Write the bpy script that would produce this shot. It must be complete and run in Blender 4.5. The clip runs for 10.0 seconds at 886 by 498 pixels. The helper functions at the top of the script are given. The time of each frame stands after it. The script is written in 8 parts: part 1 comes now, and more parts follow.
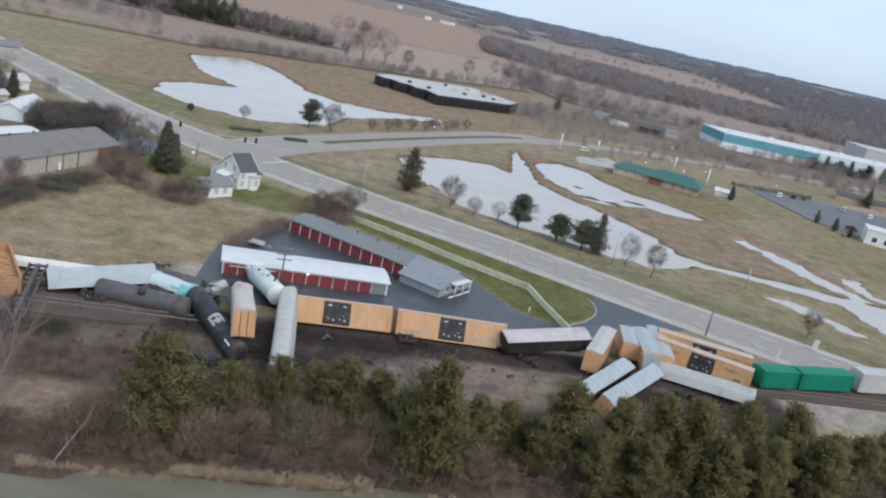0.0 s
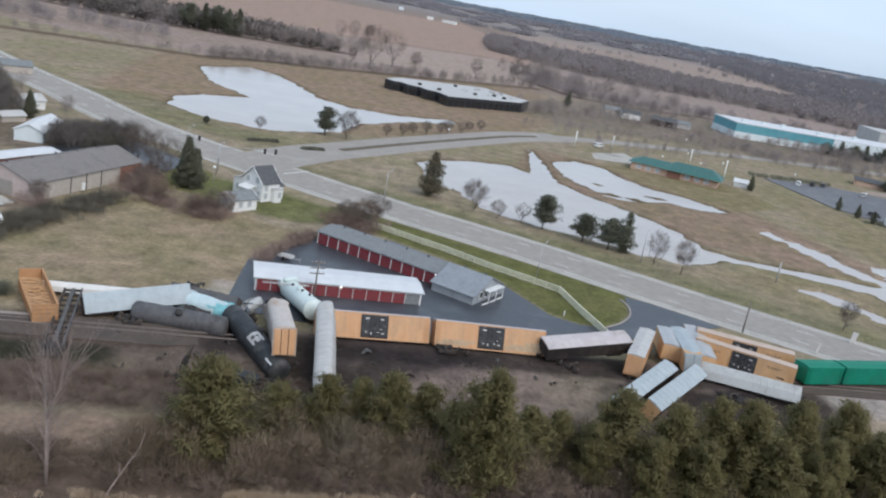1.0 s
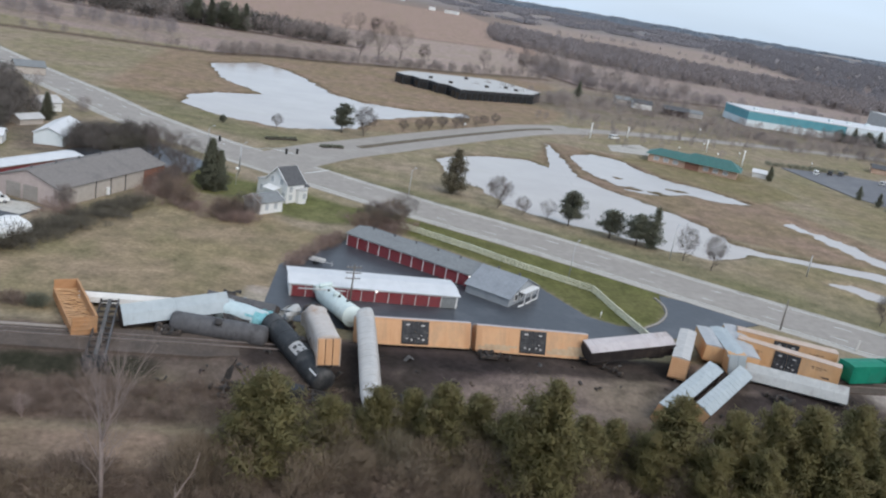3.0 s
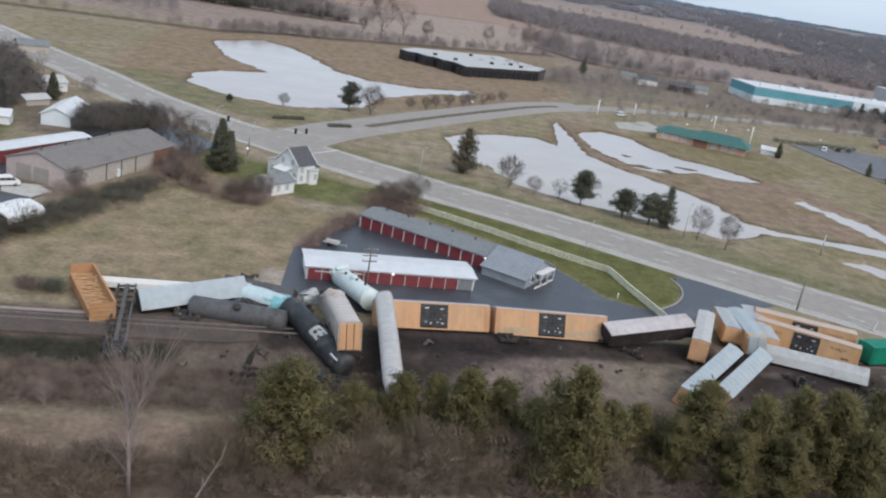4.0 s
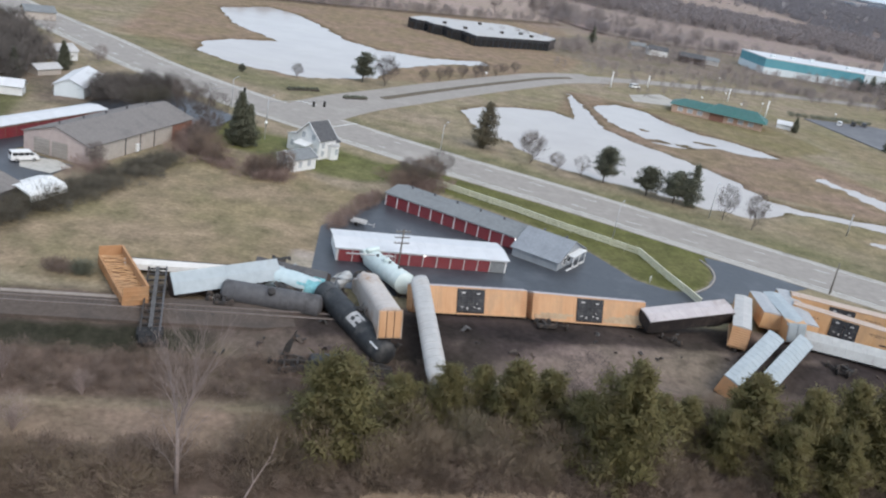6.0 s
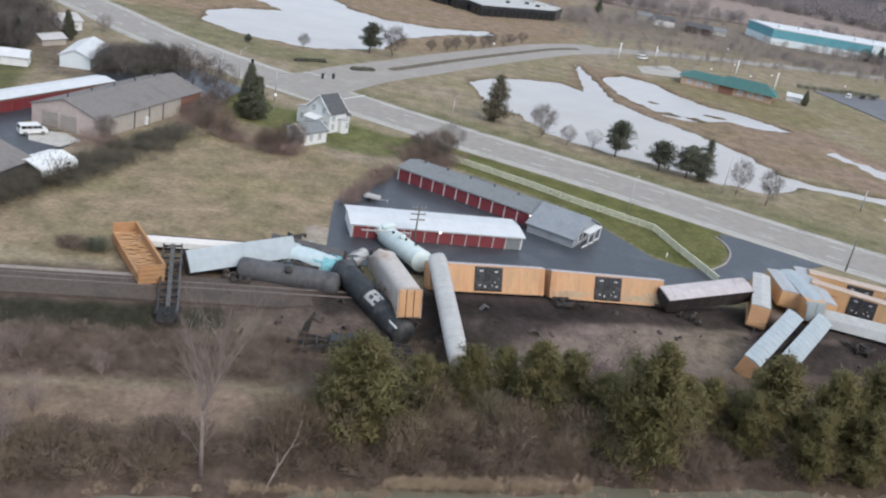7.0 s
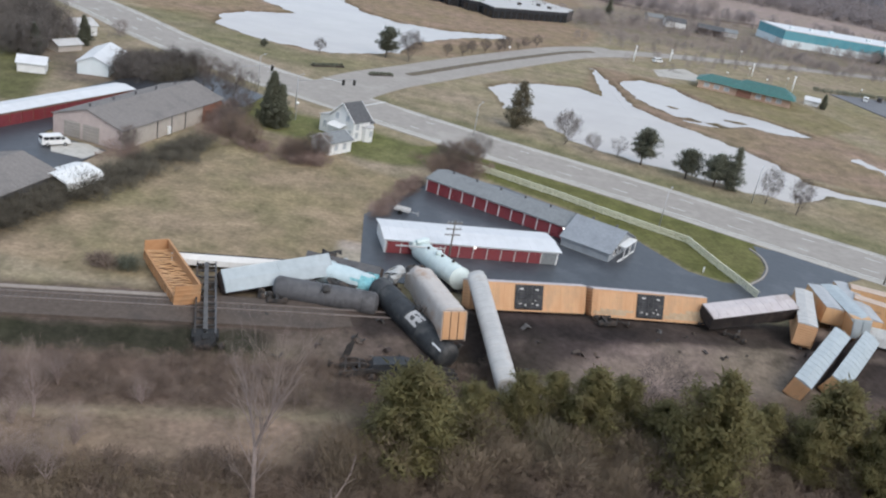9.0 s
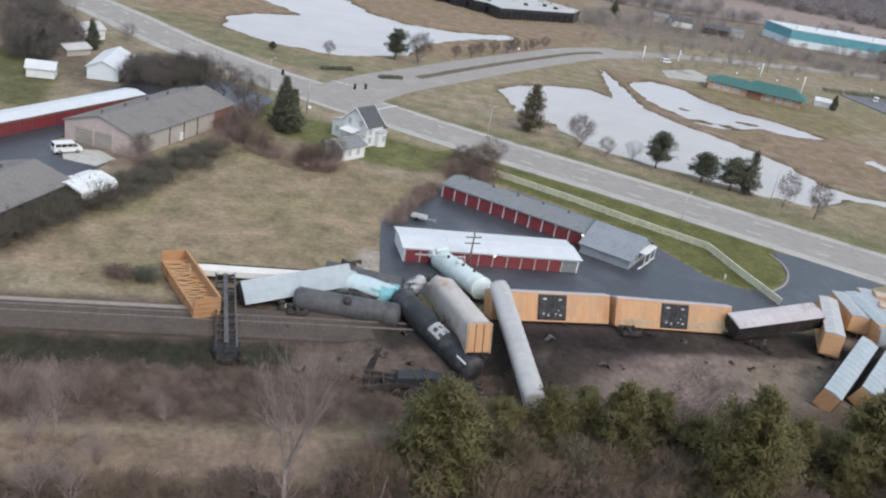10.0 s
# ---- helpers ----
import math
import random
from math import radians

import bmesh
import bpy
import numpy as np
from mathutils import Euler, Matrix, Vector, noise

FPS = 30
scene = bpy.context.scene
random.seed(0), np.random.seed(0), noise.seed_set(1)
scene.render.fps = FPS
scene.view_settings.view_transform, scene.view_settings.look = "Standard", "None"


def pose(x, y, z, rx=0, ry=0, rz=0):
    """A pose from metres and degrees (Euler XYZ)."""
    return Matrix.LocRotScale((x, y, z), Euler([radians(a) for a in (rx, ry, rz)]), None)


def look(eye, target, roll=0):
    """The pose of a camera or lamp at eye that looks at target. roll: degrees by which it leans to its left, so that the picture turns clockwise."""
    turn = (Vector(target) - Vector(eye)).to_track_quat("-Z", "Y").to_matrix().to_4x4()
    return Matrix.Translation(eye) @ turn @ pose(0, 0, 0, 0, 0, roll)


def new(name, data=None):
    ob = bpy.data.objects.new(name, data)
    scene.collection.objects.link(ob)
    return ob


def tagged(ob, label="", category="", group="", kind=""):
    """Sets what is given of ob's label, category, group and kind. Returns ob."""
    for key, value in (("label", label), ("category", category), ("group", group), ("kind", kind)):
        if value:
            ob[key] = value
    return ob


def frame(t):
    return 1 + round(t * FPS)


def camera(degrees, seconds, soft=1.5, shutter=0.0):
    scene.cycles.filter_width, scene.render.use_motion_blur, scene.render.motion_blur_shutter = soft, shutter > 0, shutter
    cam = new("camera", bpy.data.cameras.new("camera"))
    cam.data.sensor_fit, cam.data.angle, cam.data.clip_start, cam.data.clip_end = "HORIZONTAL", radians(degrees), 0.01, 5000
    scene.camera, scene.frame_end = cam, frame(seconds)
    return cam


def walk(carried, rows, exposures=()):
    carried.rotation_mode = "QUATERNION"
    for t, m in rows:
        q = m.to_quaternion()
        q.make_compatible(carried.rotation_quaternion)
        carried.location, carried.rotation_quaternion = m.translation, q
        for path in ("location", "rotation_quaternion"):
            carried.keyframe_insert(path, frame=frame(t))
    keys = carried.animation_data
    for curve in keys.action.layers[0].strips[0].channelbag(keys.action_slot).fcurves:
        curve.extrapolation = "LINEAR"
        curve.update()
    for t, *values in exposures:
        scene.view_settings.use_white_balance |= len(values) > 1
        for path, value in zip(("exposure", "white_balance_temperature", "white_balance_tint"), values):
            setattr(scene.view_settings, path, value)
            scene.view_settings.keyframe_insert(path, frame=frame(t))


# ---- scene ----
cam = camera(53.2, 10.0, soft=2.2)
PATH = [
    (0, (-0.166, 0.425, 49.06), (-0.075, 2.349, 48.522), 13.0),
    (0.5, (-1.421, 1.017, 49.068), (-1.334, 2.94, 48.528), 12.2),
    (1, (-4.215, 2.336, 49.181), (-4.143, 4.259, 48.637), 10.6),
    (1.5, (-5.601, 3.039, 49.127), (-5.532, 4.963, 48.582), 10.1),
    (2, (-6.927, 3.652, 49.257), (-6.859, 5.575, 48.71), 9.9),
    (2.5, (-8.344, 4.283, 49.443), (-8.277, 6.205, 48.895), 9.8),
    (2.7, (-8.9, 4.6, 49.48), (-8.833, 6.522, 48.93), 9.8),
    (3.8, (-11.9, 6.12, 49.53), (-11.821, 8.021, 48.914), 9.6),
    (4, (-12.431, 6.377, 49.566), (-12.353, 8.278, 48.95), 9.6),
    (4.5, (-13.873, 7.267, 49.618), (-13.791, 9.168, 49.001), 9.8),
    (5, (-15.598, 8.335, 49.625), (-15.514, 10.236, 49.008), 10.1),
    (5.5, (-16.901, 9.145, 49.735), (-16.816, 11.044, 49.116), 10.2),
    (5.7, (-17.42, 9.48, 49.75), (-17.329, 11.372, 49.106), 10.2),
    (6.8, (-20.25, 11.28, 49.81), (-20.14, 13.136, 49.072), 10.5),
    (7, (-20.754, 11.615, 49.826), (-20.643, 13.467, 49.08), 10.6),
    (7.5, (-21.988, 12.512, 49.816), (-21.879, 14.364, 49.069), 10.6),
    (8, (-23.387, 13.448, 49.937), (-23.276, 15.299, 49.188), 10.6),
    (8.5, (-24.696, 14.494, 49.918), (-24.587, 16.345, 49.17), 10.5),
    (9, (-26.036, 15.482, 49.999), (-25.925, 17.333, 49.25), 10.6),
    (9.5, (-27.407, 16.649, 50.045), (-27.296, 18.5, 49.294), 10.5),
    (10, (-28.767, 17.749, 50.057), (-28.658, 19.599, 49.306), 10.4),
]
walk(cam, [(t, look(eye, target, roll)) for t, eye, target, roll in PATH], [(0, -0.07, 6320, 11), (2.7, -0.08, 6400, 11), (4, -0.09, 6480, 12), (4.5, 0.1, 6480, 12), (10, 0.08, 6510, 12)])

# ---- daylight: a bright overcast afternoon ----
world = bpy.data.worlds.new("overcast_sky")
scene.world = world
world.use_nodes = True
wn = world.node_tree.nodes
wn.clear()
sky = wn.new("ShaderNodeTexSky")
sky.sky_type = "NISHITA"
sky.sun_disc = False
sky.sun_elevation = radians(38)
sky.sun_rotation = radians(150)
sky.air_density, sky.dust_density, sky.ozone_density = 1.0, 1.6, 1.6
cloud_noise = wn.new("ShaderNodeTexNoise")
cloud_noise.inputs["Scale"].default_value = 1.6
cloud_noise.inputs["Detail"].default_value = 5
cloud_coord = wn.new("ShaderNodeTexCoord")
cloud_map = wn.new("ShaderNodeMapping")
cloud_map.inputs["Scale"].default_value = (1, 1, 5)
cloud_ramp = wn.new("ShaderNodeValToRGB")
cloud_ramp.color_ramp.elements[0].position, cloud_ramp.color_ramp.elements[1].position = 0.36, 0.66
cloud_mix = wn.new("ShaderNodeMixRGB")
cloud_mix.inputs["Color2"].default_value = (5.9, 7.2, 8.7, 1)
cloud_fac = wn.new("ShaderNodeMath")
cloud_fac.operation = "MULTIPLY_ADD"
cloud_fac.inputs[1].default_value, cloud_fac.inputs[2].default_value = 0.25, 0.68
back = wn.new("ShaderNodeBackground")
back.inputs["Strength"].default_value = 0.128
wout = wn.new("ShaderNodeOutputWorld")
wl = world.node_tree.links.new
wl(cloud_coord.outputs["Generated"], cloud_map.inputs["Vector"])
wl(cloud_map.outputs["Vector"], cloud_noise.inputs["Vector"])
wl(cloud_noise.outputs["Fac"], cloud_ramp.inputs["Fac"])
wl(cloud_ramp.outputs["Color"], cloud_fac.inputs[0])
wl(cloud_fac.outputs["Value"], cloud_mix.inputs["Fac"])
wl(sky.outputs["Color"], cloud_mix.inputs["Color1"])
wl(cloud_mix.outputs["Color"], back.inputs["Color"])
wl(back.outputs["Background"], wout.inputs["Surface"])

sun_data = bpy.data.lights.new("sun", "SUN")
sun_data.energy, sun_data.angle, sun_data.color = 2.1, radians(40), (1.0, 0.94, 0.86)
sun = new("sun", sun_data)
sun.matrix_world = look((60, -80, 90), (0, 0, 0))

# ---- materials ----
def material(name, base, other, scale=1.0, rough=0.85, bump=0.15, metal=0.0, stain=None, stain_scale=0.3, stain_at=0.55, spec=0.3, per_piece=0.0, stretch=(1, 1, 1)):
    """Two-scale procedural surface: base and other mixed by fine noise, a stain colour by coarse noise."""
    m = bpy.data.materials.new(name)
    m.use_nodes = True
    n, l = m.node_tree.nodes, m.node_tree.links.new
    shader = n["Principled BSDF"]
    shader.inputs["Roughness"].default_value = rough
    shader.inputs["Metallic"].default_value = metal
    shader.inputs["Specular IOR Level"].default_value = spec
    coord = n.new("ShaderNodeTexCoord")
    stretched = n.new("ShaderNodeMapping")
    stretched.inputs["Scale"].default_value = stretch
    l(coord.outputs["Object"], stretched.inputs["Vector"])
    fine = n.new("ShaderNodeTexNoise")
    fine.inputs["Scale"].default_value = scale
    fine.inputs["Detail"].default_value = 6
    fine.inputs["Roughness"].default_value = 0.65
    l(stretched.outputs["Vector"], fine.inputs["Vector"])
    ramp = n.new("ShaderNodeValToRGB")
    ramp.color_ramp.elements[0].position, ramp.color_ramp.elements[1].position = 0.32, 0.68
    ramp.color_ramp.elements[0].color, ramp.color_ramp.elements[1].color = (*base, 1), (*other, 1)
    l(fine.outputs["Fac"], ramp.inputs["Fac"])
    colour = ramp.outputs["Color"]
    if stain:
        coarse = n.new("ShaderNodeTexNoise")
        coarse.inputs["Scale"].default_value = stain_scale
        coarse.inputs["Detail"].default_value = 8
        coarse.inputs["Roughness"].default_value = 0.7
        l(stretched.outputs["Vector"], coarse.inputs["Vector"])
        edge = n.new("ShaderNodeMapRange")
        edge.inputs["From Min"].default_value, edge.inputs["From Max"].default_value = stain_at - 0.04, stain_at + 0.18
        l(coarse.outputs["Fac"], edge.inputs["Value"])
        mix = n.new("ShaderNodeMixRGB")
        mix.inputs["Color2"].default_value = (*stain, 1)
        l(edge.outputs["Result"], mix.inputs["Fac"])
        l(colour, mix.inputs["Color1"])
        colour = mix.outputs["Color"]
    if per_piece:
        info = n.new("ShaderNodeObjectInfo")
        island = n.new("ShaderNodeNewGeometry")
        add = n.new("ShaderNodeMath")
        add.operation = "ADD"
        l(info.outputs["Random"], add.inputs[0])
        l(island.outputs["Random Per Island"], add.inputs[1])
        value = n.new("ShaderNodeMapRange")
        value.inputs["From Max"].default_value = 2.0
        value.inputs["To Min"].default_value, value.inputs["To Max"].default_value = 1 - per_piece, 1 + per_piece
        l(add.outputs["Value"], value.inputs["Value"])
        hsv = n.new("ShaderNodeHueSaturation")
        l(value.outputs["Result"], hsv.inputs["Value"])
        l(colour, hsv.inputs["Color"])
        colour = hsv.outputs["Color"]
    l(colour, shader.inputs["Base Color"])
    if bump:
        b = n.new("ShaderNodeBump")
        b.inputs["Strength"].default_value = bump
        b.inputs["Distance"].default_value = 0.05
        l(fine.outputs["Fac"], b.inputs["Height"])
        l(b.outputs["Normal"], shader.inputs["Normal"])
    return m


def zone_material(name):
    """Ground cover: its colour zone by zone, broken up by tufts, blades and bare patches."""
    m = material(name, (0.72, 0.7, 0.7), (1.1, 1.08, 1.08), 1.3, 0.95, 0.5, spec=0.05)
    n, l = m.node_tree.nodes, m.node_tree.links.new
    shader = n["Principled BSDF"]
    tint = shader.inputs["Base Color"].links[0].from_socket
    zone = n.new("ShaderNodeAttribute")
    zone.attribute_name = "zone"
    coarse = n.new("ShaderNodeTexNoise")
    coarse.inputs["Scale"].default_value = 0.24
    coarse.inputs["Detail"].default_value = 7
    coarse.inputs["Roughness"].default_value = 0.72
    coord = n.new("ShaderNodeTexCoord")
    flat = n.new("ShaderNodeMapping")
    flat.inputs["Scale"].default_value = (1.0, 0.85, 1)
    l(coord.outputs["Object"], flat.inputs["Vector"])
    l(flat.outputs["Vector"], coarse.inputs["Vector"])
    ramp = n.new("ShaderNodeValToRGB")
    ramp.color_ramp.elements[0].position, ramp.color_ramp.elements[1].position = 0.3, 0.7
    ramp.color_ramp.elements[0].color, ramp.color_ramp.elements[1].color = (0.6, 0.62, 0.58, 1), (1.36, 1.31, 1.27, 1)
    l(coarse.outputs["Fac"], ramp.inputs["Fac"])
    one, two = n.new("ShaderNodeMixRGB"), n.new("ShaderNodeMixRGB")
    for node in (one, two):
        node.blend_type = "MULTIPLY"
        node.inputs["Fac"].default_value = 1
    l(zone.outputs["Color"], one.inputs["Color1"])
    l(tint, one.inputs["Color2"])
    l(one.outputs["Color"], two.inputs["Color1"])
    l(ramp.outputs["Color"], two.inputs["Color2"])
    broad = n.new("ShaderNodeTexNoise")
    broad.inputs["Scale"].default_value = 0.055
    broad.inputs["Detail"].default_value = 5
    l(coord.outputs["Object"], broad.inputs["Vector"])
    hue = n.new("ShaderNodeValToRGB")
    hue.color_ramp.elements[0].position, hue.color_ramp.elements[1].position = 0.36, 0.64
    hue.color_ramp.elements[0].color, hue.color_ramp.elements[1].color = (0.93, 0.955, 0.87, 1), (1.06, 1.02, 1.07, 1)
    l(broad.outputs["Fac"], hue.inputs["Fac"])
    three = n.new("ShaderNodeMixRGB")
    three.blend_type = "MULTIPLY"
    three.inputs["Fac"].default_value = 1
    l(two.outputs["Color"], three.inputs["Color1"])
    l(hue.outputs["Color"], three.inputs["Color2"])
    l(three.outputs["Color"], shader.inputs["Base Color"])
    return m


GROUND = zone_material("ground_cover")
ASPHALT = material("worn_asphalt", (0.27, 0.243, 0.217), (0.335, 0.304, 0.274), 0.6, 0.85, 0.1, stain=(0.38, 0.348, 0.315), stain_scale=0.12)
SHOULDER = material("pale_gravel_shoulder", (0.36, 0.335, 0.3), (0.46, 0.43, 0.39), 1.4, 0.95, 0.3, stain=(0.2, 0.19, 0.17), stain_scale=0.15)
WET_ASPHALT = material("wet_dark_asphalt", (0.037, 0.041, 0.049), (0.056, 0.06, 0.069), 0.8, 0.42, 0.05, stain=(0.1, 0.105, 0.115), stain_scale=0.09, spec=0.5)
LINE = material("road_paint", (0.62, 0.62, 0.58), (0.75, 0.75, 0.72), 3.0, 0.7, 0.05, stain=(0.4, 0.39, 0.37), stain_scale=0.8)
CONCRETE = material("concrete", (0.42, 0.4, 0.36), (0.52, 0.5, 0.46), 1.2, 0.9, 0.1, stain=(0.32, 0.3, 0.27), stain_scale=0.4)
BALLAST = material("dark_ballast_and_dirt", (0.08, 0.061, 0.05), (0.116, 0.09, 0.074), 1.6, 0.95, 0.6, stain=(0.06, 0.049, 0.043), stain_scale=0.16)
RAIL = material("rail_steel", (0.2, 0.165, 0.15), (0.3, 0.255, 0.235), 2.0, 0.6, 0.05, metal=0.3)
TIE = material("old_wood_tie", (0.08, 0.066, 0.058), (0.13, 0.108, 0.094), 3.0, 0.95, 0.3, per_piece=0.3)
YELLOW = material("weathered_orange_paint", (0.535, 0.292, 0.148), (0.61, 0.36, 0.2), 0.8, 0.62, 0.05, stain=(0.42, 0.27, 0.16), stain_scale=0.45, stain_at=0.55, stretch=(1, 1, 0.35))
PALE_ORANGE = material("faded_orange_paint", (0.53, 0.31, 0.15), (0.6, 0.37, 0.2), 0.8, 0.68, 0.05, stain=(0.44, 0.28, 0.16), stain_scale=0.5, stretch=(1, 1, 0.35))
RUST_ORANGE = material("rusty_orange_paint", (0.4, 0.208, 0.098), (0.48, 0.264, 0.135), 0.8, 0.7, 0.05, stain=(0.32, 0.19, 0.1), stain_scale=0.5)
BLACK_DOOR = material("black_door_paint", (0.02, 0.021, 0.024), (0.05, 0.05, 0.055), 1.2, 0.6, 0.05, stain=(0.1, 0.095, 0.09), stain_scale=1.1, stain_at=0.6)
GALV = material("galvanised_roof", (0.37, 0.375, 0.385), (0.47, 0.475, 0.48), 0.7, 0.5, 0.05, metal=0.25, stain=(0.4, 0.38, 0.36), stain_scale=0.35, stain_at=0.6)
GREY_ROOF = material("dull_grey_car_roof", (0.405, 0.395, 0.385), (0.525, 0.512, 0.495), 0.6, 0.65, 0.05, stain=(0.3, 0.25, 0.21), stain_scale=0.3, stain_at=0.6)
WARM_GREY = material("warm_grey_car_paint", (0.46, 0.412, 0.378), (0.56, 0.508, 0.47), 0.6, 0.65, 0.05, stain=(0.36, 0.21, 0.12), stain_scale=0.4, stain_at=0.53, stretch=(0.4, 1, 1))
PINK_ROOF = material("rusty_pale_car_roof", (0.46, 0.41, 0.41), (0.56, 0.51, 0.5), 0.6, 0.7, 0.05, stain=(0.32, 0.25, 0.22), stain_scale=0.35, stain_at=0.57)
PALE_BLUE = material("pale_blue_grey_paint", (0.33, 0.37, 0.39), (0.42, 0.465, 0.485), 0.6, 0.55, 0.04, stain=(0.26, 0.275, 0.28), stain_scale=0.3, stain_at=0.62)
TEAL_SKIN = material("pale_teal_torn_paint", (0.42, 0.52, 0.545), (0.53, 0.62, 0.64), 0.7, 0.55, 0.05, stain=(0.25, 0.34, 0.36), stain_scale=0.5, stain_at=0.6)
TEAL_IN = material("torn_teal_paint", (0.16, 0.42, 0.46), (0.3, 0.6, 0.64), 1.2, 0.6, 0.1, stain=(0.08, 0.2, 0.22), stain_scale=0.8)
MINT = material("pale_mint_tank_paint", (0.55, 0.63, 0.61), (0.66, 0.73, 0.71), 0.7, 0.5, 0.03, stain=(0.42, 0.46, 0.44), stain_scale=0.4, stain_at=0.62)
DARK_BROWN = material("dark_brown_car_paint", (0.045, 0.034, 0.032), (0.075, 0.056, 0.05), 1.0, 0.8, 0.1, stain=(0.11, 0.08, 0.065), stain_scale=0.5)
SOOTY = material("sooty_brown_car_paint", (0.024, 0.02, 0.02), (0.042, 0.034, 0.032), 1.0, 0.8, 0.1, stain=(0.07, 0.052, 0.044), stain_scale=0.5)
BLACK_TANK = material("black_tank_paint", (0.022, 0.024, 0.027), (0.042, 0.044, 0.047), 0.8, 0.55, 0.03, stain=(0.09, 0.085, 0.08), stain_scale=0.4)
GREY_TANK = material("dusty_dark_grey_tank_paint", (0.075, 0.073, 0.077), (0.122, 0.118, 0.121), 0.8, 0.6, 0.04, stain=(0.045, 0.042, 0.042), stain_scale=0.35)
STEEL = material("black_sooty_steel", (0.028, 0.026, 0.026), (0.06, 0.055, 0.052), 1.5, 0.75, 0.1, stain=(0.12, 0.08, 0.055), stain_scale=0.8)
FRAME_STEEL = material("grey_underframe_steel", (0.075, 0.072, 0.072), (0.13, 0.125, 0.122), 1.2, 0.75, 0.1, stain=(0.06, 0.055, 0.055), stain_scale=0.7)
RIBBED = material("dull_ribbed_steel", (0.34, 0.352, 0.352), (0.46, 0.47, 0.468), 0.7, 0.55, 0.05, metal=0.2, stain=(0.2, 0.19, 0.185), stain_scale=0.35)
ORANGE_ROOF = material("dusty_orange_roof", (0.48, 0.37, 0.3), (0.56, 0.45, 0.38), 0.6, 0.7, 0.05, stain=(0.4, 0.26, 0.16), stain_scale=0.35)
SCUFF = material("scraped_primer", (0.42, 0.3, 0.19), (0.5, 0.38, 0.26), 1.5, 0.8, 0.1, stain=(0.33, 0.22, 0.14), stain_scale=0.7)
# pale blue-grey pane colour stands in for mirrored sky
PALE_PANE = material("sky_coloured_pane", (0.34, 0.37, 0.4), (0.44, 0.47, 0.5), 0.5, 0.1, 0.0, spec=0.6)
GREEN_CAR = material("bright_green_car_paint", (0.0, 0.17, 0.105), (0.008, 0.225, 0.14), 0.8, 0.55, 0.03, stain=(0.02, 0.12, 0.085), stain_scale=0.4)
HOPPER = material("pale_grey_hopper_paint", (0.42, 0.41, 0.4), (0.54, 0.53, 0.52), 0.8, 0.65, 0.05, stain=(0.3, 0.27, 0.25), stain_scale=0.4)
WHITE = material("white_paint", (0.66, 0.66, 0.65), (0.76, 0.76, 0.75), 0.9, 0.6, 0.03, stain=(0.6, 0.59, 0.57), stain_scale=0.4, stain_at=0.62)
WHITE_ROOF = material("white_metal_roof", (0.56, 0.565, 0.575), (0.65, 0.655, 0.665), 0.5, 0.5, 0.02, stain=(0.55, 0.55, 0.56), stain_scale=0.25, stain_at=0.6)
RED_DOOR = material("red_roller_door", (0.165, 0.032, 0.04), (0.22, 0.046, 0.053), 0.8, 0.55, 0.03, stain=(0.2, 0.02, 0.022), stain_scale=0.4)
SHINGLE = material("grey_asphalt_shingle", (0.165, 0.175, 0.18), (0.235, 0.245, 0.25), 2.5, 0.9, 0.2, stain=(0.145, 0.15, 0.155), stain_scale=0.3)
BLUE_SIDING = material("blue_grey_siding", (0.27, 0.29, 0.31), (0.33, 0.35, 0.37), 1.0, 0.7, 0.05, stain=(0.24, 0.255, 0.27), stain_scale=0.3)
BLUE_SHINGLE = material("pale_blue_grey_shingle", (0.215, 0.232, 0.255), (0.285, 0.305, 0.33), 2.5, 0.9, 0.2, stain=(0.19, 0.2, 0.22), stain_scale=0.3)
BROWN_SHINGLE = material("brown_grey_shingle", (0.175, 0.158, 0.148), (0.23, 0.21, 0.197), 2.5, 0.9, 0.2, stain=(0.14, 0.13, 0.125), stain_scale=0.3)
DARK_SHINGLE = material("charcoal_shingle", (0.07, 0.07, 0.075), (0.12, 0.12, 0.125), 2.5, 0.9, 0.2)
BEIGE = material("beige_wall", (0.4, 0.355, 0.315), (0.48, 0.43, 0.38), 1.0, 0.85, 0.05, stain=(0.42, 0.37, 0.32), stain_scale=0.3)
PINK_BEIGE = material("pinkish_gable_wall", (0.42, 0.345, 0.32), (0.5, 0.415, 0.385), 1.0, 0.85, 0.05)
BRICK = material("red_brown_brick", (0.22, 0.11, 0.08), (0.29, 0.15, 0.11), 3.0, 0.9, 0.15)
ORANGE_BRICK = material("pale_orange_brick", (0.45, 0.315, 0.24), (0.53, 0.375, 0.29), 2.0, 0.9, 0.1, stain=(0.36, 0.18, 0.11), stain_scale=0.2)
GREEN_ROOF = material("teal_green_metal_roof", (0.042, 0.115, 0.105), (0.062, 0.157, 0.143), 0.8, 0.55, 0.03, stain=(0.03, 0.15, 0.125), stain_scale=0.3)
TEAL_WALL = material("teal_factory_cladding", (0.1, 0.28, 0.33), (0.13, 0.335, 0.385), 0.3, 0.6, 0.02, stain=(0.06, 0.24, 0.29), stain_scale=0.08)
PALE_WALL = material("pale_factory_wall", (0.58, 0.64, 0.66), (0.66, 0.71, 0.73), 0.3, 0.7, 0.02)
DARK_GLASS = material("dark_window_glass", (0.012, 0.014, 0.017), (0.02, 0.022, 0.026), 0.5, 0.12, 0.0, spec=0.6)
BLACK_WALL = material("black_cladding", (0.018, 0.019, 0.022), (0.032, 0.033, 0.036), 0.4, 0.5, 0.02)
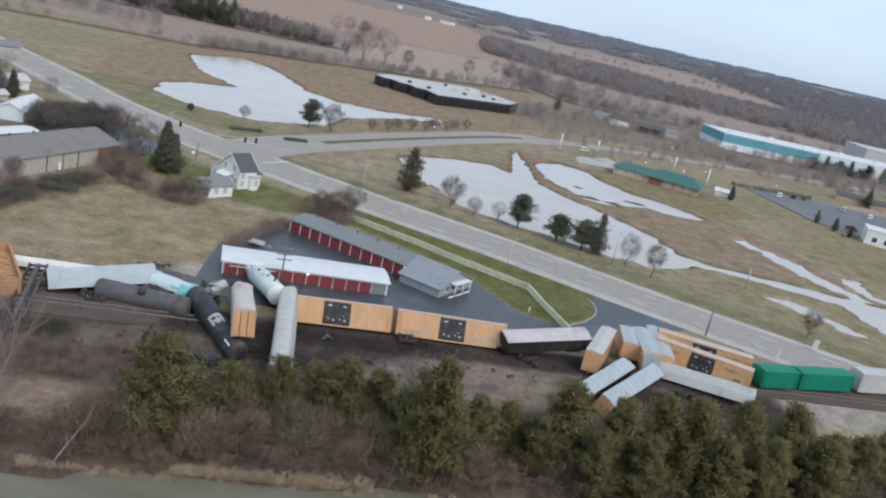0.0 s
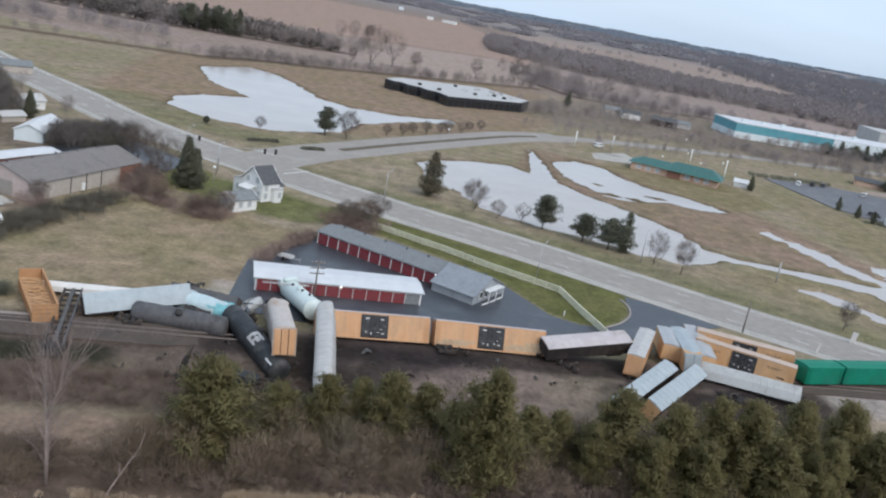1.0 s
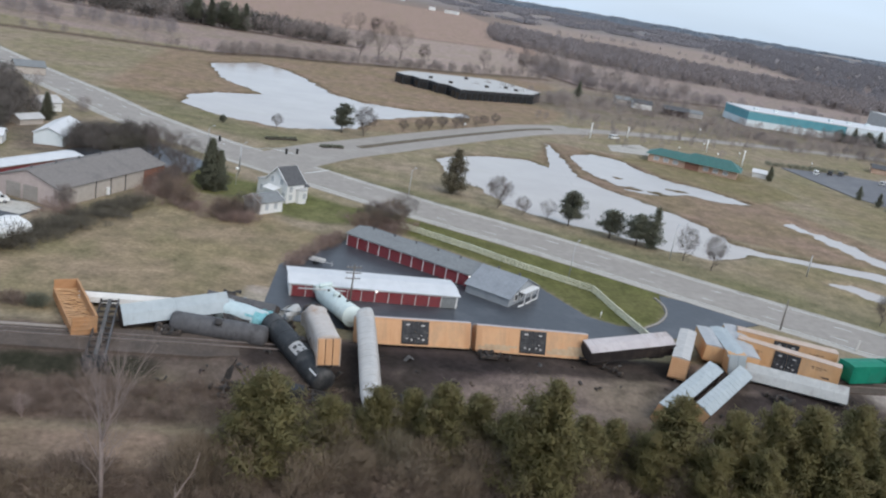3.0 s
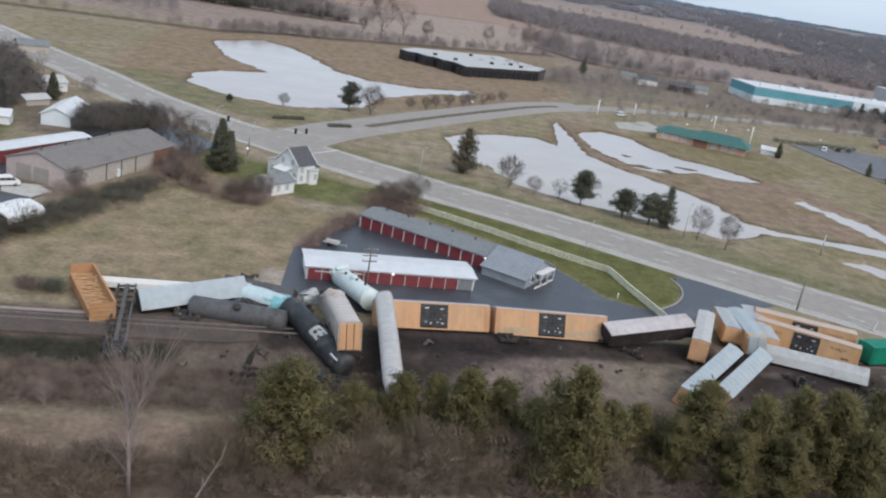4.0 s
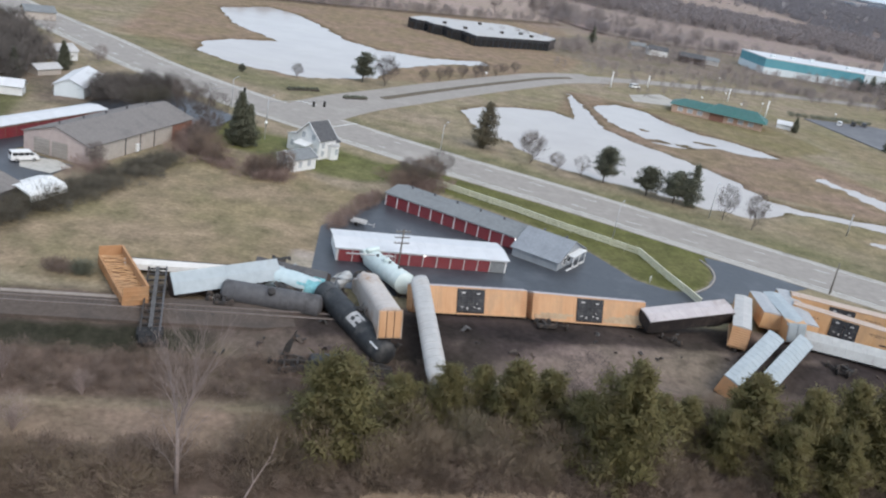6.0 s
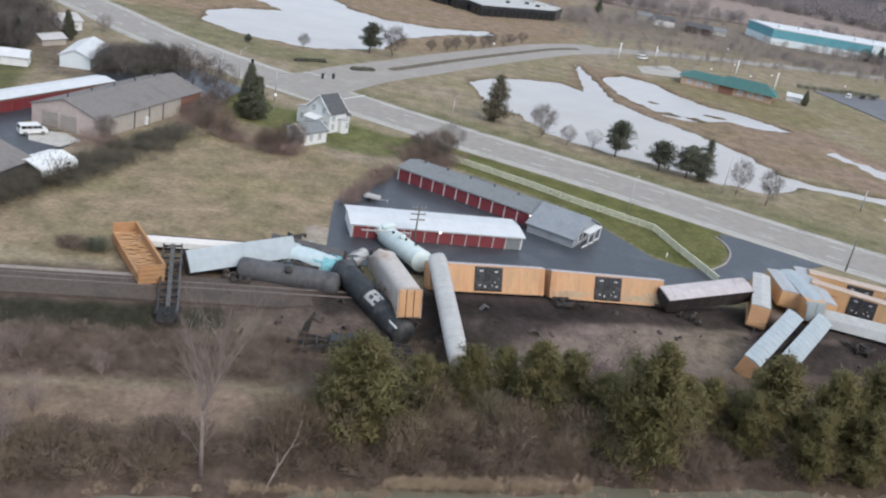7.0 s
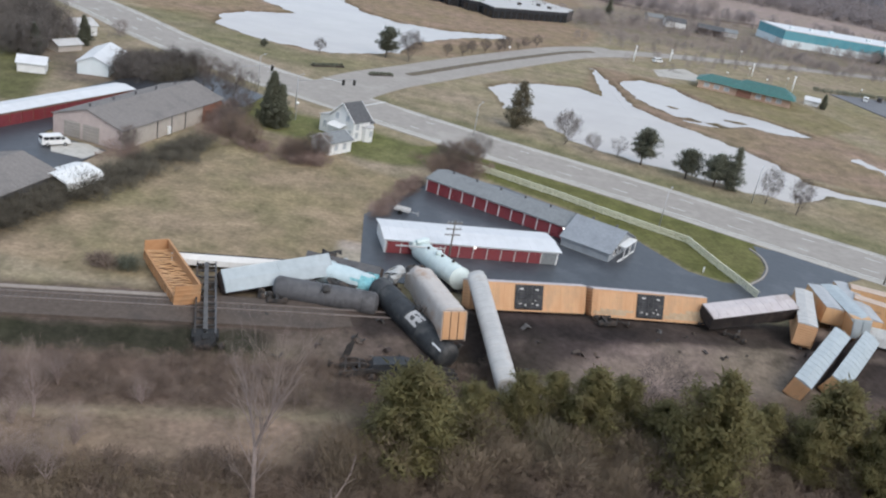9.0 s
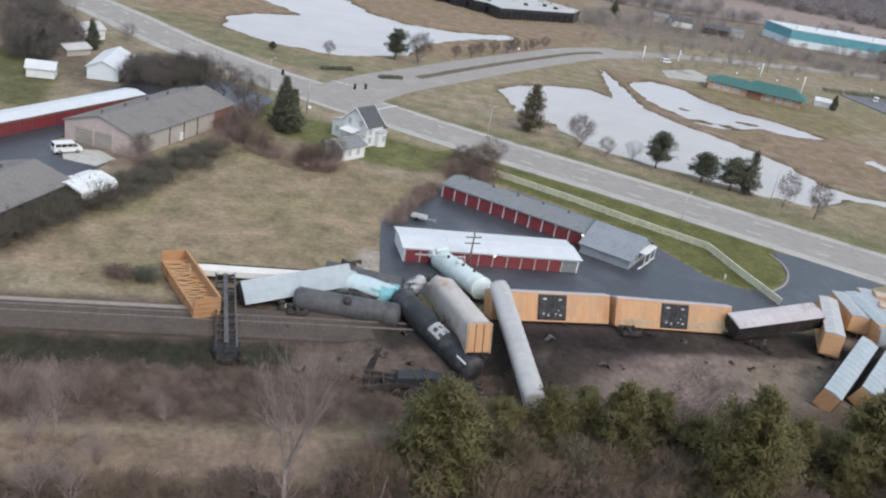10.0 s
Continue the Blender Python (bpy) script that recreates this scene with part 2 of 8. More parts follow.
POLE_WOOD = material("grey_pole_wood", (0.13, 0.115, 0.1), (0.2, 0.18, 0.16), 2.0, 0.9, 0.2)
POLE_STEEL = material("grey_pole_steel", (0.35, 0.35, 0.35), (0.45, 0.45, 0.45), 2.0, 0.5, 0.02, metal=0.4)
FENCE_WOOD = material("pale_weathered_fence_wood", (0.62, 0.6, 0.46), (0.74, 0.72, 0.57), 2.0, 0.85, 0.1, stain=(0.45, 0.46, 0.33), stain_scale=0.5, per_piece=0.12)
RUBBER = material("black_rubber", (0.015, 0.015, 0.016), (0.03, 0.03, 0.03), 3.0, 0.85, 0.05)
BARK = material("bare_tree_bark", (0.085, 0.068, 0.06), (0.15, 0.125, 0.11), 3.0, 0.95, 0.2, per_piece=0.25)
PALE_BARK = material("pale_bare_bark", (0.23, 0.175, 0.155), (0.33, 0.26, 0.235), 3.0, 0.95, 0.2, per_piece=0.25)
TWIG = material("winter_twigs", (0.17, 0.132, 0.112), (0.25, 0.2, 0.17), 0.6, 0.95, 0.0, per_piece=0.35)
PURPLE_TWIG = material("grey_mauve_winter_twigs", (0.137, 0.1, 0.081), (0.202, 0.153, 0.126), 0.6, 0.95, 0.0, per_piece=0.35)
CROWN_TWIG = material("dark_crown_twigs", (0.095, 0.075, 0.067), (0.15, 0.12, 0.107), 0.6, 0.95, 0.0, per_piece=0.35)
HEDGE_TWIG = material("dark_hedge_twigs", (0.085, 0.076, 0.06), (0.14, 0.124, 0.098), 0.6, 0.95, 0.0, per_piece=0.35)
NEEDLE = material("pine_needles", (0.245, 0.222, 0.106), (0.318, 0.284, 0.146), 0.5, 0.9, 0.0, stain=(0.3, 0.24, 0.155), stain_scale=0.35, stain_at=0.56, per_piece=0.12, spec=0.1)
OLIVE_NEEDLE = material("olive_spruce_needles", (0.195, 0.172, 0.122), (0.285, 0.255, 0.185), 0.8, 0.9, 0.0, per_piece=0.3, spec=0.1)
DARK_NEEDLE = material("dark_spruce_needles", (0.185, 0.19, 0.143), (0.275, 0.28, 0.213), 0.8, 0.9, 0.0, per_piece=0.35, spec=0.1)
def translucent(m, share_of):
    """Let some light through a thin leaf."""
    n, l = m.node_tree.nodes, m.node_tree.links.new
    shader, out = n["Principled BSDF"], n["Material Output"]
    thin, mix = n.new("ShaderNodeBsdfTranslucent"), n.new("ShaderNodeMixShader")
    mix.inputs["Fac"].default_value = share_of
    l(shader.inputs["Base Color"].links[0].from_socket, thin.inputs["Color"])
    l(shader.outputs["BSDF"], mix.inputs[1])
    l(thin.outputs["BSDF"], mix.inputs[2])
    l(mix.outputs["Shader"], out.inputs["Surface"])


for leaf in (NEEDLE, DARK_NEEDLE, OLIVE_NEEDLE):
    translucent(leaf, 0.62)
REED = material("dry_reeds", (0.38, 0.285, 0.195), (0.52, 0.4, 0.285), 1.0, 0.95, 0.0, per_piece=0.25)
DRY_BRUSH = material("dry_brown_brush", (0.146, 0.106, 0.081), (0.213, 0.158, 0.123), 0.7, 0.95, 0.0, per_piece=0.3)
LAMP_HEAD = material("white_lamp_globe", (0.8, 0.8, 0.78), (0.85, 0.85, 0.83), 2.0, 0.4, 0.0)


def water_material():
    # pale base is silt plus reflected sky brightness put into the colour
    m = material("turbid_sky_pale_water", (0.39, 0.335, 0.295), (0.45, 0.395, 0.345), 0.05, 0.13, 0.0, stain=(0.4, 0.35, 0.29), stain_scale=0.06, stain_at=0.58, spec=0.42)
    n, l = m.node_tree.nodes, m.node_tree.links.new
    ripple = n.new("ShaderNodeTexNoise")
    ripple.inputs["Scale"].default_value = 0.9
    ripple.inputs["Detail"].default_value = 4
    coord = n.new("ShaderNodeTexCoord")
    b = n.new("ShaderNodeBump")
    b.inputs["Strength"].default_value, b.inputs["Distance"].default_value = 0.06, 0.05
    l(coord.outputs["Object"], ripple.inputs["Vector"])
    l(ripple.outputs["Fac"], b.inputs["Height"])
    l(b.outputs["Normal"], n["Principled BSDF"].inputs["Normal"])
    return m


WATER = water_material()
SILTY = material("silty_shallow_water", (0.46, 0.395, 0.345), (0.56, 0.49, 0.435), 0.25, 0.3, 0.0, stain=(0.34, 0.27, 0.21), stain_scale=0.2, stain_at=0.58, spec=0.4)
MURKY = material("murky_ditch_water", (0.13, 0.12, 0.085), (0.17, 0.155, 0.115), 0.3, 0.4, 0.0, spec=0.3)


# ---- building blocks ----
def box(bm, sx, sy, sz, at=(0, 0, 0), rot=(0, 0, 0), taper=1.0):
    """A box centred at `at`; taper narrows its top."""
    m = pose(*at, *rot)
    v = [bm.verts.new(m @ Vector((x * sx / 2 * k, y * sy / 2 * k, z * sz / 2))) for z, k in ((-1, 1), (1, taper)) for x, y in ((-1, -1), (1, -1), (1, 1), (-1, 1))]
    for f in ((3, 2, 1, 0), (4, 5, 6, 7), (0, 1, 5, 4), (1, 2, 6, 5), (2, 3, 7, 6), (3, 0, 4, 7)):
        bm.faces.new([v[i] for i in f])


def prism(bm, outline, length, axis="x", start=None):
    """A closed outline in the plane across the axis, drawn out along it; centred unless start is given."""
    a = -length / 2 if start is None else start
    put = {"x": lambda p, s: (s, p[0], p[1]), "y": lambda p, s: (p[0], s, p[1]), "z": lambda p, s: (p[0], p[1], s)}[axis]
    ends = [[bm.verts.new(put(p, s)) for p in outline] for s in (a, a + length)]
    n = len(outline)
    for i in range(n):
        bm.faces.new((ends[0][i], ends[0][(i + 1) % n], ends[1][(i + 1) % n], ends[1][i]))
    bm.faces.new(ends[0][::-1])
    bm.faces.new(ends[1])
    bmesh.ops.recalc_face_normals(bm, faces=bm.faces)


def rod(bm, p0, p1, r0, r1=None, seg=6, caps=True):
    """A tapered rod from p0 to p1."""
    p0, p1 = Vector(p0), Vector(p1)
    r1 = r0 if r1 is None else r1
    q = (p1 - p0).to_track_quat("Z", "Y")
    rings = []
    for p, r in ((p0, r0), (p1, r1)):
        rings.append([bm.verts.new(p + q @ Vector((r * math.cos(a), r * math.sin(a), 0))) for a in (2 * math.pi * i / seg for i in range(seg))])
    for i in range(seg):
        f = bm.faces.new((rings[0][i], rings[0][(i + 1) % seg], rings[1][(i + 1) % seg], rings[1][i]))
        f.smooth = seg > 6
    if caps:
        bm.faces.new(rings[0][::-1])
        bm.faces.new(rings[1])


def lathe(bm, profile, seg=24, axis="x", at=(0, 0, 0)):
    """A profile of (along, radius) turned round an axis."""
    rings = []
    for s, r in profile:
        ring = []
        for i in range(seg):
            a = 2 * math.pi * i / seg
            p = {"x": (s, r * math.cos(a), r * math.sin(a)), "y": (r * math.cos(a), s, r * math.sin(a)), "z": (r * math.cos(a), r * math.sin(a), s)}[axis]
            ring.append(bm.verts.new(Vector(p) + Vector(at)))
        rings.append(ring)
    for a, b in zip(rings, rings[1:]):
        for i in range(seg):
            bm.faces.new((a[i], a[(i + 1) % seg], b[(i + 1) % seg], b[i])).smooth = True
    bm.faces.new(rings[0][::-1])
    bm.faces.new(rings[-1])
    bmesh.ops.recalc_face_normals(bm, faces=bm.faces)


def loft(bm, stations):
    """Skin over closed outlines of (y, z), one for each x: one piece."""
    rings = [[bm.verts.new((x, y, z)) for y, z in outline] for x, outline in stations]
    n = len(rings[0])
    for a, b in zip(rings, rings[1:]):
        for i in range(n):
            bm.faces.new((a[i], a[(i + 1) % n], b[(i + 1) % n], b[i]))
    bm.faces.new(rings[0][::-1])
    bm.faces.new(rings[-1])
    bmesh.ops.recalc_face_normals(bm, faces=bm.faces)


def ribs(length, spacing, wide):
    """Stations along x where a rib of that width rises and falls: (x, raised)."""
    n = max(1, int(length / spacing))
    out = []
    for k in range(n + 1):
        c = -length / 2 + wide / 2 + k * (length - wide) / n
        out += [(c - wide / 2, 0), (c - wide / 2 + 0.01, 1), (c + wide / 2 - 0.01, 1), (c + wide / 2, 0)]
    return out


def bevelled(bm, width=0.03):
    bmesh.ops.bevel(bm, geom=list(bm.edges), offset=width, segments=1, affect="EDGES", profile=0.5)
    return bm


def part(name, bm, mat, parent=None, label="", at=None):
    me = bpy.data.meshes.new(name)
    bm.to_mesh(me)
    bm.free()
    me.materials.append(mat)
    ob = new(name, me)
    if parent:
        ob.parent = parent
    if at:
        ob.matrix_basis = at
    if label:
        ob["label"] = label
    return ob


def share(name, mesh, parent, at, label=""):
    """One more object on a mesh that exists already."""
    ob = new(name, mesh)
    ob.parent = parent
    ob.matrix_basis = at
    if label:
        ob["label"] = label
    return ob


def thing(name, m, label, category, group="", kind=""):
    ob = new(name)
    ob.matrix_basis = m
    return tagged(ob, label, category, group, kind)


def between(p0, p1, z0, z1, roll=0):
    """A pose half-way from p0 to p1 in plan, its x axis along them, rolled about it."""
    a, b = Vector((*p0, z0)), Vector((*p1, z1))
    d = b - a
    yaw, up = math.atan2(d.y, d.x), math.atan2(d.z, d.to_2d().length)
    return Matrix.Translation((a + b) / 2) @ Matrix.Rotation(yaw, 4, "Z") @ Matrix.Rotation(-up, 4, "Y") @ Matrix.Rotation(radians(roll), 4, "X")

# ---- the ground, one sheet to the horizon ----
TRACK_A = radians(12.6)
TRACK_D = (math.cos(TRACK_A), math.sin(TRACK_A))


def on_track(u, v=0.0):
    """Plan of a point u metres along the line and v metres beside it (positive: away from the ditch)."""
    return (u * TRACK_D[0] - v * TRACK_D[1], 119.0 + u * TRACK_D[1] + v * TRACK_D[0])


def inside(poly, X, Y):
    """Which of the points lie in the outline."""
    hit = np.zeros(X.shape, bool)
    n = len(poly)
    for i in range(n):
        (x0, y0), (x1, y1) = poly[i], poly[(i + 1) % n]
        if y0 == y1:
            continue
        cross = (Y > min(y0, y1)) & (Y <= max(y0, y1)) & (X < x0 + (Y - y0) * (x1 - x0) / (y1 - y0))
        hit ^= cross
    return hit


def depth_in(poly, X, Y):
    """Distance to the outline, positive inside."""
    best = np.full(X.shape, 1e9)
    n = len(poly)
    for i in range(n):
        (x0, y0), (x1, y1) = poly[i], poly[(i + 1) % n]
        dx, dy = x1 - x0, y1 - y0
        s = np.clip(((X - x0) * dx + (Y - y0) * dy) / max(dx * dx + dy * dy, 1e-9), 0, 1)
        best = np.minimum(best, np.hypot(X - x0 - s * dx, Y - y0 - s * dy))
    return np.where(inside(poly, X, Y), best, -best)


POND_SOUTH = [(-6, 268), (0, 277), (12, 286), (23, 290), (30, 280), (33.5, 331), (36, 300), (36.5, 276), (44.5, 262), (56.6, 248), (66, 232), (68.7, 219), (77, 214.5), (90, 213), (104, 211), (122, 209), (150, 204), (150, 170), (112, 178), (108, 190), (107, 203), (95, 206.5), (82, 210), (72, 211), (66, 205), (58.7, 201), (48.7, 202), (38, 208.5), (26, 212.5), (13.8, 220), (6, 236), (-2, 243)]
POND_MID = [(40, 313), (50, 325), (59, 320), (64, 304), (71, 294.6), (82, 289), (92.5, 276.5), (81, 271.5), (72, 276), (61, 266), (53, 267.5), (46, 277), (42, 288)]
POND_NORTH = [(-90, 291), (-73, 279), (-55, 277), (-43, 286), (-34, 297), (-30, 322), (-16, 346), (5, 368), (2, 374), (-18, 360), (-37, 358), (-46, 364), (-53, 370), (-68, 402), (-82, 425), (-96, 434), (-111, 404), (-95, 362), (-73, 338), (-87, 325), (-93, 312)]
POND_NEAR = [(-60, 52), (-60, 64.5), (-36, 73.6), (-30, 74.6), (-18, 77.6), (-10, 79.8), (1, 82.4), (16, 85.6), (40, 90), (70, 96), (70, 60), (0, 46)]
PUDDLES = [[(95, 254), (99, 255), (104, 247), (109, 240), (111, 228), (118, 213), (114, 212), (107, 222), (104, 231), (101, 244)],
           [(84, 194), (91, 196.5), (96, 190), (101, 181), (98, 180), (93, 186)],
           [(118, 232), (124, 234), (122, 224), (126, 214), (121, 214), (119, 222)]]
LOT = [(-22, 169), (-31.5, 148), (-30, 124.5), (-14, 124), (0, 127.5), (17, 131), (32, 139.5), (41, 146), (55, 156.5), (43, 163.5), (38.2, 164.8), (37.6, 159.0), (37.0, 154.2), (34.4, 149.0), (30.8, 144.9), (26.5, 144.2), (21.5, 146.4), (17.6, 152.8), (14.2, 158.4), (5.2, 166.6), (-8, 175), (-15, 176)]
LAWN = [(-8, 176), (5.2, 167), (14.2, 158.8), (17.6, 153), (21.5, 146.6), (26.5, 144.4), (31.0, 145), (34.6, 149.2), (37.2, 154.2), (37.8, 159), (40, 168), (20, 177), (0, 187), (-20, 196), (-28, 190)]
HOUSE_LAWN = [(-60, 204), (-50, 203), (-36, 200), (-17, 191), (-19, 181), (-27, 176), (-34, 176), (-42, 180), (-50, 182), (-58, 188)]
WEST_YARD = [(-100, 140), (-79, 140), (-76, 158), (-88, 162), (-80, 196), (-62, 200), (-60, 212), (-78, 226), (-90, 205), (-102, 165)]
EAST_YARD = [(136.4, 369), (143, 340), (147, 322), (154, 313), (166, 307), (240, 330), (218, 374), (193, 373), (169, 378)]

east, west = [140.0], [-140.0]
while east[-1] < 4200:
    east.append(east[-1] + 2 + 0.09 * (east[-1] - 140))
while west[-1] > -3600:
    west.append(west[-1] - 2 + 0.09 * (west[-1] + 140))
north = [452.0]
while north[-1] < 4700:
    north.append(north[-1] + 4 + 0.025 * (north[-1] - 452))
gx = np.concatenate([np.array(west[::-1][:-1]), np.arange(-140, 140, 1.3), np.array(east)])
gy = np.concatenate([np.array([-2500, -1200, -600, -300, -150, -80, -40, -10, 10, 30, 45]), np.arange(55, 300, 1.3), np.arange(300, 452, 2.2), np.array(north)])
GX, GY = np.meshgrid(gx, gy)
V_OFF = -(GX - 0) * TRACK_D[1] + (GY - 119.0) * TRACK_D[0]
U_OFF = GX * TRACK_D[0] + (GY - 119.0) * TRACK_D[1]


def smooth(a, b, v):
    t = np.clip((v - a) / (b - a), 0, 1)
    return t * t * (3 - 2 * t)


def wave(X, Y, s, seed):
    """Cheap rolling noise."""
    r = np.random.RandomState(seed)
    z = 0
    for k in range(5):
        a, p, f = r.uniform(0, 6.28), r.uniform(0, 6.28), s * r.uniform(0.6, 1.9)
        z = z + np.sin((X * math.cos(a) + Y * math.sin(a)) * f + p) / 5
    return z


POND_LIST = [POND_SOUTH, POND_MID, POND_NORTH, POND_NEAR] + PUDDLES
GZ = 0.12 * wave(GX, GY, 0.15, 3) * smooth(170, 200, GY) + 0.05 * wave(GX, GY, 0.5, 4)
ditch = smooth(-5, -12, V_OFF) * smooth(-60, -40, V_OFF)
GZ -= 1.3 * ditch + 0.25 * ditch * wave(GX, GY, 0.4, 5)
GZ += 0.35 * smooth(-5.5, -3.5, V_OFF) * smooth(4.5, 3.0, V_OFF)
for k, pond in enumerate(POND_LIST):
    d = depth_in(pond, GX + 0.9 * wave(GX, GY, 0.5, 20 + k), GY + 1.2 * wave(GX, GY, 0.45, 40 + k))
    d = d + (0.7 if pond is POND_SOUTH or pond is POND_NEAR else 1.1 if k < 4 else 2.2) * wave(GX, GY, 0.9, 60 + k) + 0.5 * wave(GX, GY, 1.7, 160 + k)
    water = -0.35 if pond is not POND_NEAR else -1.7
    cut = smooth(-2.2, 1.6, d)
    GZ = GZ * (1 - cut) + cut * (water - 0.5)
for x, y, rx, ry in ((42, 284, 2.4, 5), (46, 276, 3.2, 4.5), (54, 271, 4.5, 3), (62, 270, 4.5, 2.4), (70, 279, 5, 2.2), (52, 285, 2.6, 2.0)):
    bar = smooth(1.25, 0.6, np.hypot((GX - x + 0.8 * wave(GX, GY, 0.8, 91)) / rx, (GY - y + 0.8 * wave(GX, GY, 0.9, 92)) / ry))
    GZ = np.maximum(GZ, GZ * (1 - bar) - 0.22 * bar)
RANGE = np.hypot(GX, GY)
GZ += smooth(1100, 4200, RANGE) * (30 + 7 * wave(GX, GY, 0.0016, 8)) + smooth(600, 1800, RANGE) * 4 * wave(GX, GY, 0.004, 9)

# WOODS is lightened for haze over the distant wood floor
OLIVE, BROWN, PINK, WOODS = (0.228, 0.208, 0.135), (0.252, 0.2, 0.148), (0.33, 0.264, 0.228), (0.195, 0.17, 0.162)
ZONE = np.zeros(GX.shape + (3,))
ZONE[:] = (0.275, 0.244, 0.176)


def lay(mask, colour):
    """Blend a ground cover over what lies there."""
    k = mask[..., None]
    ZONE[:] = ZONE * (1 - k) + np.array(colour) * k


patch = 0.5 + 0.5 * wave(GX, GY, 0.06, 11)
lay(0.5 * smooth(0.45, 0.7, patch), OLIVE)
lay(smooth(-1, 2, depth_in([(24, 292), (34, 335), (60, 330), (95, 300), (110, 262), (125, 215), (92, 214), (70, 222), (58, 250), (40, 268)], GX, GY)), BROWN)
lay(smooth(-3, 4, depth_in([(-60, 270), (-20, 300), (20, 350), (45, 400), (62, 470), (60, 600), (-8, 538), (-75, 478), (-118, 436), (-140, 440), (-120, 300)], GX, GY)) * 0.9, (0.262, 0.204, 0.148))
lay(smooth(-1, 3, depth_in([(78, 340), (110, 335), (120, 300), (96, 277), (70, 298), (56, 325)], GX, GY)), (0.225, 0.198, 0.122))
FIELD = depth_in([(-80, 116), (-69, 150), (-58, 182), (-46, 183), (-34, 172), (-23, 168), (-31, 148), (-31, 124), (-60, 112)], GX, GY)
lay(smooth(-1, 1, FIELD), (0.27, 0.227, 0.155))
lay(smooth(-1, 1, FIELD) * smooth(0.1, 0.5, wave(GX, GY, 0.28, 13) + 0.5 * wave(GX, GY, 0.7, 14)) * 0.6, (0.195, 0.18, 0.112))
lay(smooth(-1, 1, FIELD) * smooth(0.15, 0.5, wave(GX, GY, 0.33, 15) + 0.5 * wave(GX, GY, 0.9, 16)) * 0.5, (0.32, 0.262, 0.185))
lay(smooth(-1, 1, FIELD) * smooth(12, 5, V_OFF) * 0.55, (0.2, 0.19, 0.12))
lay(smooth(-1.5, 1.0, depth_in([(-79, 117), (-60, 176), (-57, 175), (-75, 116)], GX, GY)) * 0.8, (0.165, 0.142, 0.098))
lay(smooth(-3, 3, depth_in([(-45, 236), (-20, 224), (20, 204), (60, 185), (120, 152), (120, 140), (60, 174), (20, 195), (-20, 215)], GX, GY)) * 0.85, (0.182, 0.18, 0.11))
lay(smooth(-3, 3, depth_in([(-100, 300), (-72, 276), (-45, 262), (-52, 246), (-80, 258), (-120, 292)], GX, GY)) * 0.7, (0.18, 0.178, 0.108))
lay(smooth(-4, 6, depth_in([(60, 196), (120, 158), (240, 190), (240, 300), (150, 296), (138, 330), (122, 345), (122, 230)], GX, GY)) * 0.55, (0.225, 0.2, 0.118))
lay(smooth(-0.6, 0.8, depth_in(LAWN, GX, GY)), (0.13, 0.138, 0.058))
lay(smooth(-1, 3, depth_in(HOUSE_LAWN, GX, GY)) * 0.95, (0.138, 0.152, 0.066))
lay(smooth(-1, 1, depth_in([(-60, 186), (-44, 182), (-40, 177), (-44, 176.5), (-50, 180), (-61, 183)], GX, GY)) * 0.8, (0.25, 0.212, 0.155))
lay(smooth(-1, 2, depth_in([(-150, 190), (-96, 175), (-104, 205), (-125, 222), (-160, 220)], GX, GY)), (0.128, 0.13, 0.068))
lay(smooth(-1, 1, depth_in([(-62, 185), (-52, 186), (-52, 206), (-62, 212)], GX, GY)), (0.14, 0.145, 0.06))
lay(smooth(-2, 4, depth_in([(-150, 270), (-96, 214), (-84, 204), (-84, 198), (-100, 196), (-112, 214), (-150, 240)], GX, GY)) * 0.8, (0.15, 0.127, 0.108))
# the railway's dirt, churned ground, near-black patches under the wreck, brush in front of it
lay(smooth(-9.5, -6.5, V_OFF) * smooth(5.5, 4.0, V_OFF) * smooth(-100, -95, U_OFF), (0.125, 0.1, 0.09))
lay(smooth(-17, -13, V_OFF + wave(GX, GY, 0.35, 93)) * smooth(5.5, 4.5, V_OFF) * smooth(-20, -14, U_OFF) * smooth(75, 60, U_OFF), (0.2, 0.166, 0.148))
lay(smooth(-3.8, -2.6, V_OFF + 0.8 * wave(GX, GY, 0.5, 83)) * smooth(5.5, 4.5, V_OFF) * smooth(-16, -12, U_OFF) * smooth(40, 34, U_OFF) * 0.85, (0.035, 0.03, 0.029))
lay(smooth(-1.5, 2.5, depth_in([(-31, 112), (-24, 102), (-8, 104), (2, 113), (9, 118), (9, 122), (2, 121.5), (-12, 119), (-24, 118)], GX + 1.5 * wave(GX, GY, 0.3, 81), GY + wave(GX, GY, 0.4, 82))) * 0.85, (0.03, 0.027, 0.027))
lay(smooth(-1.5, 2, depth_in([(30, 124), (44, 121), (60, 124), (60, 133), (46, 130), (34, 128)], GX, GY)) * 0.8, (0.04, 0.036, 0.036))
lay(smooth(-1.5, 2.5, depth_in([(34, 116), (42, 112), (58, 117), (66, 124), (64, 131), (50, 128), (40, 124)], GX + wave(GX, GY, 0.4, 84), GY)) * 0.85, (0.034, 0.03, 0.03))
smear = 0.5 + 0.5 * wave(U_OFF * 0.35, V_OFF * 1.7, 0.9, 85) + 0.35 * wave(U_OFF, V_OFF * 2, 0.7, 86)
lay(smooth(0.62, 0.85, smear) * smooth(-13, -11, V_OFF) * smooth(4, 2, V_OFF) * smooth(-22, -14, U_OFF) * smooth(75, 60, U_OFF) * 0.55, (0.06, 0.05, 0.047))
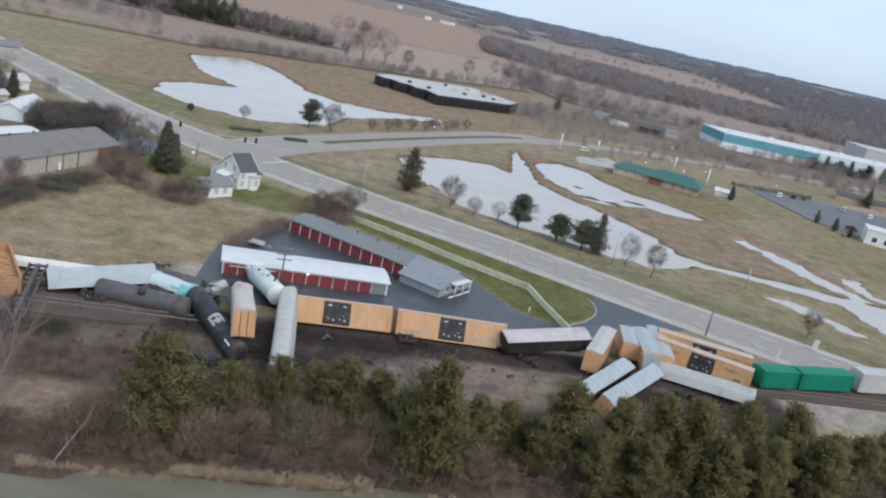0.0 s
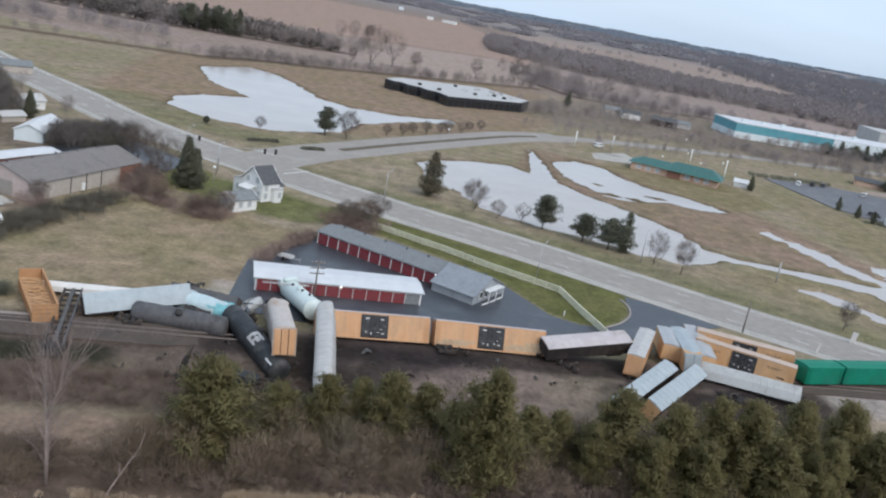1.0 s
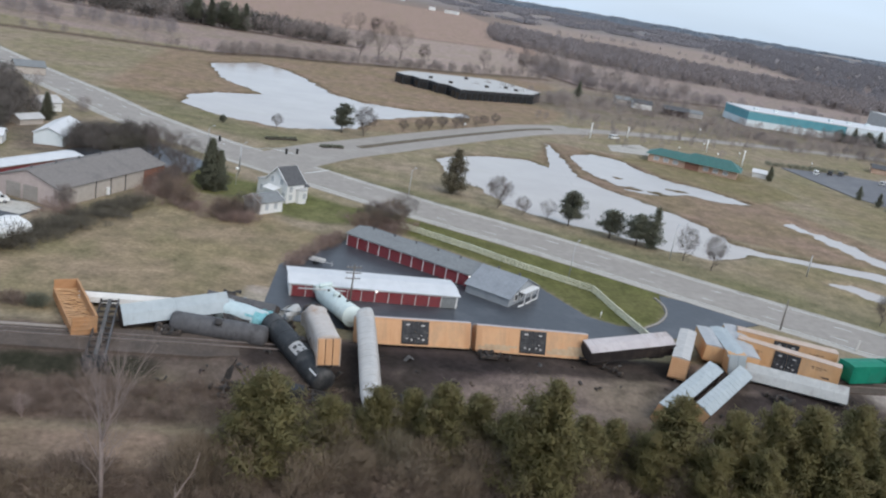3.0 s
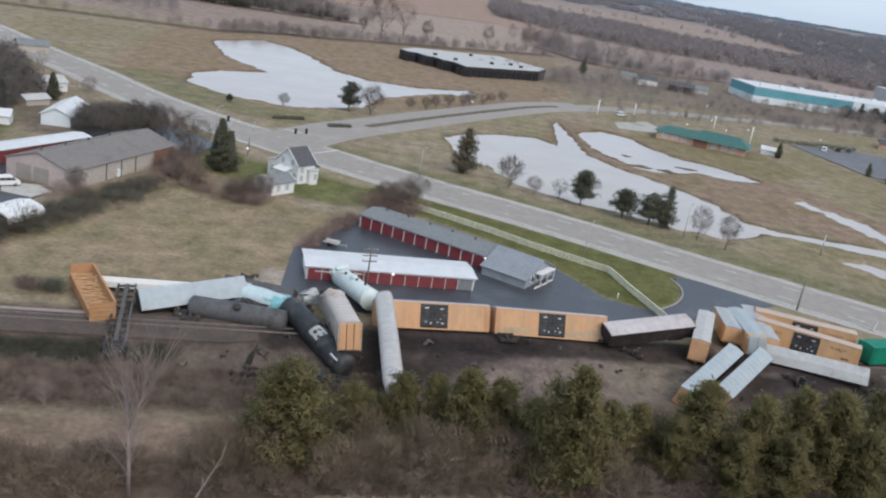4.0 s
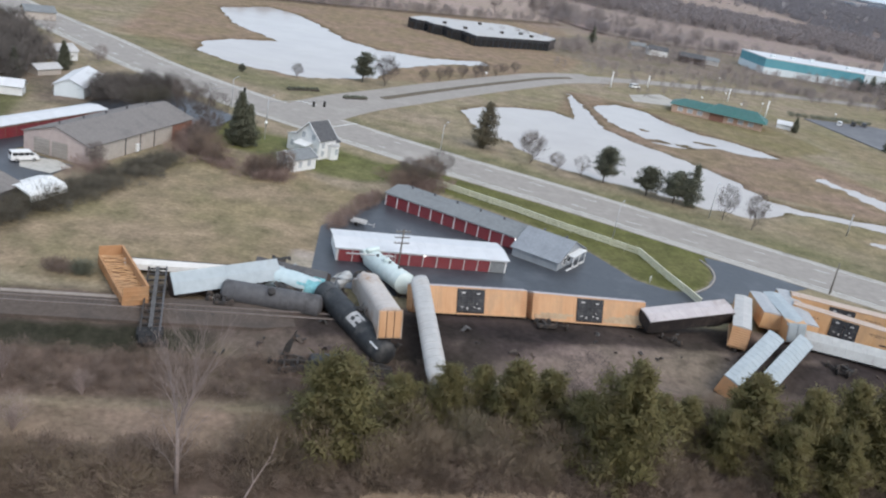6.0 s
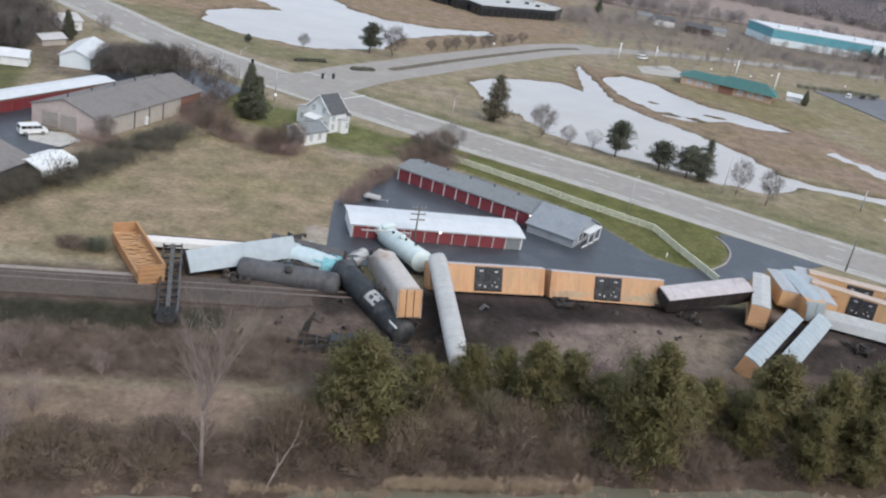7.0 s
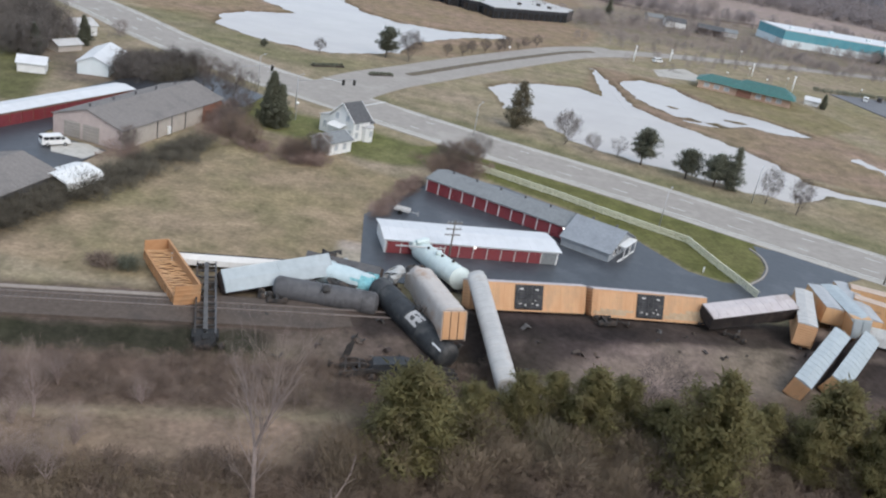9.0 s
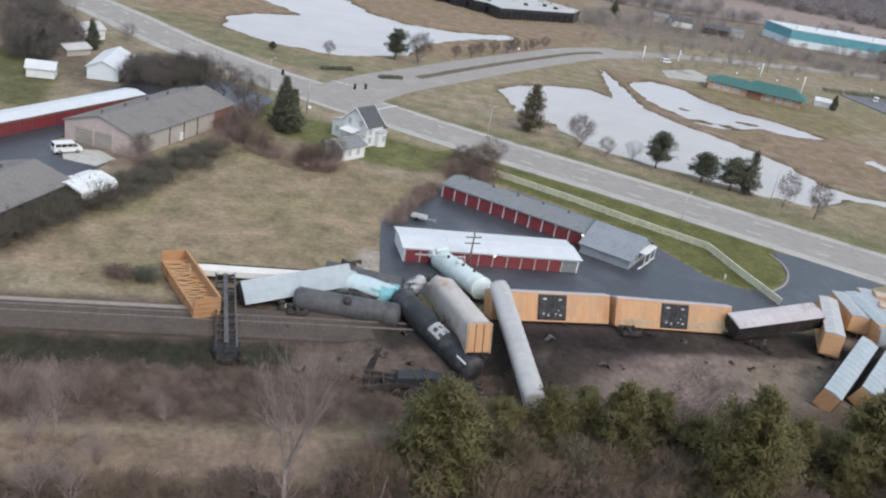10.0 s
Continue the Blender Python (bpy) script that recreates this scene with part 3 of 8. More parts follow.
lay(smooth(0.2, 0.02, smear) * smooth(-14, -11, V_OFF) * smooth(-3, -5, V_OFF) * smooth(-22, -10, U_OFF) * smooth(75, 60, U_OFF) * 0.5, (0.2, 0.17, 0.15))
# shade of the gap beneath the pale side-lying car, put into the ground colour
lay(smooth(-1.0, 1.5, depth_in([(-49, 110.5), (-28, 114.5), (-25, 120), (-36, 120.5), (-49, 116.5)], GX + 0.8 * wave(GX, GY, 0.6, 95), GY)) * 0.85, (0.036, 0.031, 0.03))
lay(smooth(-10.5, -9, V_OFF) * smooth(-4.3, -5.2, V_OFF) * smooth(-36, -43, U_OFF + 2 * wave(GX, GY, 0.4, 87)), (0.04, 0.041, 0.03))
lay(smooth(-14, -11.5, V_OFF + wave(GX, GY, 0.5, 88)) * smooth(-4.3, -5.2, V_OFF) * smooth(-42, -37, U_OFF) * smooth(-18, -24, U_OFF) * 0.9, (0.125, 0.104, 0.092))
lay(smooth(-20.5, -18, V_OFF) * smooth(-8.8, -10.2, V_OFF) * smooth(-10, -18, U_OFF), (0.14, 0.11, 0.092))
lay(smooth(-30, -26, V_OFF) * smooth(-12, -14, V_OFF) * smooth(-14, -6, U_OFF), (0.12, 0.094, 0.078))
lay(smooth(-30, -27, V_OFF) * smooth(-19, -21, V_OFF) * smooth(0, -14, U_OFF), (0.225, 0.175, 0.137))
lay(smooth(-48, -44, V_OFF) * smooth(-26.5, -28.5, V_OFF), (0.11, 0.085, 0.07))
lay(smooth(5, 4, V_OFF) * smooth(3, 4, V_OFF) * smooth(-30, -40, U_OFF), (0.2, 0.17, 0.12))
lay(smooth(-1.5, 1.5, depth_in([(62, 133), (64, 127), (76, 126), (88, 133), (90, 145), (80, 137)], GX, GY)), (0.32, 0.3, 0.28))
lay(smooth(-1, 1, depth_in([(182, 379), (214, 379), (222, 392), (196, 394)], GX, GY)), (0.33, 0.29, 0.26))
lay(smooth(-1, 1, depth_in([(-34, 136), (-29, 136), (-28, 124), (-34, 123)], GX, GY)), (0.33, 0.3, 0.27))
# fields and woods towards the horizon, the farthest ground tinted for haze
lay(smooth(560, 640, GY + 0.4 * GX), (0.262, 0.218, 0.192))
lay(smooth(-8, 12, depth_in([(30, 455), (60, 425), (130, 440), (300, 505), (440, 560), (330, 650), (100, 590), (40, 520)], GX, GY)), (0.215, 0.188, 0.155))
BELT_WOOD = [(40, 1010), (78, 950), (114, 896), (148, 857), (188, 836), (252, 850), (302, 828), (349, 802), (430, 780), (480, 900), (490, 1150), (390, 1170), (320, 1190), (262, 1240), (225, 1280), (175, 1290), (130, 1320), (100, 1420), (62, 1390), (45, 1240)]
EAST_WOOD = [(400, 780), (480, 900), (495, 1275), (508, 1323), (525, 1568), (520, 1867), (673, 2340), (1426, 2873), (1500, 1700), (800, 790)]
lay(smooth(-6, 14, depth_in([(-420, 560), (-118, 440), (-75, 484), (-37, 519), (-8, 543), (60, 608), (84, 850), (35, 864), (-35, 822), (-107, 778), (-420, 800)], GX, GY)), (0.36, 0.303, 0.272))
lay(smooth(-6, 14, depth_in([(-420, 780), (-107, 778), (-35, 822), (36, 864), (84, 856), (100, 960), (110, 1190), (66, 1500), (24, 1800), (-49, 1708), (-188, 1690), (-500, 1700)], GX, GY)), (0.345, 0.265, 0.225))
lay(smooth(-4, 6, depth_in([(-330, 460), (-118, 446), (-75, 488), (-45, 520), (-74, 606), (-156, 580), (-330, 560)], GX, GY)), (0.3, 0.25, 0.222))
lay(smooth(-4, 8, depth_in([(57, 655), (85, 605), (119, 596), (185, 628), (300, 660), (420, 700), (430, 780), (349, 800), (302, 826), (252, 848), (188, 834), (148, 855), (84, 930), (70, 800)], GX, GY)), (0.31, 0.262, 0.243))
for outline in (BELT_WOOD, EAST_WOOD):
    lay(smooth(-12, 14, depth_in(outline, GX, GY)), WOODS)
for line, wide, tint in (([(-330, 372), (-118, 441), (-99, 467), (-75, 484), (-37, 519), (-8, 543), (60, 608)], 5.0, (0.13, 0.098, 0.08)), ([(57, 660), (85, 600), (119, 593), (185, 624), (300, 650)], 4.0, (0.11, 0.088, 0.078)), ([(-420, 620), (-205, 575), (-156, 585), (-125, 592), (-93, 600), (-74, 610)], 7.0, (0.105, 0.082, 0.072)), ([(-107, 778), (-35, 822), (36, 864), (84, 856)], 5.0, (0.24, 0.175, 0.145))):
    near = np.full(GX.shape, 1e9)
    for (x0, y0), (x1, y1) in zip(line, line[1:]):
        dx, dy = x1 - x0, y1 - y0
        f = np.clip(((GX - x0) * dx + (GY - y0) * dy) / (dx * dx + dy * dy), 0, 1)
        near = np.minimum(near, np.hypot(GX - x0 - f * dx, GY - y0 - f * dy))
    lay(smooth(wide * 1.6, wide * 0.6, near) * 0.85, tint)
lay(smooth(-10, 20, depth_in([(110, 1480), (225, 1527), (284, 1500), (328, 1400), (364, 1241), (408, 1243), (495, 1275), (508, 1323), (525, 1568), (520, 1867), (383, 1925), (301, 1999), (200, 2010), (100, 1700)], GX, GY)), (0.335, 0.283, 0.255))
# distance haze blended into the ground colour beyond 1.7 km
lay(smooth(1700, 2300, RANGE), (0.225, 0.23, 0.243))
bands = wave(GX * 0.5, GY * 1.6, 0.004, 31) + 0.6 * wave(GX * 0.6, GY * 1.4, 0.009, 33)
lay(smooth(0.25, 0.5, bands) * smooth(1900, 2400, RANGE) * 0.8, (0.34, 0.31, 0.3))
for pond in (POND_SOUTH, POND_MID, POND_NORTH):
    d = depth_in(pond, GX, GY)
    lay(smooth(-3.0, -0.5, d) * 0.75, (0.12, 0.095, 0.065))
for pond in PUDDLES:
    lay(smooth(-4, 0, depth_in(pond, GX, GY)) * 0.6, (0.3, 0.25, 0.19))

NX, NY = len(gx), len(gy)
ground_mesh = bpy.data.meshes.new("ground")
corner = (np.arange(NY - 1)[:, None] * NX + np.arange(NX - 1)[None]).ravel()
quads = np.stack([corner, corner + 1, corner + NX + 1, corner + NX], 1)
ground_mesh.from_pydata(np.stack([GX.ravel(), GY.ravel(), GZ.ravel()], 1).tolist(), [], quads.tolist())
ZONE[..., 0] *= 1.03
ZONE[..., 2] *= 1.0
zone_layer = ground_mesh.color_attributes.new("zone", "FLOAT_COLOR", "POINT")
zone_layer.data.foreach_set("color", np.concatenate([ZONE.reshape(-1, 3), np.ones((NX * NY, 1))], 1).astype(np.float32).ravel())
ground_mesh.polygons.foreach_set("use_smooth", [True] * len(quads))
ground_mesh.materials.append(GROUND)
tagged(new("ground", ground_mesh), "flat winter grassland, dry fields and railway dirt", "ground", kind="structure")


def height(x, y):
    i, j = int(np.clip(np.searchsorted(gx, x), 1, NX - 1)), int(np.clip(np.searchsorted(gy, y), 1, NY - 1))
    fx, fy = (x - gx[i - 1]) / (gx[i] - gx[i - 1]), (y - gy[j - 1]) / (gy[j] - gy[j - 1])
    fx, fy = min(max(fx, 0), 1), min(max(fy, 0), 1)
    a = GZ[j - 1, i - 1] * (1 - fx) + GZ[j - 1, i] * fx
    b = GZ[j, i - 1] * (1 - fx) + GZ[j, i] * fx
    return float(a * (1 - fy) + b * fy)


def slab(name, outline, z, thick, mat, label, category, kind="structure", parent=None):
    bm = bmesh.new()
    prism(bm, outline, thick, "z", z - thick)
    bmesh.ops.triangulate(bm, faces=[f for f in bm.faces if len(f.verts) > 4])
    ob = part(name, bm, mat, parent)
    return tagged(ob, label, category, kind=kind) if not parent else ob


for name, pond, z, label in (("water_1", POND_SOUTH, -0.35, "grey still water of a long retention pond"), ("water_2", POND_MID, -0.34, "grey shallow pond among mud flats"), ("water_3", POND_NORTH, -0.38, "pale still pond reflecting the overcast sky"), ("water_4", POND_NEAR, -1.7, "murky green ditch pond edged with reeds")):
    xs, ys = [p[0] for p in pond], [p[1] for p in pond]
    slab(name, [(min(xs) - 6, min(ys) - 6), (max(xs) + 6, min(ys) - 6), (max(xs) + 6, max(ys) + 6), (min(xs) - 6, max(ys) + 6)], z, 0.12, MURKY if pond is POND_NEAR else WATER, label, "water")
for k, pond in enumerate(PUDDLES):
    xs, ys = [p[0] for p in pond], [p[1] for p in pond]
    slab("water_%d" % (5 + k), [(min(xs) - 4, min(ys) - 4), (max(xs) + 4, min(ys) - 4), (max(xs) + 4, max(ys) + 4), (min(xs) - 4, max(ys) + 4)], -0.36 - 0.015 * k, 0.12, SILTY, "shallow puddle on flooded grass", "water")


# ---- roads ----
def spline(points, step=4.0):
    pts = [Vector(p) for p in points]
    out = []
    for i in range(len(pts) - 1):
        p0, p1, p2, p3 = pts[max(i - 1, 0)], pts[i], pts[i + 1], pts[min(i + 2, len(pts) - 1)]
        n = max(2, int((p2 - p1).length / step))
        for k in range(n):
            t = k / n
            out.append(0.5 * ((2 * p1) + (p2 - p0) * t + (2 * p0 - 5 * p1 + 4 * p2 - p3) * t * t + (3 * p1 - p0 - 3 * p2 + p3) * t ** 3))
    out.append(pts[-1])
    return out


def ribbon(bm, line, a, b, z, thick=0.1, fade=0):
    """A slab along a line, from a to b metres to its left."""
    rows = []
    for i, p in enumerate(line):
        d = (line[min(i + 1, len(line) - 1)] - line[max(i - 1, 0)]).normalized()
        n = Vector((-d.y, d.x))
        row = []
        for s in (a, b):
            k = min(1.0, (len(line) - 1 - i) / fade) if fade else 1.0
            q = p + n * s * (0.25 + 0.75 * k)
            top = z - 0.5 * (1 - k)
            row += [bm.verts.new((q.x, q.y, top)), bm.verts.new((q.x, q.y, top - thick))]
        rows.append(row)
    for r, s in zip(rows, rows[1:]):
        for i, j in ((0, 2), (2, 3), (3, 1), (1, 0)):
            bm.faces.new((r[i], r[j], s[j], s[i]))
    for r in (rows[0], rows[-1]):
        bm.faces.new((r[0], r[2], r[3], r[1]))
    bmesh.ops.recalc_face_normals(bm, faces=bm.faces)


MAIN = spline([(-420, 560), (-215, 371), (-150, 308), (-118, 279), (-95, 256), (-70, 236.5), (-45, 221.5), (-12, 203), (20, 187), (50, 170), (80, 154), (120, 132), (200, 88), (420, -30)])
SIDE = spline([(-47, 226), (-38, 248), (-27, 267), (-11, 295), (11, 331), (33, 363), (63, 388), (107, 413), (175, 444), (320, 500), (700, 640)])
bm = bmesh.new()
ribbon(bm, MAIN, -9.2, 9.2, 0.10, 0.3)
shoulder = tagged(part("road_1", bm, SHOULDER), "pale gravel and concrete shoulders of the highway", "road shoulder", kind="structure")
bm = bmesh.new()
ribbon(bm, MAIN, -7.0, 7.4, 0.13, 0.3)
tagged(part("road_2", bm, ASPHALT), "worn grey multi-lane asphalt highway", "road", kind="structure")
bm = bmesh.new()
ribbon(bm, SIDE[:44], -8.6, 8.6, 0.115, 0.3)
ribbon(bm, SIDE[43:], -5.0, 5.0, 0.115, 0.3)
tagged(part("road_3", bm, ASPHALT), "side road with two grey carriageways", "road", kind="structure")


def dashes(bm, line, off, z, w, on, gap, lo, hi):
    """Painted dashes along a line."""
    s, k = 0.0, 0
    for p, q in zip(line, line[1:]):
        d = (q - p).normalized()
        n = Vector((-d.y, d.x))
        length = (q - p).length
        if lo <= p.x <= hi and (gap == 0 or s % (on + gap) < on):
            a, b = p + n * off, q + n * off
            v = [bm.verts.new((*(c + n * e), z)) for c, e in ((a, -w), (b, -w), (b, w), (a, w))]
            bm.faces.new(v)
        s += length


fine_main = spline([(p.x, p.y) for p in MAIN[::2]], 1.0)
bm = bmesh.new()
for off, on, gap in ((-6.7, 1, 0), (7.1, 1, 0), (-3.3, 3, 9), (3.7, 3, 9)):
    dashes(bm, fine_main, off, 0.137, 0.1, on, gap, -300, -62)
    dashes(bm, fine_main, off, 0.137, 0.1, on, gap, -33, 160)
tagged(part("trim", bm, LINE), "worn white lane lines on the highway", "road marking", kind="structure")
bm = bmesh.new()
for a, b in (((-51, 241), (-45, 238.5)), ((-38.5, 218), (-33.5, 226))):
    line = [Vector(a), Vector(b)]
    ribbon(bm, line, -0.2, 0.2, 0.139, 0.004)
tagged(part("trim", bm, LINE), "white stop lines at the junction", "road marking", kind="structure")

# kerbed median of the side road, with dark planting beds
bm = bmesh.new()
ribbon(bm, SIDE[9:40], -1.2, 1.2, 0.26, 0.4)
tagged(part("median", bm, material("mulched_median", (0.09, 0.07, 0.055), (0.17, 0.14, 0.095), 0.8, 0.95, 0.3)), "narrow raised median with dark mulch and dead grass", "median", kind="structure")

slab("car_park", LOT, 0.07, 0.3, WET_ASPHALT, "wet dark asphalt yard between the storage sheds", "yard")
slab("yard", WEST_YARD, 0.12, 0.3, WET_ASPHALT, "wet dark asphalt yard of the western sheds", "yard")
slab("yard", EAST_YARD, 0.26, 0.3, material("grey_parking_asphalt", (0.12, 0.12, 0.13), (0.17, 0.17, 0.18), 0.3, 0.8, 0.05, stain=(0.2, 0.2, 0.2), stain_scale=0.05), "grey car park near the eastern shops", "yard")
slab("pavement", [(-85.5, 158.5), (-79.5, 159.5), (-76, 157), (-77.5, 152), (-83, 153)], 0.145, 0.2, CONCRETE, "pale concrete apron before the garage doors", "apron")
slab("pavement", [(59.9, 352), (76, 368), (79, 356), (73.8, 341.5), (58.9, 338)], 0.05, 0.2, SHOULDER, "pale paved patch beside the green-roofed building", "pavement")
bm = bmesh.new()
ribbon(bm, spline([(31.0, 144.8), (34.6, 148.9), (37.1, 154.1), (37.7, 158.9), (36.8, 162.6)], 1.0), -0.2, 0.15, 0.2, 0.35)
tagged(part("kerb", bm, ASPHALT), "curved pale concrete kerb at the drive", "kerb", kind="structure")

# ---- railway: ballast bed, two tracks with ties ----
bm = bmesh.new()
line = [Vector(on_track(u)) for u in np.arange(-190, -20, 5.0)]
ribbon(bm, line, -4.4, 2.45, 0.545, 0.6, 2)
ribbon(bm, [Vector(on_track(u)) for u in np.arange(58, 240, 7.0)], -3.0, 3.4, 0.545, 0.6)
tagged(part("ballast", bm, BALLAST), "dark dirty ballast bed strewn with debris", "ballast", kind="structure")
bm = bmesh.new()
ribbon(bm, line[:29], 1.5, 2.3, 0.6, 0.5)
tagged(part("path", bm, material("pale_gravel", (0.24, 0.2, 0.17), (0.32, 0.275, 0.24), 1.5, 0.95, 0.4)), "pale gravel strip beside the rails", "path", kind="structure")
for v0 in (-0.1,):
    track = thing("railway_track", pose(*on_track(0, v0), 0.42, 0, 0, math.degrees(TRACK_A)), "rusty rails on old wooden ties, partly buried in dirt", "railway track", "tracks", "structure")
    for v in (-0.72, 0.72):
        bm = bmesh.new()
        for start, run in ((-200, 179), (56, 150)):
            prism(bm, [(v - 0.07, 0.1), (v + 0.07, 0.1), (v + 0.02, 0.13), (v + 0.035, 0.22), (v + 0.035, 0.27), (v - 0.035, 0.27), (v - 0.035, 0.22), (v - 0.02, 0.13)], run, "x", start)
        part("rail", bm, RAIL, track)
    bm = bmesh.new()
    box(bm, 0.23, 2.6, 0.2, (0, 0, 0.037))
    tie = part("tie", bm, TIE, track, at=pose(-75, 0, 0))
    for k in range(1, 69):
        share("tie", tie.data, track, pose(-75 + 0.62 * k, 0.05 * math.sin(k * 2.1), 0, 0, 0, 1.5 * math.sin(k * 1.7)))

# ---- the wrecked train ----
def truck(parent, x, z=0.0):
    """A four-wheel freight truck under a car."""
    bm = bmesh.new()
    for y in (-1.0, 1.0):
        prism(bm, [(x - 1.25, z + 0.35), (x - 0.95, z + 0.62), (x - 0.35, z + 0.72), (x + 0.35, z + 0.72), (x + 0.95, z + 0.62), (x + 1.25, z + 0.35), (x + 0.5, z + 0.3), (x, z + 0.2), (x - 0.5, z + 0.3)], 0.14, "y", y - 0.07)
    box(bm, 0.4, 2.0, 0.3, (x, 0, z + 0.55))
    frame_part = part("truck", bm, STEEL, parent)
    for dx in (-0.88, 0.88):
        bm = bmesh.new()
        for y in (-0.76, 0.76):
            lathe(bm, [(y - 0.07, 0.3), (y - 0.07, 0.42), (y + 0.05, 0.42), (y + 0.05, 0.46), (y + 0.08, 0.46), (y + 0.08, 0.3)], 16, "y", (x + dx, 0, z + 0.42))
        rod(bm, (x + dx, -1.0, z + 0.42), (x + dx, 1.0, z + 0.42), 0.08, seg=8)
        part("wheelset", bm, STEEL, frame_part)


def boxcar(m, length, high, side, roof_mat, label, door_mat=None, end_mat=None, door=4.0, width=3.1, trucks=True, rib=1.15, marks=True, roof_rib=1.25, group="derailed boxcars", torn=0.0, panels=False):
    """A boxcar; its origin lies under its floor's middle, its length along x."""
    car = thing("boxcar", m, label, "freight car", group)
    half, w = length / 2, width / 2
    bm = bmesh.new()
    stations = []
    for x, up in ribs(length - 0.1, rib, 0.12):
        y = w - 0.05 + (0.018 if up and (abs(x) > door / 2 + 0.15 or not door_mat) else 0.0)
        stations.append((x, [(-w, -0.1), (w, -0.1), (w, 0.18), (y, 0.2), (y, high - 0.4), (w, high - 0.38), (w, high - 0.2), (-w, high - 0.2), (-w, high - 0.38), (-y, high - 0.4), (-y, 0.2), (-w, 0.18)]))
    loft(bm, stations)
    part("body", bm, side, car)
    bm = bmesh.new()
    box(bm, length - 1.2, 1.0, 0.35, (0, 0, -0.17))
    for k in range(9):
        box(bm, 0.22, width - 0.3, 0.25, (-half + 1 + k * (length - 2) / 8, 0, -0.12))
    part("underframe", bm, STEEL, car)
    bm = bmesh.new()
    loft(bm, [(x, [(-w - 0.03, high - 0.22), (-w - 0.03, high - 0.13 + 0.03 * up), (0, high + 0.05 + 0.03 * up), (w + 0.03, high - 0.13 + 0.03 * up), (w + 0.03, high - 0.22)]) for x, up in ribs(length + 0.06, roof_rib, 0.1)])
    if torn:
        for v in bm.verts:
            if v.co.x < -half + torn:
                k = (-half + torn - v.co.x) / torn
                v.co.z -= 0.5 * k * (0.6 + 0.4 * math.sin(5 * v.co.y))
                v.co.y += 0.25 * k * math.sin(3 * v.co.x)
    part("roof", bm, roof_mat, car)
    for s in (-1, 1):
        bm = bmesh.new()
        wavy = [(s * (half - 0.04), -0.05)]
        for k in range(8):
            z = 0.12 + k * (high - 0.5) / 8
            wavy += [(s * (half + 0.03), z), (s * (half + 0.07), z + 0.09), (s * (half + 0.07), z + 0.2), (s * (half + 0.03), z + 0.29)]
        wavy += [(s * (half + 0.03), high - 0.2), (s * (half - 0.04), high - 0.2)]
        if panels:
            prism(bm, [(-w + 0.03, 0), (w - 0.03, 0), (w - 0.03, high - 0.2), (-w + 0.03, high - 0.2)], 0.1, "x", s * half - 0.05)
        else:
            prism(bm, wavy, width - 0.06, "y")
        if panels:
            for y in (-w / 2, w / 2):
                leaf = bmesh.new()
                box(leaf, 0.12, w - 0.12, high - 0.5, (s * (half + 0.08), y, high / 2 - 0.12))
                bevelled(leaf, 0.04)
                part("end_door", leaf, end_mat or side, car)
        part("end_wall", bm, end_mat or side, car)
        bm = bmesh.new()
        rod(bm, (s * (half - 0.2), 0, -0.2), (s * (half + 0.65), 0, -0.2), 0.13, seg=8)
        box(bm, 0.3, 0.36, 0.32, (s * (half + 0.68), 0.03, -0.2))
        part("coupler", bm, STEEL, car)
        bm = bmesh.new()
        for y in (-0.2, 0.2):
            rod(bm, (s * (half - 0.45) + y, -w - 0.09, 0.0), (s * (half - 0.45) + y, -w - 0.09, high - 0.4), 0.025, seg=4)
        for k in range(7):
            rod(bm, (s * (half - 0.45) - 0.2, -w - 0.09, 0.15 + k * 0.42), (s * (half - 0.45) + 0.2, -w - 0.09, 0.15 + k * 0.42), 0.02, seg=4)
        part("ladder", bm, side, car)
    if door_mat:
        for s in (-1, 1):
            for k in (-1, 1):
                bm = bmesh.new()
                face = [(s * w, 0.1)]
                for z in np.arange(0.3, high - 0.7, 0.62):
                    face += [(s * (w + 0.08), z), (s * (w + 0.13), z + 0.05), (s * (w + 0.13), z + 0.15), (s * (w + 0.08), z + 0.2)]
                face += [(s * (w + 0.08), high - 0.4), (s * w, high - 0.4)]
                prism(bm, face, door / 2 - 0.03, "x", k * door / 4 - door / 4 + 0.015)
                door_part = part("door", bm, door_mat, car)
            bm = bmesh.new()
            for x in (-0.35, 0.35, -door / 2 + 0.3):
                rod(bm, (x, s * (w + 0.16), 0.2), (x, s * (w + 0.16), high - 0.5), 0.03, seg=5)
            part("lock_bar", bm, FRAME_STEEL, door_part)
            if marks:
                for x, z, a, b in ((-1.1, high - 0.95, 0.9, 0.35), (1.05, high - 1.0, 0.85, 0.3), (-1.2, 0.9, 0.55, 0.22), (-0.5, 0.75, 0.4, 0.5), (0.5, 0.95, 0.5, 0.25), (1.2, 0.8, 0.6, 0.35), (0.9, 1.4, 0.35, 0.2)):
                    bm = bmesh.new()
                    box(bm, a * 0.6, 0.02, b * 0.6, (x * door / 4, s * (w + 0.135), z))
                    part("lettering", bm, GREY_ROOF, door_part)
    if marks and door_mat:
        for s in (-1, 1):
            for x, z, a, b in ((-half * 0.62, high * 0.62, 2.2, 0.1), (-half * 0.62, high * 0.54, 1.5, 0.08), (half * 0.6, high * 0.66, 2.4, 0.1), (half * 0.58, high * 0.58, 1.7, 0.08), (half * 0.75, high * 0.28, 1.3, 0.25)):
                bm = bmesh.new()
                box(bm, a, 0.012, b, (x, s * (w - 0.05), z))
                part("lettering", bm, PALE_ORANGE if side is YELLOW else DARK_BROWN, car)
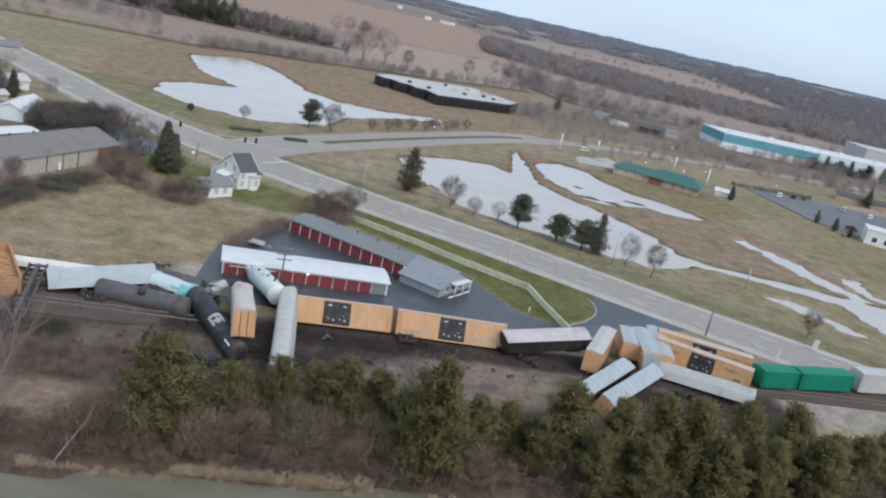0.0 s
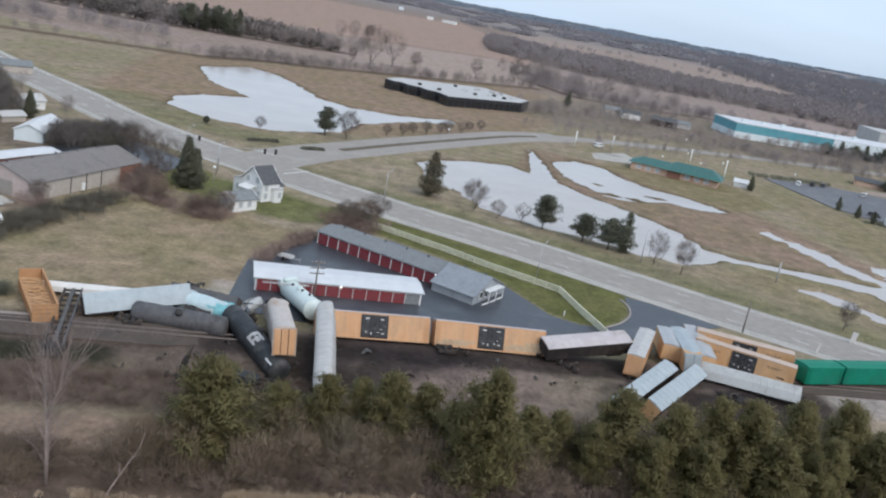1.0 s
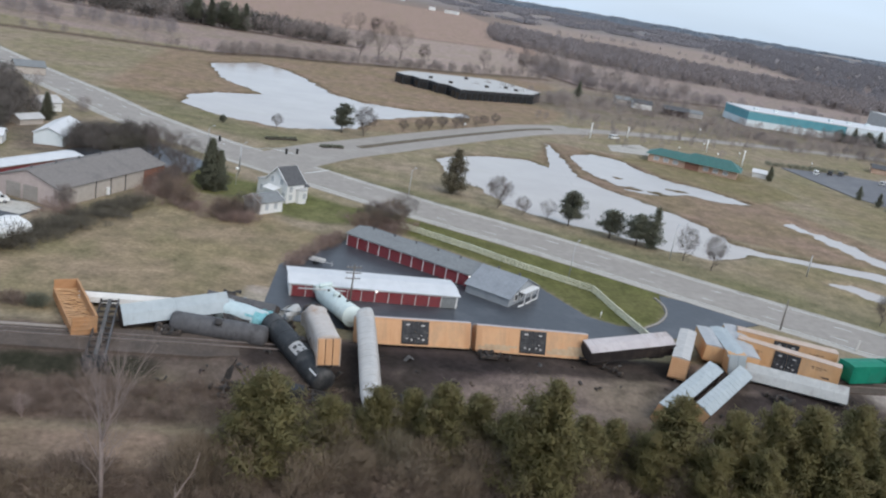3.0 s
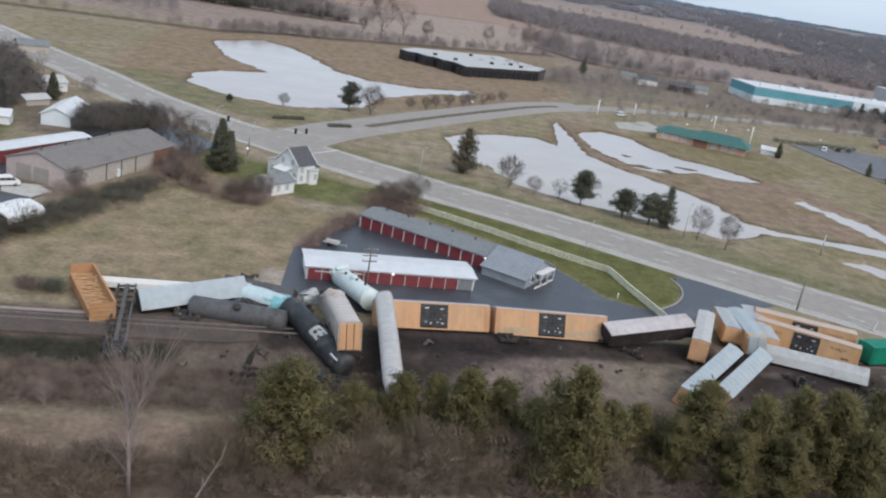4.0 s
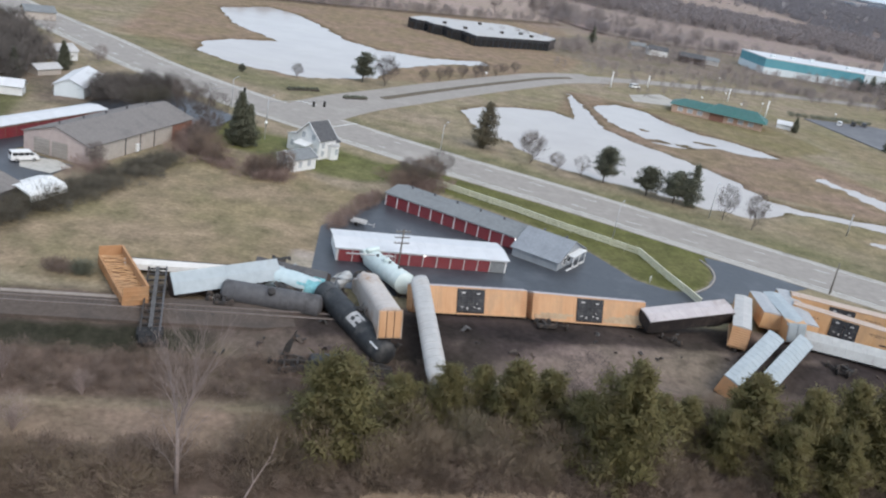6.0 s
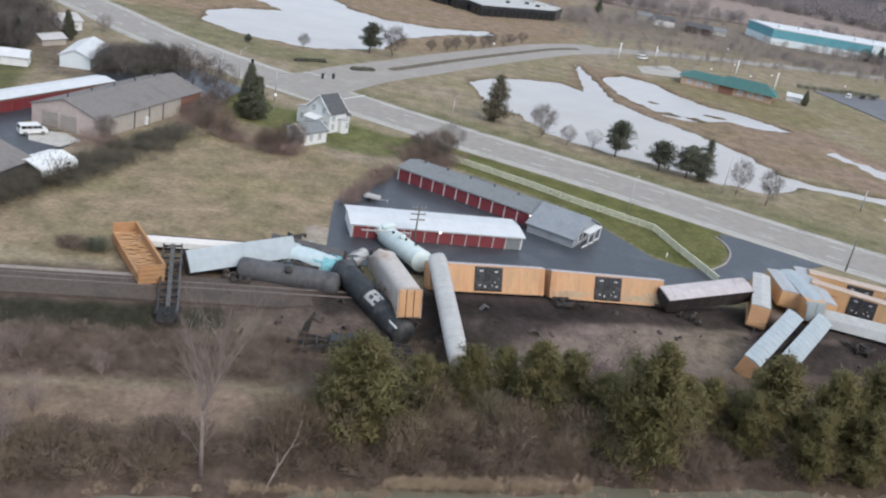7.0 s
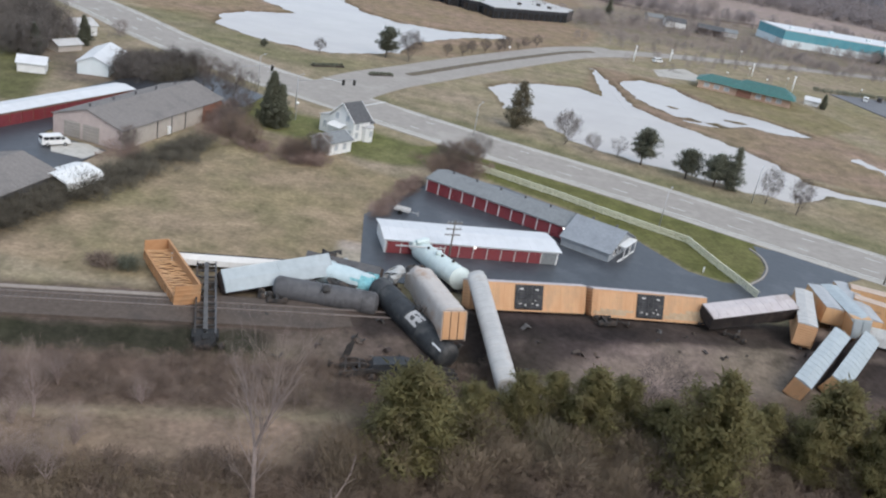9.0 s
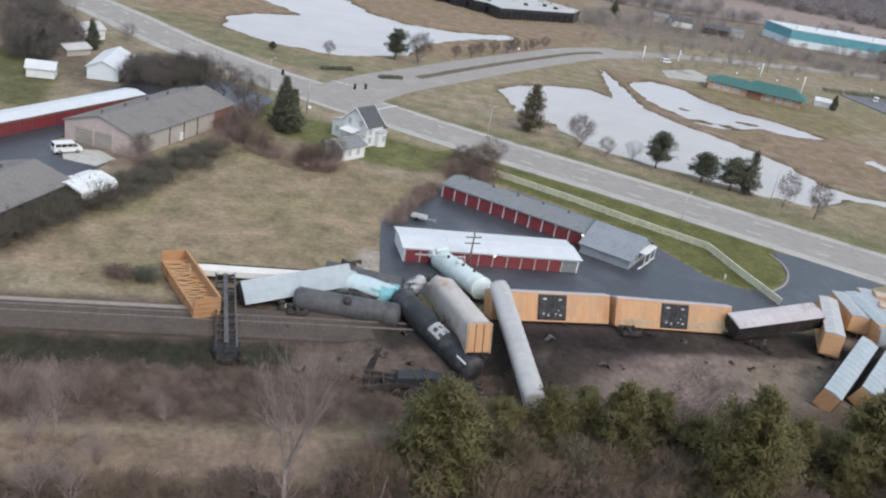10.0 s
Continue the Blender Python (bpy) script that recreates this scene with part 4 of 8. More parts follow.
    if trucks:
        for s in (-1, 1):
            truck(car, s * (half - 2.2), -1.05)
    return car


boxcar(between((-15.6, 119.7), (0.5, 124.0), 0.2, 0.15, -24), 16.4, 3.8, YELLOW, PINK_ROOF, "orange boxcar with a black double door, upright off its trucks", BLACK_DOOR, trucks=False)
scuffed = boxcar(between((1.2, 123.6), (18.1, 126.9), 0.2, 0.15, -23), 16.9, 3.8, YELLOW, PINK_ROOF, "orange boxcar with black doors and scuffed lower panels", BLACK_DOOR, trucks=False)
for k, (x0, x1, z0, z1) in enumerate(((-8.2, -3.4, 0.25, 0.7), (-7.2, -2.4, 0.7, 1.0), (2.2, 8.3, 0.25, 0.8), (3.0, 8.0, 0.8, 1.15), (5.4, 8.3, 1.15, 1.6))):
    bm = bmesh.new()
    n = 14
    edge = [(x0 + (x1 - x0) * i / n, z1 + 0.09 * math.sin(i * 2.3 + k)) for i in range(n + 1)]
    prism(bm, [(x0, z0), (x1, z0)] + edge[::-1], 0.02, "y", -1.535 - 0.004 * k)
    part("scraped_patch", bm, SCUFF, scuffed, "scraped grey lower panel")
boxcar(between((18.0, 124.9), (30.6, 129.2), 1.35, 3.0, 13), 13.9, 2.1, SOOTY, PINK_ROOF, "sooty dark boxcar with a dirty pale roof, tilted up", trucks=True)
boxcar(between((30.9, 122.7), (35.8, 136.8), 1.1, 0.6), 14.9, 3.3, YELLOW, GREY_ROOF, "grey-roofed orange boxcar seen from its ribbed end", trucks=False, width=2.55)
boxcar(between((38.8, 131.6), (40.0, 141.4), 1.2, 0.6, 3), 10.0, 2.6, PALE_ORANGE, GALV, "orange boxcar with a pale roof, shoved across the line", trucks=False)
boxcar(between((41.2, 127.4), (42.8, 142.6), 1.4, 0.1, -6), 15.2, 3.1, PALE_ORANGE, PALE_BLUE, "pale-roofed orange boxcar with a bent end", trucks=False, torn=3.0, end_mat=PALE_BLUE, width=2.6, panels=True)
boxcar(between((43.9, 130.6), (45.4, 144.5), 0.3, 0.2, 2), 14.0, 3.1, PALE_ORANGE, GALV, "orange boxcar jammed between two others", trucks=False)
boxcar(between((26.2, 112.0), (36.6, 125.6), -1.4, 0.5, 18), 16.8, 3.0, DARK_BROWN, PALE_BLUE, "crushed boxcar with a sagging pale roof and an orange end", trucks=False, end_mat=YELLOW, width=2.4)
boxcar(between((31.4, 113.8), (41.2, 126.8), -1.1, 0.2, 26), 16.2, 2.9, DARK_BROWN, PALE_BLUE, "pale grey boxcar lying askew down the bank", trucks=False, end_mat=PALE_ORANGE, width=2.45)
boxcar(between((44.6, 138.4), (58.9, 131.9), 0.25, 0.25, -7), 15.8, 3.4, PALE_ORANGE, ORANGE_ROOF, "faded orange boxcar with a black door, slewed off the line", BLACK_DOOR, trucks=False)
boxcar(between((45.4, 142.4), (61.0, 138.0), 0.35, 0.35, -6), 15.8, 3.4, PALE_ORANGE, ORANGE_ROOF, "faded orange boxcar behind another, roof dusty", BLACK_DOOR, trucks=False)
boxcar(between((43.2, 130.1), (57.6, 126.6), 0.5, 0.4, 56), 14.9, 2.8, HOPPER, RIBBED, "boxcar on its side, ribbed galvanised roof turned outward", trucks=True, width=2.6, roof_rib=0.95)
for a, b, n in (((60.2, 133.2), (67.2, 136.0), 7.5), ((67.6, 136.1), (78.6, 140.4), 11.6)):
    boxcar(between(a, b, 1.1, 1.1), n, 2.9, GREEN_CAR, GREEN_CAR, "bright green covered freight car standing upright", None, rib=3.6, group="upright green cars")
boxcar(between((79.8, 140.9), (95.0, 146.4), 1.1, 1.1), 15.4, 3.4, HOPPER, HOPPER, "pale grey covered hopper car standing upright", None, rib=1.6, group="upright freight cars")
# the long grey car that climbed the heap and the propped one beside it
def round_car(m, length, width, high, mat, label, end_mat=None, crushed=0.0, taper=0.0):
    """A covered hopper with a rounded roof; crushed bends its far end in, taper rounds off both ends."""
    car = thing("hopper_car", m, label, "freight car", "derailed hopper cars")
    half, w = length / 2, width / 2
    bm = bmesh.new()
    stations = []
    for x, up in ribs(length, 1.5, 0.14):
        end = min(half - abs(x), 1.2) / 1.2 if taper else 1.0
        k = 1 - taper * (1 - math.sqrt(max(0.0, 1 - (1 - end) ** 2)))
        bulge = w * k + 0.03 * up
        arch = [(bulge * math.copysign(abs(math.cos(a)) ** 0.8, math.cos(a)), (high - 0.62 * w) * k + (0.62 * w * k + 0.03 * up) * math.sin(a) ** 0.9) for a in np.linspace(0, math.pi, 13)]
        stations.append((x, [(-bulge * 0.92, 0.0), (bulge * 0.92, 0.0)] + arch))
    loft(bm, stations)
    if crushed:
        for v in bm.verts:
            k = max(0.0, (-half + crushed - v.co.x) / crushed)
            v.co.z -= 1.1 * k * k * (0.6 + 0.4 * math.sin(2.1 * v.co.y))
            v.co.y += 0.5 * k * math.sin(2.4 * v.co.z)
            v.co.x += 0.5 * k * math.cos(3 * v.co.y)
    part("body", bm, mat, car)
    bm = bmesh.new()
    box(bm, length - 1.0, 0.8, 0.4, (0, 0, -0.2))
    for k in range(4):
        box(bm, 1.6, width * 0.7, 0.7, (-half * 0.6 + k * half * 0.4, 0, -0.3), taper=1.3)
    part("underframe", bm, STEEL, car)
    if end_mat:
        bm = bmesh.new()
        box(bm, 0.1, width * 0.9, high - 0.35, (half + 0.03, 0, (high - 0.35) / 2 + 0.05))
        part("end_wall", bm, DARK_BROWN, car)
        for k in (-1, 0, 1):
            bm = bmesh.new()
            box(bm, 0.14, width * 0.28, high - 0.55, (half + 0.1, k * width * 0.31, (high - 0.5) / 2 + 0.1))
            bevelled(bm, 0.05)
            part("end_panel", bm, end_mat, car)
        bm = bmesh.new()
        box(bm, 0.2, width * 0.96, 0.14, (half + 0.06, 0, high - 0.38))
        for s in (-1, 1):
            box(bm, 0.2, 0.1, high - 0.4, (half + 0.06, s * width * 0.48, (high - 0.4) / 2))
        part("end_rim", bm, ORANGE_ROOF, car)
    return car


round_car(between((-14.2, 121.8), (-10.9, 99.2), 2.5, 0.1, 20), 23.0, 2.45, 2.9, GREY_ROOF, "long grey round-roofed hopper car slung across the line", taper=0.22)
round_car(between((-22.0, 124.4), (-17.6, 105.4), -0.7, 2.6, 3), 19.4, 2.95, 3.9, WARM_GREY, "rust-streaked grey hopper car with an orange end, propped up", YELLOW, crushed=3.0)
# cars on their sides in the western heap
boxcar(between((-46.4, 113.9), (-34.4, 121.5), 0.6, 1.7, 50), 14.2, 2.4, DARK_BROWN, PALE_BLUE, "boxcar on its side, smooth pale roof turned outward", trucks=False, width=2.9, roof_rib=5.0)
shell = thing("tank_shell", between((-35.2, 120.6), (-27.2, 118.9), 1.7, 1.35), "burst pale blue tank shell, teal lining showing at its torn end", "freight car")
for name, r0, mat in (("shell", 1.6, TEAL_SKIN), ("lining", 1.53, TEAL_IN)):
    bm = bmesh.new()
    rows = []
    for i in range(15):
        x = -4.2 + 8.4 * i / 14
        row = []
        for j in range(28):
            a = 2 * math.pi * j / 28
            torn_x = x + (0.9 * math.sin(3 * a) + 0.5 * math.sin(7 * a + 1) - 0.9 if i == 14 else 0.0)
            dent = 1 - 0.14 * max(0.0, math.sin(a + 0.6)) * max(0.0, (i - 8) / 6) - 0.018 * math.sin(4 * a + i)
            row.append(bm.verts.new((torn_x, r0 * dent * math.cos(a), r0 * dent * math.sin(a))))
        rows.append(row)
    for i, (p, q) in enumerate(zip(rows, rows[1:])):
        for j in range(28):
            # the skin is torn open along one flank
            if name == "lining" or not (i > 8 + abs(j - 11) - (j % 2) and 8 <= j <= 14):
                bm.faces.new((p[j], p[(j + 1) % 28], q[(j + 1) % 28], q[j])).smooth = True
    bm.faces.new(rows[0][::-1])
    bmesh.ops.recalc_face_normals(bm, faces=bm.faces)
    part(name, bm, mat, shell)
boxcar(between((-37.0, 124.0), (-26.8, 122.6), 0.9, 0.8, 60), 10.0, 2.8, DARK_BROWN, GREY_TANK, "dark slate car lying low behind the heap", trucks=False, width=2.8)
boxcar(between((-53.8, 119.4), (-37.0, 123.1), 0.9, 0.9, 72), 17.0, 1.9, SOOTY, WHITE, "dirty white car on its side behind the heap", trucks=False, width=1.4, roof_rib=3.0)



def torn_skin(m, mat, label, n=5, size=2.2):
    """Curled sheets hanging off a torn car end."""
    ob = thing("torn_skin", m, label, "torn metal")
    r2 = random.Random(n)
    for k in range(n):
        bm = bmesh.new()
        a, c = r2.uniform(0, 6.28), r2.uniform(0.6, 1.4)
        rows = []
        for i in range(7):
            t = i / 6
            rows.append([bm.verts.new((t * size * c, 0.9 * math.cos(a + t * 1.8 + j * 0.6), 0.9 * math.sin(a + t * 1.8 + j * 0.6) + 0.2 * math.sin(5 * t + k))) for j in range(3)])
        for p, q in zip(rows, rows[1:]):
            for j in range(2):
                bm.faces.new((p[j], q[j], q[j + 1], p[j + 1]))
        got = bmesh.ops.extrude_face_region(bm, geom=list(bm.faces))
        for v in got["geom"]:
            if isinstance(v, bmesh.types.BMVert):
                v.co += Vector((0.02, 0.03, 0.03))
        bmesh.ops.recalc_face_normals(bm, faces=bm.faces)
        part("sheet", bm, mat, ob)


torn_skin(pose(-29.4, 119.2, 1.9, 20, -6, 8), TEAL_IN, "torn teal car skin curling from a burst end", 6, 1.8)
torn_skin(pose(-27.2, 118.2, 1.2, 0, 20, -30), WHITE, "torn white car skin hanging over the tank car", 4, 1.6)
torn_skin(pose(-22.4, 123.6, 1.6, 0, 0, 110), STEEL, "blackened torn skin at the car's crushed end", 6, 1.8)
torn_skin(pose(-34.2, 120.8, 2.2, 30, 0, 40), PALE_BLUE, "pale crumpled car skin over the heap", 6, 2.6)
torn_skin(pose(-26.0, 121.4, 1.6, 10, -10, 60), RIBBED, "bent grey sheet metal between the cars", 6, 2.4)
torn_skin(pose(-21.8, 123.6, 2.0, 0, 10, 100), DARK_BROWN, "rusty plate curling from the hopper's crushed end", 7, 1.8)
# two dark sheet piles added to blacken the shadowed gap below the pale car
torn_skin(pose(-41.5, 116.0, 0.9, 10, 0, 20), STEEL, "dark wreckage filling the shadow under the pale car", 6, 2.6)
torn_skin(pose(-37.5, 117.4, 0.9, -20, 5, 0), STEEL, "dark wreckage filling the shadow under the pale car", 7, 2.6)
torn_skin(pose(-33.6, 117.6, 1.4, 40, 0, -20), STEEL, "blackened torn beam ends over the tank car", 5, 3.0)
torn_skin(pose(-35.2, 123.6, 2.4, 0, 0, 10), STEEL, "dark torn plates on top of the heap", 4, 2.0)


def gondola():
    """The roofless orange car with its inner ribs showing."""
    car = thing("open_car", between((-55.6, 119.0), (-48.7, 108.0), 0.35, 0.3, 0), "orange open freight car with inner cross ribs, off the rails", "freight car")
    length, w, high = 13.2, 1.45, 2.7
    for s in (-1, 1):
        bm = bmesh.new()
        tall = high if s > 0 else 1.5
        loft(bm, [(x, [(s * (w - 0.06), 0), (s * (w + 0.02 + 0.1 * up), 0), (s * (w + 0.02 + 0.1 * up), tall - 0.2), (s * (w + 0.14), tall - 0.18), (s * (w + 0.14), tall), (s * (w - 0.14), tall), (s * (w - 0.14), tall - 0.18), (s * (w - 0.06), tall - 0.2)]) for x, up in ribs(length, 1.1, 0.16)])
        part("side_wall", bm, RUST_ORANGE, car)
        bm = bmesh.new()
        wavy = [(s * (length / 2 - 0.06), 0)]
        for k in range(4):
            wavy += [(s * (length / 2 + 0.06), 0.2 + 0.6 * k), (s * (length / 2 + 0.085), 0.28 + 0.6 * k), (s * (length / 2 + 0.085), 0.42 + 0.6 * k), (s * (length / 2 + 0.06), 0.5 + 0.6 * k)]
        prism(bm, wavy + [(s * (length / 2 + 0.06), high), (s * (length / 2 - 0.06), high)], 2 * w + 0.1, "y")
        part("end_wall", bm, RUST_ORANGE, car)
    bm = bmesh.new()
    box(bm, length - 0.1, 2 * w - 0.1, 0.2, (0, 0, 0.75))
    # floor darker than walls, so the gaps between braces read dark
    part("floor_plate", bm, material("dark_orange_floor", (0.2, 0.105, 0.055), (0.29, 0.16, 0.085), 1.0, 0.8, 0.1, stain=(0.26, 0.15, 0.09), stain_scale=0.6), car)
    rg = random.Random(3)
    for k in range(19):
        # bent cross braces slanting from wall to wall
        bm = bmesh.new()
        x = -length / 2 + 0.75 + k * (length - 1.5) / 18
        swing, kink = 0.3 + rg.uniform(-0.16, 0.16), rg.uniform(-0.22, 0.22)
        pts = [(x - swing, -w + 0.05), (x + kink, -w * 0.3), (x - kink * 0.6, w * 0.3), (x + swing, w - 0.05)]
        for a, b in zip(pts, pts[1:]):
            rod(bm, (*a, 1.55 + rg.uniform(-0.1, 0.1)), (*b, 1.55 + rg.uniform(-0.1, 0.1)), 0.09, 0.09, 6)
        part("cross_rib", bm, PALE_ORANGE, car)
    bm = bmesh.new()
    box(bm, length - 1, 0.9, 0.4, (0, 0, 0.1))
    part("underframe", bm, STEEL, car)


gondola()


def skeleton_car():
    """A flat car's bare underframe."""
    car = thing("flat_car", between((-48.7, 116.8), (-44.8, 101.4), 2.0, 0.5, 3), "bare grey flat car underframe lying across the rails", "freight car")
    length = 15.6
    bm = bmesh.new()
    box(bm, length, 0.5, 0.5, (0, 0, 0))
    part("centre_sill", bm, FRAME_STEEL, car)
    for s in (-1, 1):
        bm = bmesh.new()
        box(bm, length, 0.2, 0.42, (0, s * 1.1, 0.1))
        part("side_sill", bm, GREY_TANK if s > 0 else STEEL, car)
    for k in range(11):
        bm = bmesh.new()
        box(bm, 0.2, 2.2, 0.25, (-length / 2 + 0.3 + k * (length - 0.6) / 10, 0, 0.05))
        part("cross_bearer", bm, STEEL, car)
    bm = bmesh.new()
    box(bm, 1.6, 2.9, 0.7, (length / 2 - 0.2, 0, -0.1))
    box(bm, 0.7, 1.0, 0.9, (length / 2 + 0.7, 0.1, 0.0), (0, 12, 8))
    bevelled(bm, 0.06)
    part("bolster", bm, RUBBER, car)
    bm = bmesh.new()
    prism(bm, [(-0.8, -1.1), (0.7, -1.3), (1.2, 0.3), (0.5, 1.1), (-0.7, 1.2)], 0.9, "z", -0.45)
    bevelled(bm, 0.12)
    part("end_plate", bm, RUBBER, car, "crumpled sooty end plate", at=pose(length / 2 + 0.8, 0, -0.2, 8, 14, 10))
    truck(car, length / 2 - 0.2, -1.0)


skeleton_car()


def broken_underframe(m, length, label):
    """A car's torn underframe: bent sills, bearers and a leaning shard of plate."""
    ob = thing("broken_underframe", m, label, "wreckage")
    r3 = random.Random(11)
    for s in (-1, 0, 1):
        bm = bmesh.new()
        loft(bm, [(-length / 2 + length * i / 7, [(s * 1.1 + 0.2 * math.sin(i + s) + dy, 0.5 + 0.3 * math.sin(1.3 * i + s) + dz) for dy, dz in ((-0.14, -0.2), (0.14, -0.2), (0.14, 0.2), (-0.14, 0.2))]) for i in range(8)])
        part("sill", bm, STEEL, ob)
    for k in range(9):
        bm = bmesh.new()
        x = -length / 2 + 0.6 + k * (length - 1.2) / 8
        box(bm, 0.22, 2.6 + r3.uniform(-0.4, 0.5), 0.3, (x, r3.uniform(-0.2, 0.2), 0.6 + 0.3 * math.sin(1.3 * k)), (r3.uniform(-12, 12), 0, r3.uniform(-14, 14)))
        part("cross_bearer", bm, STEEL, ob)
    bm = bmesh.new()
    prism(bm, [(-length / 2, 0.2), (-length / 2 + 0.9, 0.3), (-length / 2 + 1.7, 4.2), (-length / 2 + 1.1, 3.0), (-length / 2 + 0.5, 2.2)], 0.06, "y", 1.5)
    part("plate_shard", bm, STEEL, ob)
    bm = bmesh.new()
    prism(bm, [(-3.4, 0.6), (2.8, 0.7), (3.4, 1.5), (0.4, 1.9), (-3.0, 1.5)], 1.8, "y", -0.9)
    part("tank_box", bm, BLACK_TANK, ob)


broken_underframe(between((-29.6, 101.4), (-16.8, 102.6), -1.0, -0.8, 0), 13.2, "blackened torn underframe and plates lying in the ditch")


def tank_car(m, length, radius, mat, label, logo=False, stripes=True):
    car = thing("tank_car", m, label, "freight car", "tank cars")
    half = length / 2
    bm = bmesh.new()
    profile = [(-half, 0.05)] + [(-half + radius * 0.45 * (1 - math.cos(a)), radius * math.sin(a)) for a in np.linspace(0.25, math.pi / 2, 6)]
    profile += [(-s, r) for s, r in profile[::-1]]
    lathe(bm, profile, 36)
    part("tank", bm, mat, car)
    for x in np.linspace(-half * 0.7, half * 0.7, 5):
        bm = bmesh.new()
        lathe(bm, [(x - 0.06, radius), (x - 0.06, radius + 0.03), (x + 0.06, radius + 0.03), (x + 0.06, radius)], 36)
        part("band", bm, mat, car)
    bm = bmesh.new()
    lathe(bm, [(radius - 0.1, 0.5), (radius + 0.35, 0.5), (radius + 0.4, 0.42), (radius + 0.4, 0.05)], 20, "z")
    for a in range(4):
        rod(bm, (0.8 * math.cos(a * 1.57 + 0.78), 0.8 * math.sin(a * 1.57 + 0.78), radius - 0.2), (0.8 * math.cos(a * 1.57 + 0.78), 0.8 * math.sin(a * 1.57 + 0.78), radius + 0.9), 0.03, seg=5)
    part("manway", bm, STEEL if mat is not MINT else MINT, car)
    bm = bmesh.new()
    for s in (-1, 1):
        box(bm, 0.6, 1.9, 1.0, (s * half * 0.78, 0, -radius - 0.05))
    box(bm, length + 0.4, 0.5, 0.3, (0, 0, -radius - 0.3))
    part("saddle", bm, STEEL, car)
    if logo:
        bm = bmesh.new()
        for k in range(10):
            a, b = radians(10 + 6.4 * k), radians(10 + 6.4 * (k + 1))
            for x0, x1 in {2: ((-1.15, -0.5), (0.1, 0.6)), 3: ((-1.15, -0.6), (0.1, 0.6)), 4: ((-1.15, -0.6), (0.1, 1.15)), 6: ((-1.15, -0.5), (-0.1, 1.15)), 7: ((-1.15, -0.4), (0.2, 0.6))}.get(k, ((-1.15, 1.15),)):
                v = [bm.verts.new((x + half * 0.16, -(radius + 0.035) * math.cos(t), (radius + 0.035) * math.sin(t))) for x, t in ((x0, a), (x1, a), (x1, b), (x0, b))]
                bm.faces.new(v)
        part("emblem", bm, HOPPER, car, "pale square emblem painted on the shell")
        bm = bmesh.new()
        for x in (0.72, 0.75, 0.78, 0.81, 0.84, 0.87, 0.9):
            v = [bm.verts.new((x * half + dx, -(radius + 0.035) * math.cos(t), (radius + 0.035) * math.sin(t))) for dx, t in ((0, 0.25), (0.24, 0.25), (0.24, 0.38), (0, 0.38))]
            bm.faces.new(v)
        part("lettering", bm, WHITE, car)
    return car


tank_car(between((-39.6, 114.6), (-27.0, 114.4), 1.3, 1.2, 35), 13.2, 1.5, GREY_TANK, "dusty dark grey tank car lying along the rails")
tank_car(between((-27.3, 118.2), (-17.5, 104.6), 2.0, 0.6, -20), 16.8, 1.58, BLACK_TANK, "black tank car with a pale emblem, nosed down the bank", True)
mint = tank_car(between((-22.3, 135.2), (-16.4, 123.4), 0.9, 2.4, 10), 13.2, 1.5, MINT, "pale mint tank car rolled against the heap")
bm = bmesh.new()
box(bm, 1.5, 2.9, 1.2, (-6.4, 0, 1.0), (0, -14, 8))
box(bm, 0.8, 2.0, 0.5, (-5.4, 0.1, 1.7), (0, 9, -6))
bevelled(bm, 0.15)
part("end_housing", bm, MINT, mint, "crumpled pale housing on the tank's end")
bm = bmesh.new()
lathe(bm, [(6.0, 1.3), (6.0, 1.58), (6.25, 1.58), (6.25, 1.3)], 28)
part("end_ring", bm, MINT, mint)
for k, x in enumerate((-2.6, 1.2, 3.8)):
    bm = bmesh.new()
    lathe(bm, [(1.4, 0.2), (1.75, 0.2), (1.8, 0.05)], 10, "z", (x, 0.3 * (k - 1), 0))
    part("valve", bm, STEEL, mint)


def wheelset(x, y, z, turn, tilt, label):
    ob = thing("wheelset", pose(x, y, z, tilt, 0, turn), label, "wheelset", "loose wheelsets")
    bm = bmesh.new()
    rod(bm, (0, -1.0, 0), (0, 1.0, 0), 0.09, seg=8)
    part("axle", bm, STEEL, ob)
    for s in (-0.75, 0.75):
        bm = bmesh.new()
        lathe(bm, [(s - 0.07, 0.2), (s - 0.07, 0.44), (s + 0.05, 0.44), (s + 0.05, 0.48), (s + 0.08, 0.48), (s + 0.08, 0.2)], 20, "y")
        part("wheel", bm, STEEL, ob)


for k, (x, y, turn) in enumerate(((21.2, 123.2, 60), (22.4, 122.4, 20), (4.0, 121.0, 80), (5.8, 121.5, 70), (-26.4, 101.0, 30), (-30.2, 101.8, 75), (-41.0, 113.2, 10), (45.5, 123.2, 40), (46.6, 121.9, 75), (-24.8, 121.6, 20), (-43.4, 101.0, 60))):
    wheelset(x, y, height(x, y) + 0.46, turn, 4 * math.sin(k), "loose black steel wheelset lying in the dirt")


def loose_truck(x, y, turn, tip=0):
    ob = thing("freight_truck", pose(x, y, height(x, y) + (0.1 if not tip else 0.9), tip, 0, turn), "black wheeled truck torn from a freight car", "freight truck", "loose trucks")
    truck(ob, 0, 0)


for x, y, turn, tip in ((-28.2, 101.3, 20, 0), (-24.0, 100.2, 60, 0), (-21.5, 121.0, 30, 70), (47.5, 123.0, 30, 0), (-39.0, 112.6, 12, 0), (3.2, 121.0, 14, 0), (58.5, 123.5, 30, 0)):
    loose_truck(x, y, turn, tip)

rng = random.Random(7)


